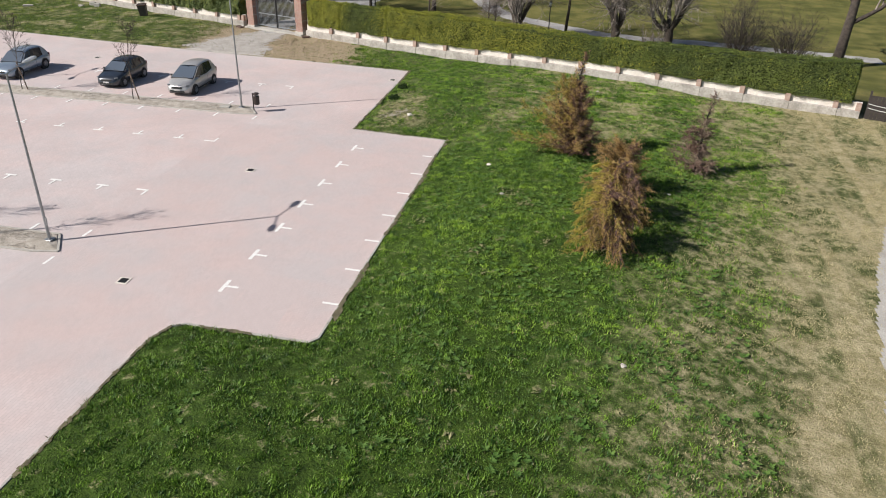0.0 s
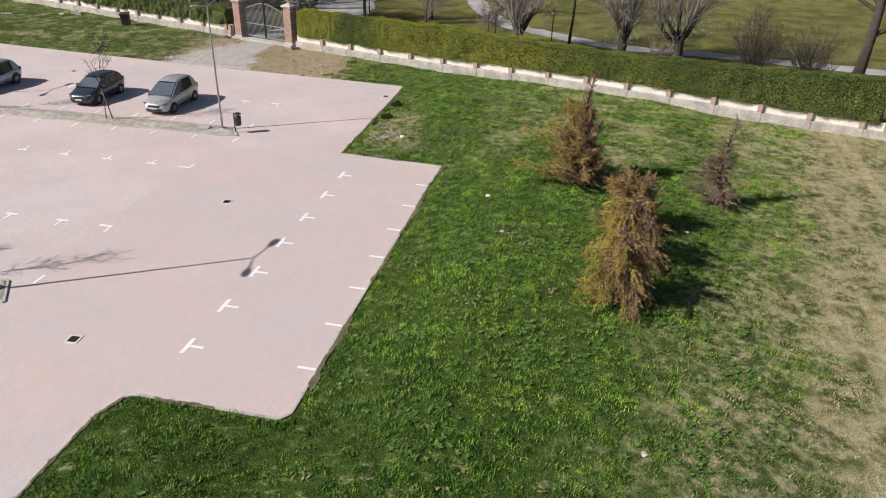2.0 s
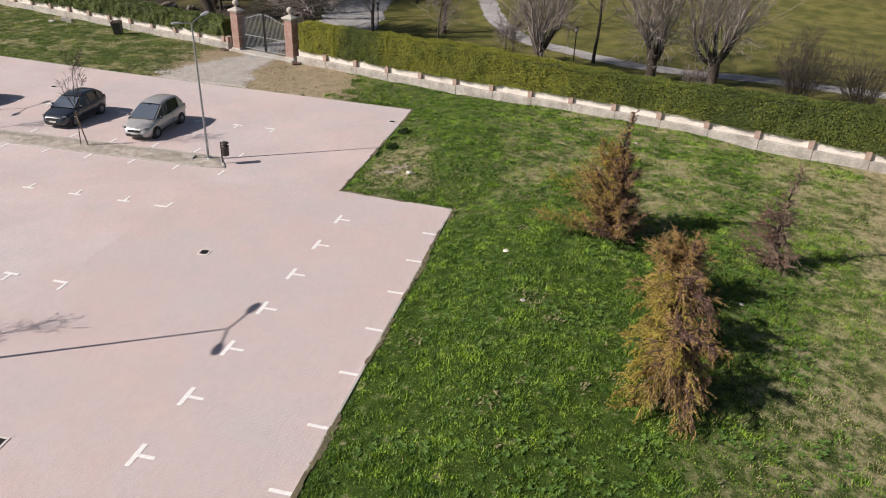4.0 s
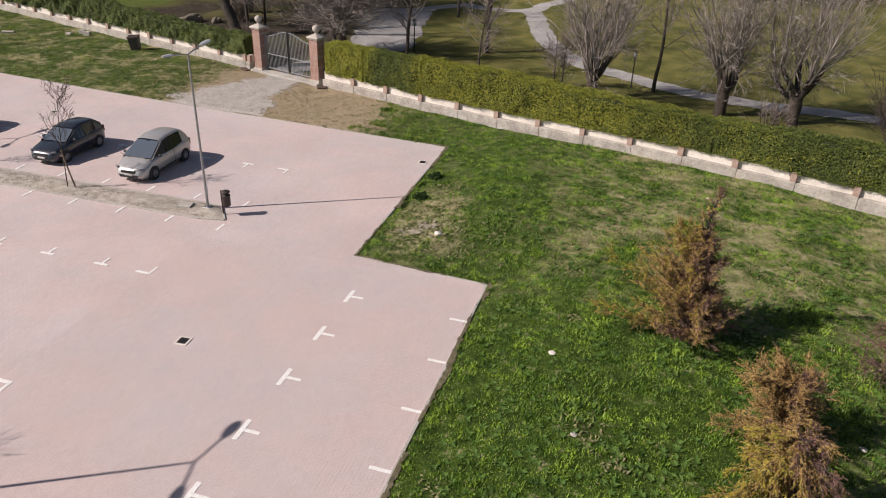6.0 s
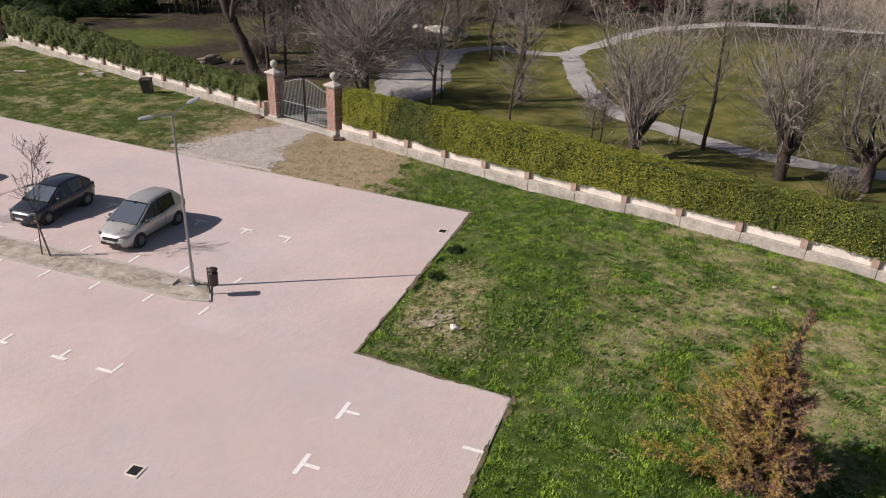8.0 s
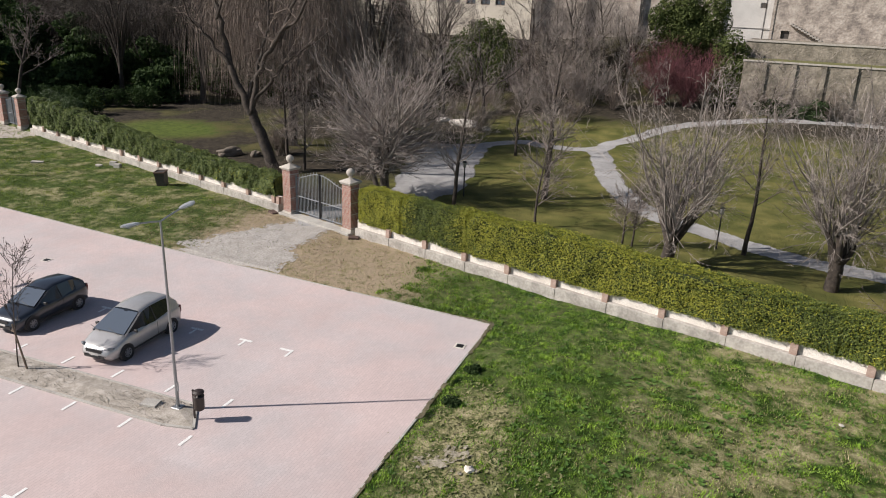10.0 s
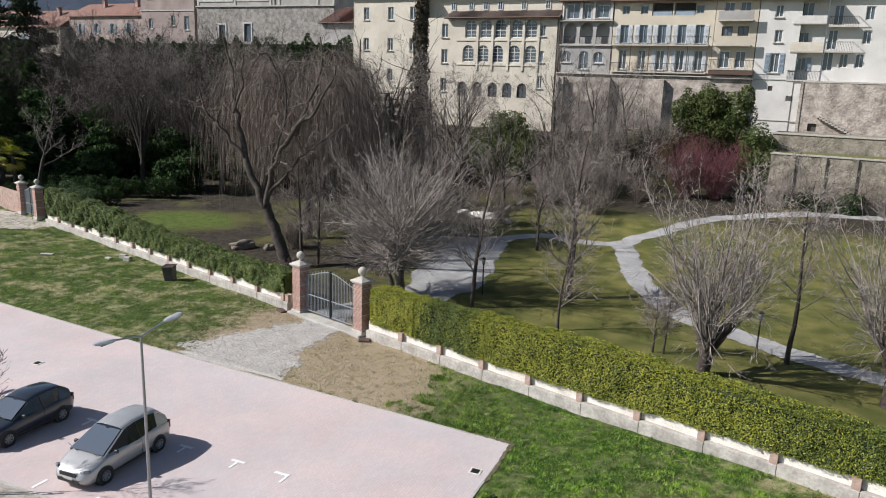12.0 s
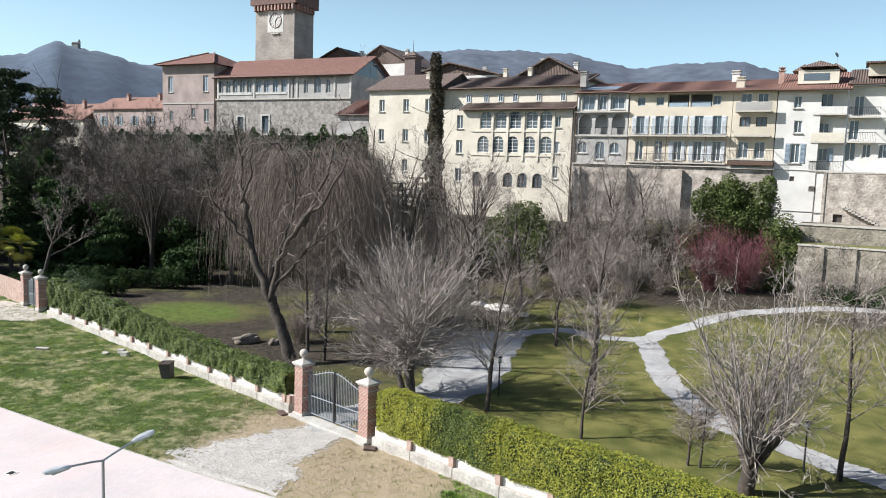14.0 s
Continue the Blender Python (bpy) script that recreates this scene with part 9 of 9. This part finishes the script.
# pale boulder slab, rocks and a dark hollow by the pond
for i, (x, y, sx, sy, sz) in enumerate(((-18.6, 94.5, 1.9, 1.1, 0.55), (-15.8, 93.0, 0.6, 0.5, 0.3), (-21.6, 96.0, 0.8, 0.6, 0.35), (-31.0, 71.8, 1.4, 0.6, 0.55), (-29.0, 72.6, 0.6, 0.4, 0.35))):
    z = float(land(np.array([x]), np.array([y]))[0])
    bm = bmesh.new()
    bmesh.ops.create_icosphere(bm, subdivisions=3, radius=1.0)
    for v in bm.verts:
        v.co *= 0.85 + 0.3 * noise.noise(v.co * 1.6 + Vector((i, 0, 0)))
        v.co = Vector((v.co.x * sx, v.co.y * sy, v.co.z * sz))
    ob = part("rock", bm, RENDER_W if i < 3 else EARTH, None)
    ob.matrix_world = pose(x, y, z + sz * 0.4, 0, 0, 20 * i)
    tagged(ob, "large pale rock lying by the park path", "rock", "park rocks")


def drive_stones(seed):
    """Loose stones and clods strewn over the gravel drive."""
    rs = np.random.RandomState(seed)
    x, y = -24 + 16 * rs.rand(16000), 51 + 10 * rs.rand(16000)
    k = drive(x, y) | (drive(x + 1.2 * rs.randn(16000), y + 0.5 * rs.randn(16000)) & (rs.rand(16000) < 0.4))
    k &= (paved_distance(x, y) > -0.4 * rs.rand(16000)) & (y < 60.4)
    x, y = x[k], y[k]
    n = len(x)
    s = (0.012 + 0.026 * rs.rand(n) ** 5)[:, None, None]
    tet = np.array([[1, 0, -0.3], [-0.5, 0.9, -0.3], [-0.5, -0.9, -0.3], [0, 0, 0.8]])
    a = rs.rand(n) * 6.28
    R = np.stack([np.stack([np.cos(a), -np.sin(a), 0 * a], 1), np.stack([np.sin(a), np.cos(a), 0 * a], 1), np.stack([0 * a, 0 * a, 1 + 0 * a], 1)], 1)
    v = np.einsum("nij,kj->nki", R, tet) * s + np.stack([x, y, np.maximum(land(x, y), 0.0) + 0.03], 1)[:, None, :]
    f = np.array([[0, 1, 3], [1, 2, 3], [2, 0, 3], [0, 2, 1]])[None] + (np.arange(n) * 4)[:, None, None]
    ob = fast_mesh("loose_stones", v.reshape(-1, 3), f.reshape(-1, 3), surface("loose_stone", (0.42, 0.39, 0.355), (0.34, 0.315, 0.28), 0.95, 2, 30, 0.3, random_amount=0.12))
    return tagged(ob, "loose grey stones and clods on the gravel drive", "gravel", kind="stuff")


drive_stones(601)


# ---- pavers laid one by one where the yard is passed nearest ----
def paver_shape(w, d, lift):
    """A paver with a chamfered top: four top corners above four wider foot corners."""
    c = 0.0015
    foot = [(-w / 2, -d / 2, -0.008), (w / 2, -d / 2, -0.008), (w / 2, d / 2, -0.008), (-w / 2, d / 2, -0.008)]
    top = [(x * (1 - 2 * c / w), y * (1 - 2 * c / d), lift) for x, y, z in foot]
    return np.array(foot + top), np.array([(4, 5, 6, 7), (0, 1, 5, 4), (1, 2, 6, 5), (2, 3, 7, 6), (3, 0, 4, 7)])


PAVER_PIECE = surface("paver_piece", (0.550, 0.443, 0.422), (0.524, 0.422, 0.402), 0.85, 0.5, 30, 0.2, 0.01, random_amount=0.03, drift=(0.92, 1.01, 1.04))
rs = np.random.RandomState(700)
cols, rows = np.arange(-7.94, 4.44, 0.11), np.arange(14.0, 37.3, 0.22)
CX, CY = np.meshgrid(cols, rows)
CY = CY + 0.11 * (np.round((CX - cols[0]) / 0.11).astype(int) % 2)
CX, CY = CX.ravel() + 0.0015 * rs.randn(CX.size), CY.ravel() + 0.0015 * rs.randn(CX.size)
ok = (paved_distance(CX, CY) < -0.17) & ~((CY > 20.2) & (CY < 22.4) & (CX < -7.4))
for px, py in ((-3.8, 19.42), (-4.0, 30.6)):
    ok &= (np.abs(CX - px) > 0.30) | (np.abs(CY - py) > 0.36)
CX, CY = CX[ok], CY[ok]
single = (np.abs(CX - 1.9) < 1.0) & (np.abs(CY - 19.3) < 1.75)
V8, F8 = paver_shape(0.1065, 0.2165, -0.003)
n = int((~single).sum())
P3 = np.stack([CX[~single], CY[~single], 0.0002 * rs.randn(n)], 1)
pv = V8[None] + P3[:, None, :]
pf = F8[None] + (np.arange(n) * 8)[:, None, None]
fast_mesh("pavers", pv.reshape(-1, 3), pf.reshape(-1, 4), PAVER_PIECE, yard)["kind"] = "stuff"
piece = bpy.data.meshes.new("paver")
piece.from_pydata([tuple(v) for v in V8], [], [tuple(f) for f in F8])
piece.materials.append(PAVER_PIECE)
for px, py in zip(CX[single][:300], CY[single][:300]):
    ob = new("paver", piece)
    ob.parent = yard
    ob.location = (px, py, 0.0002 * rs.randn())
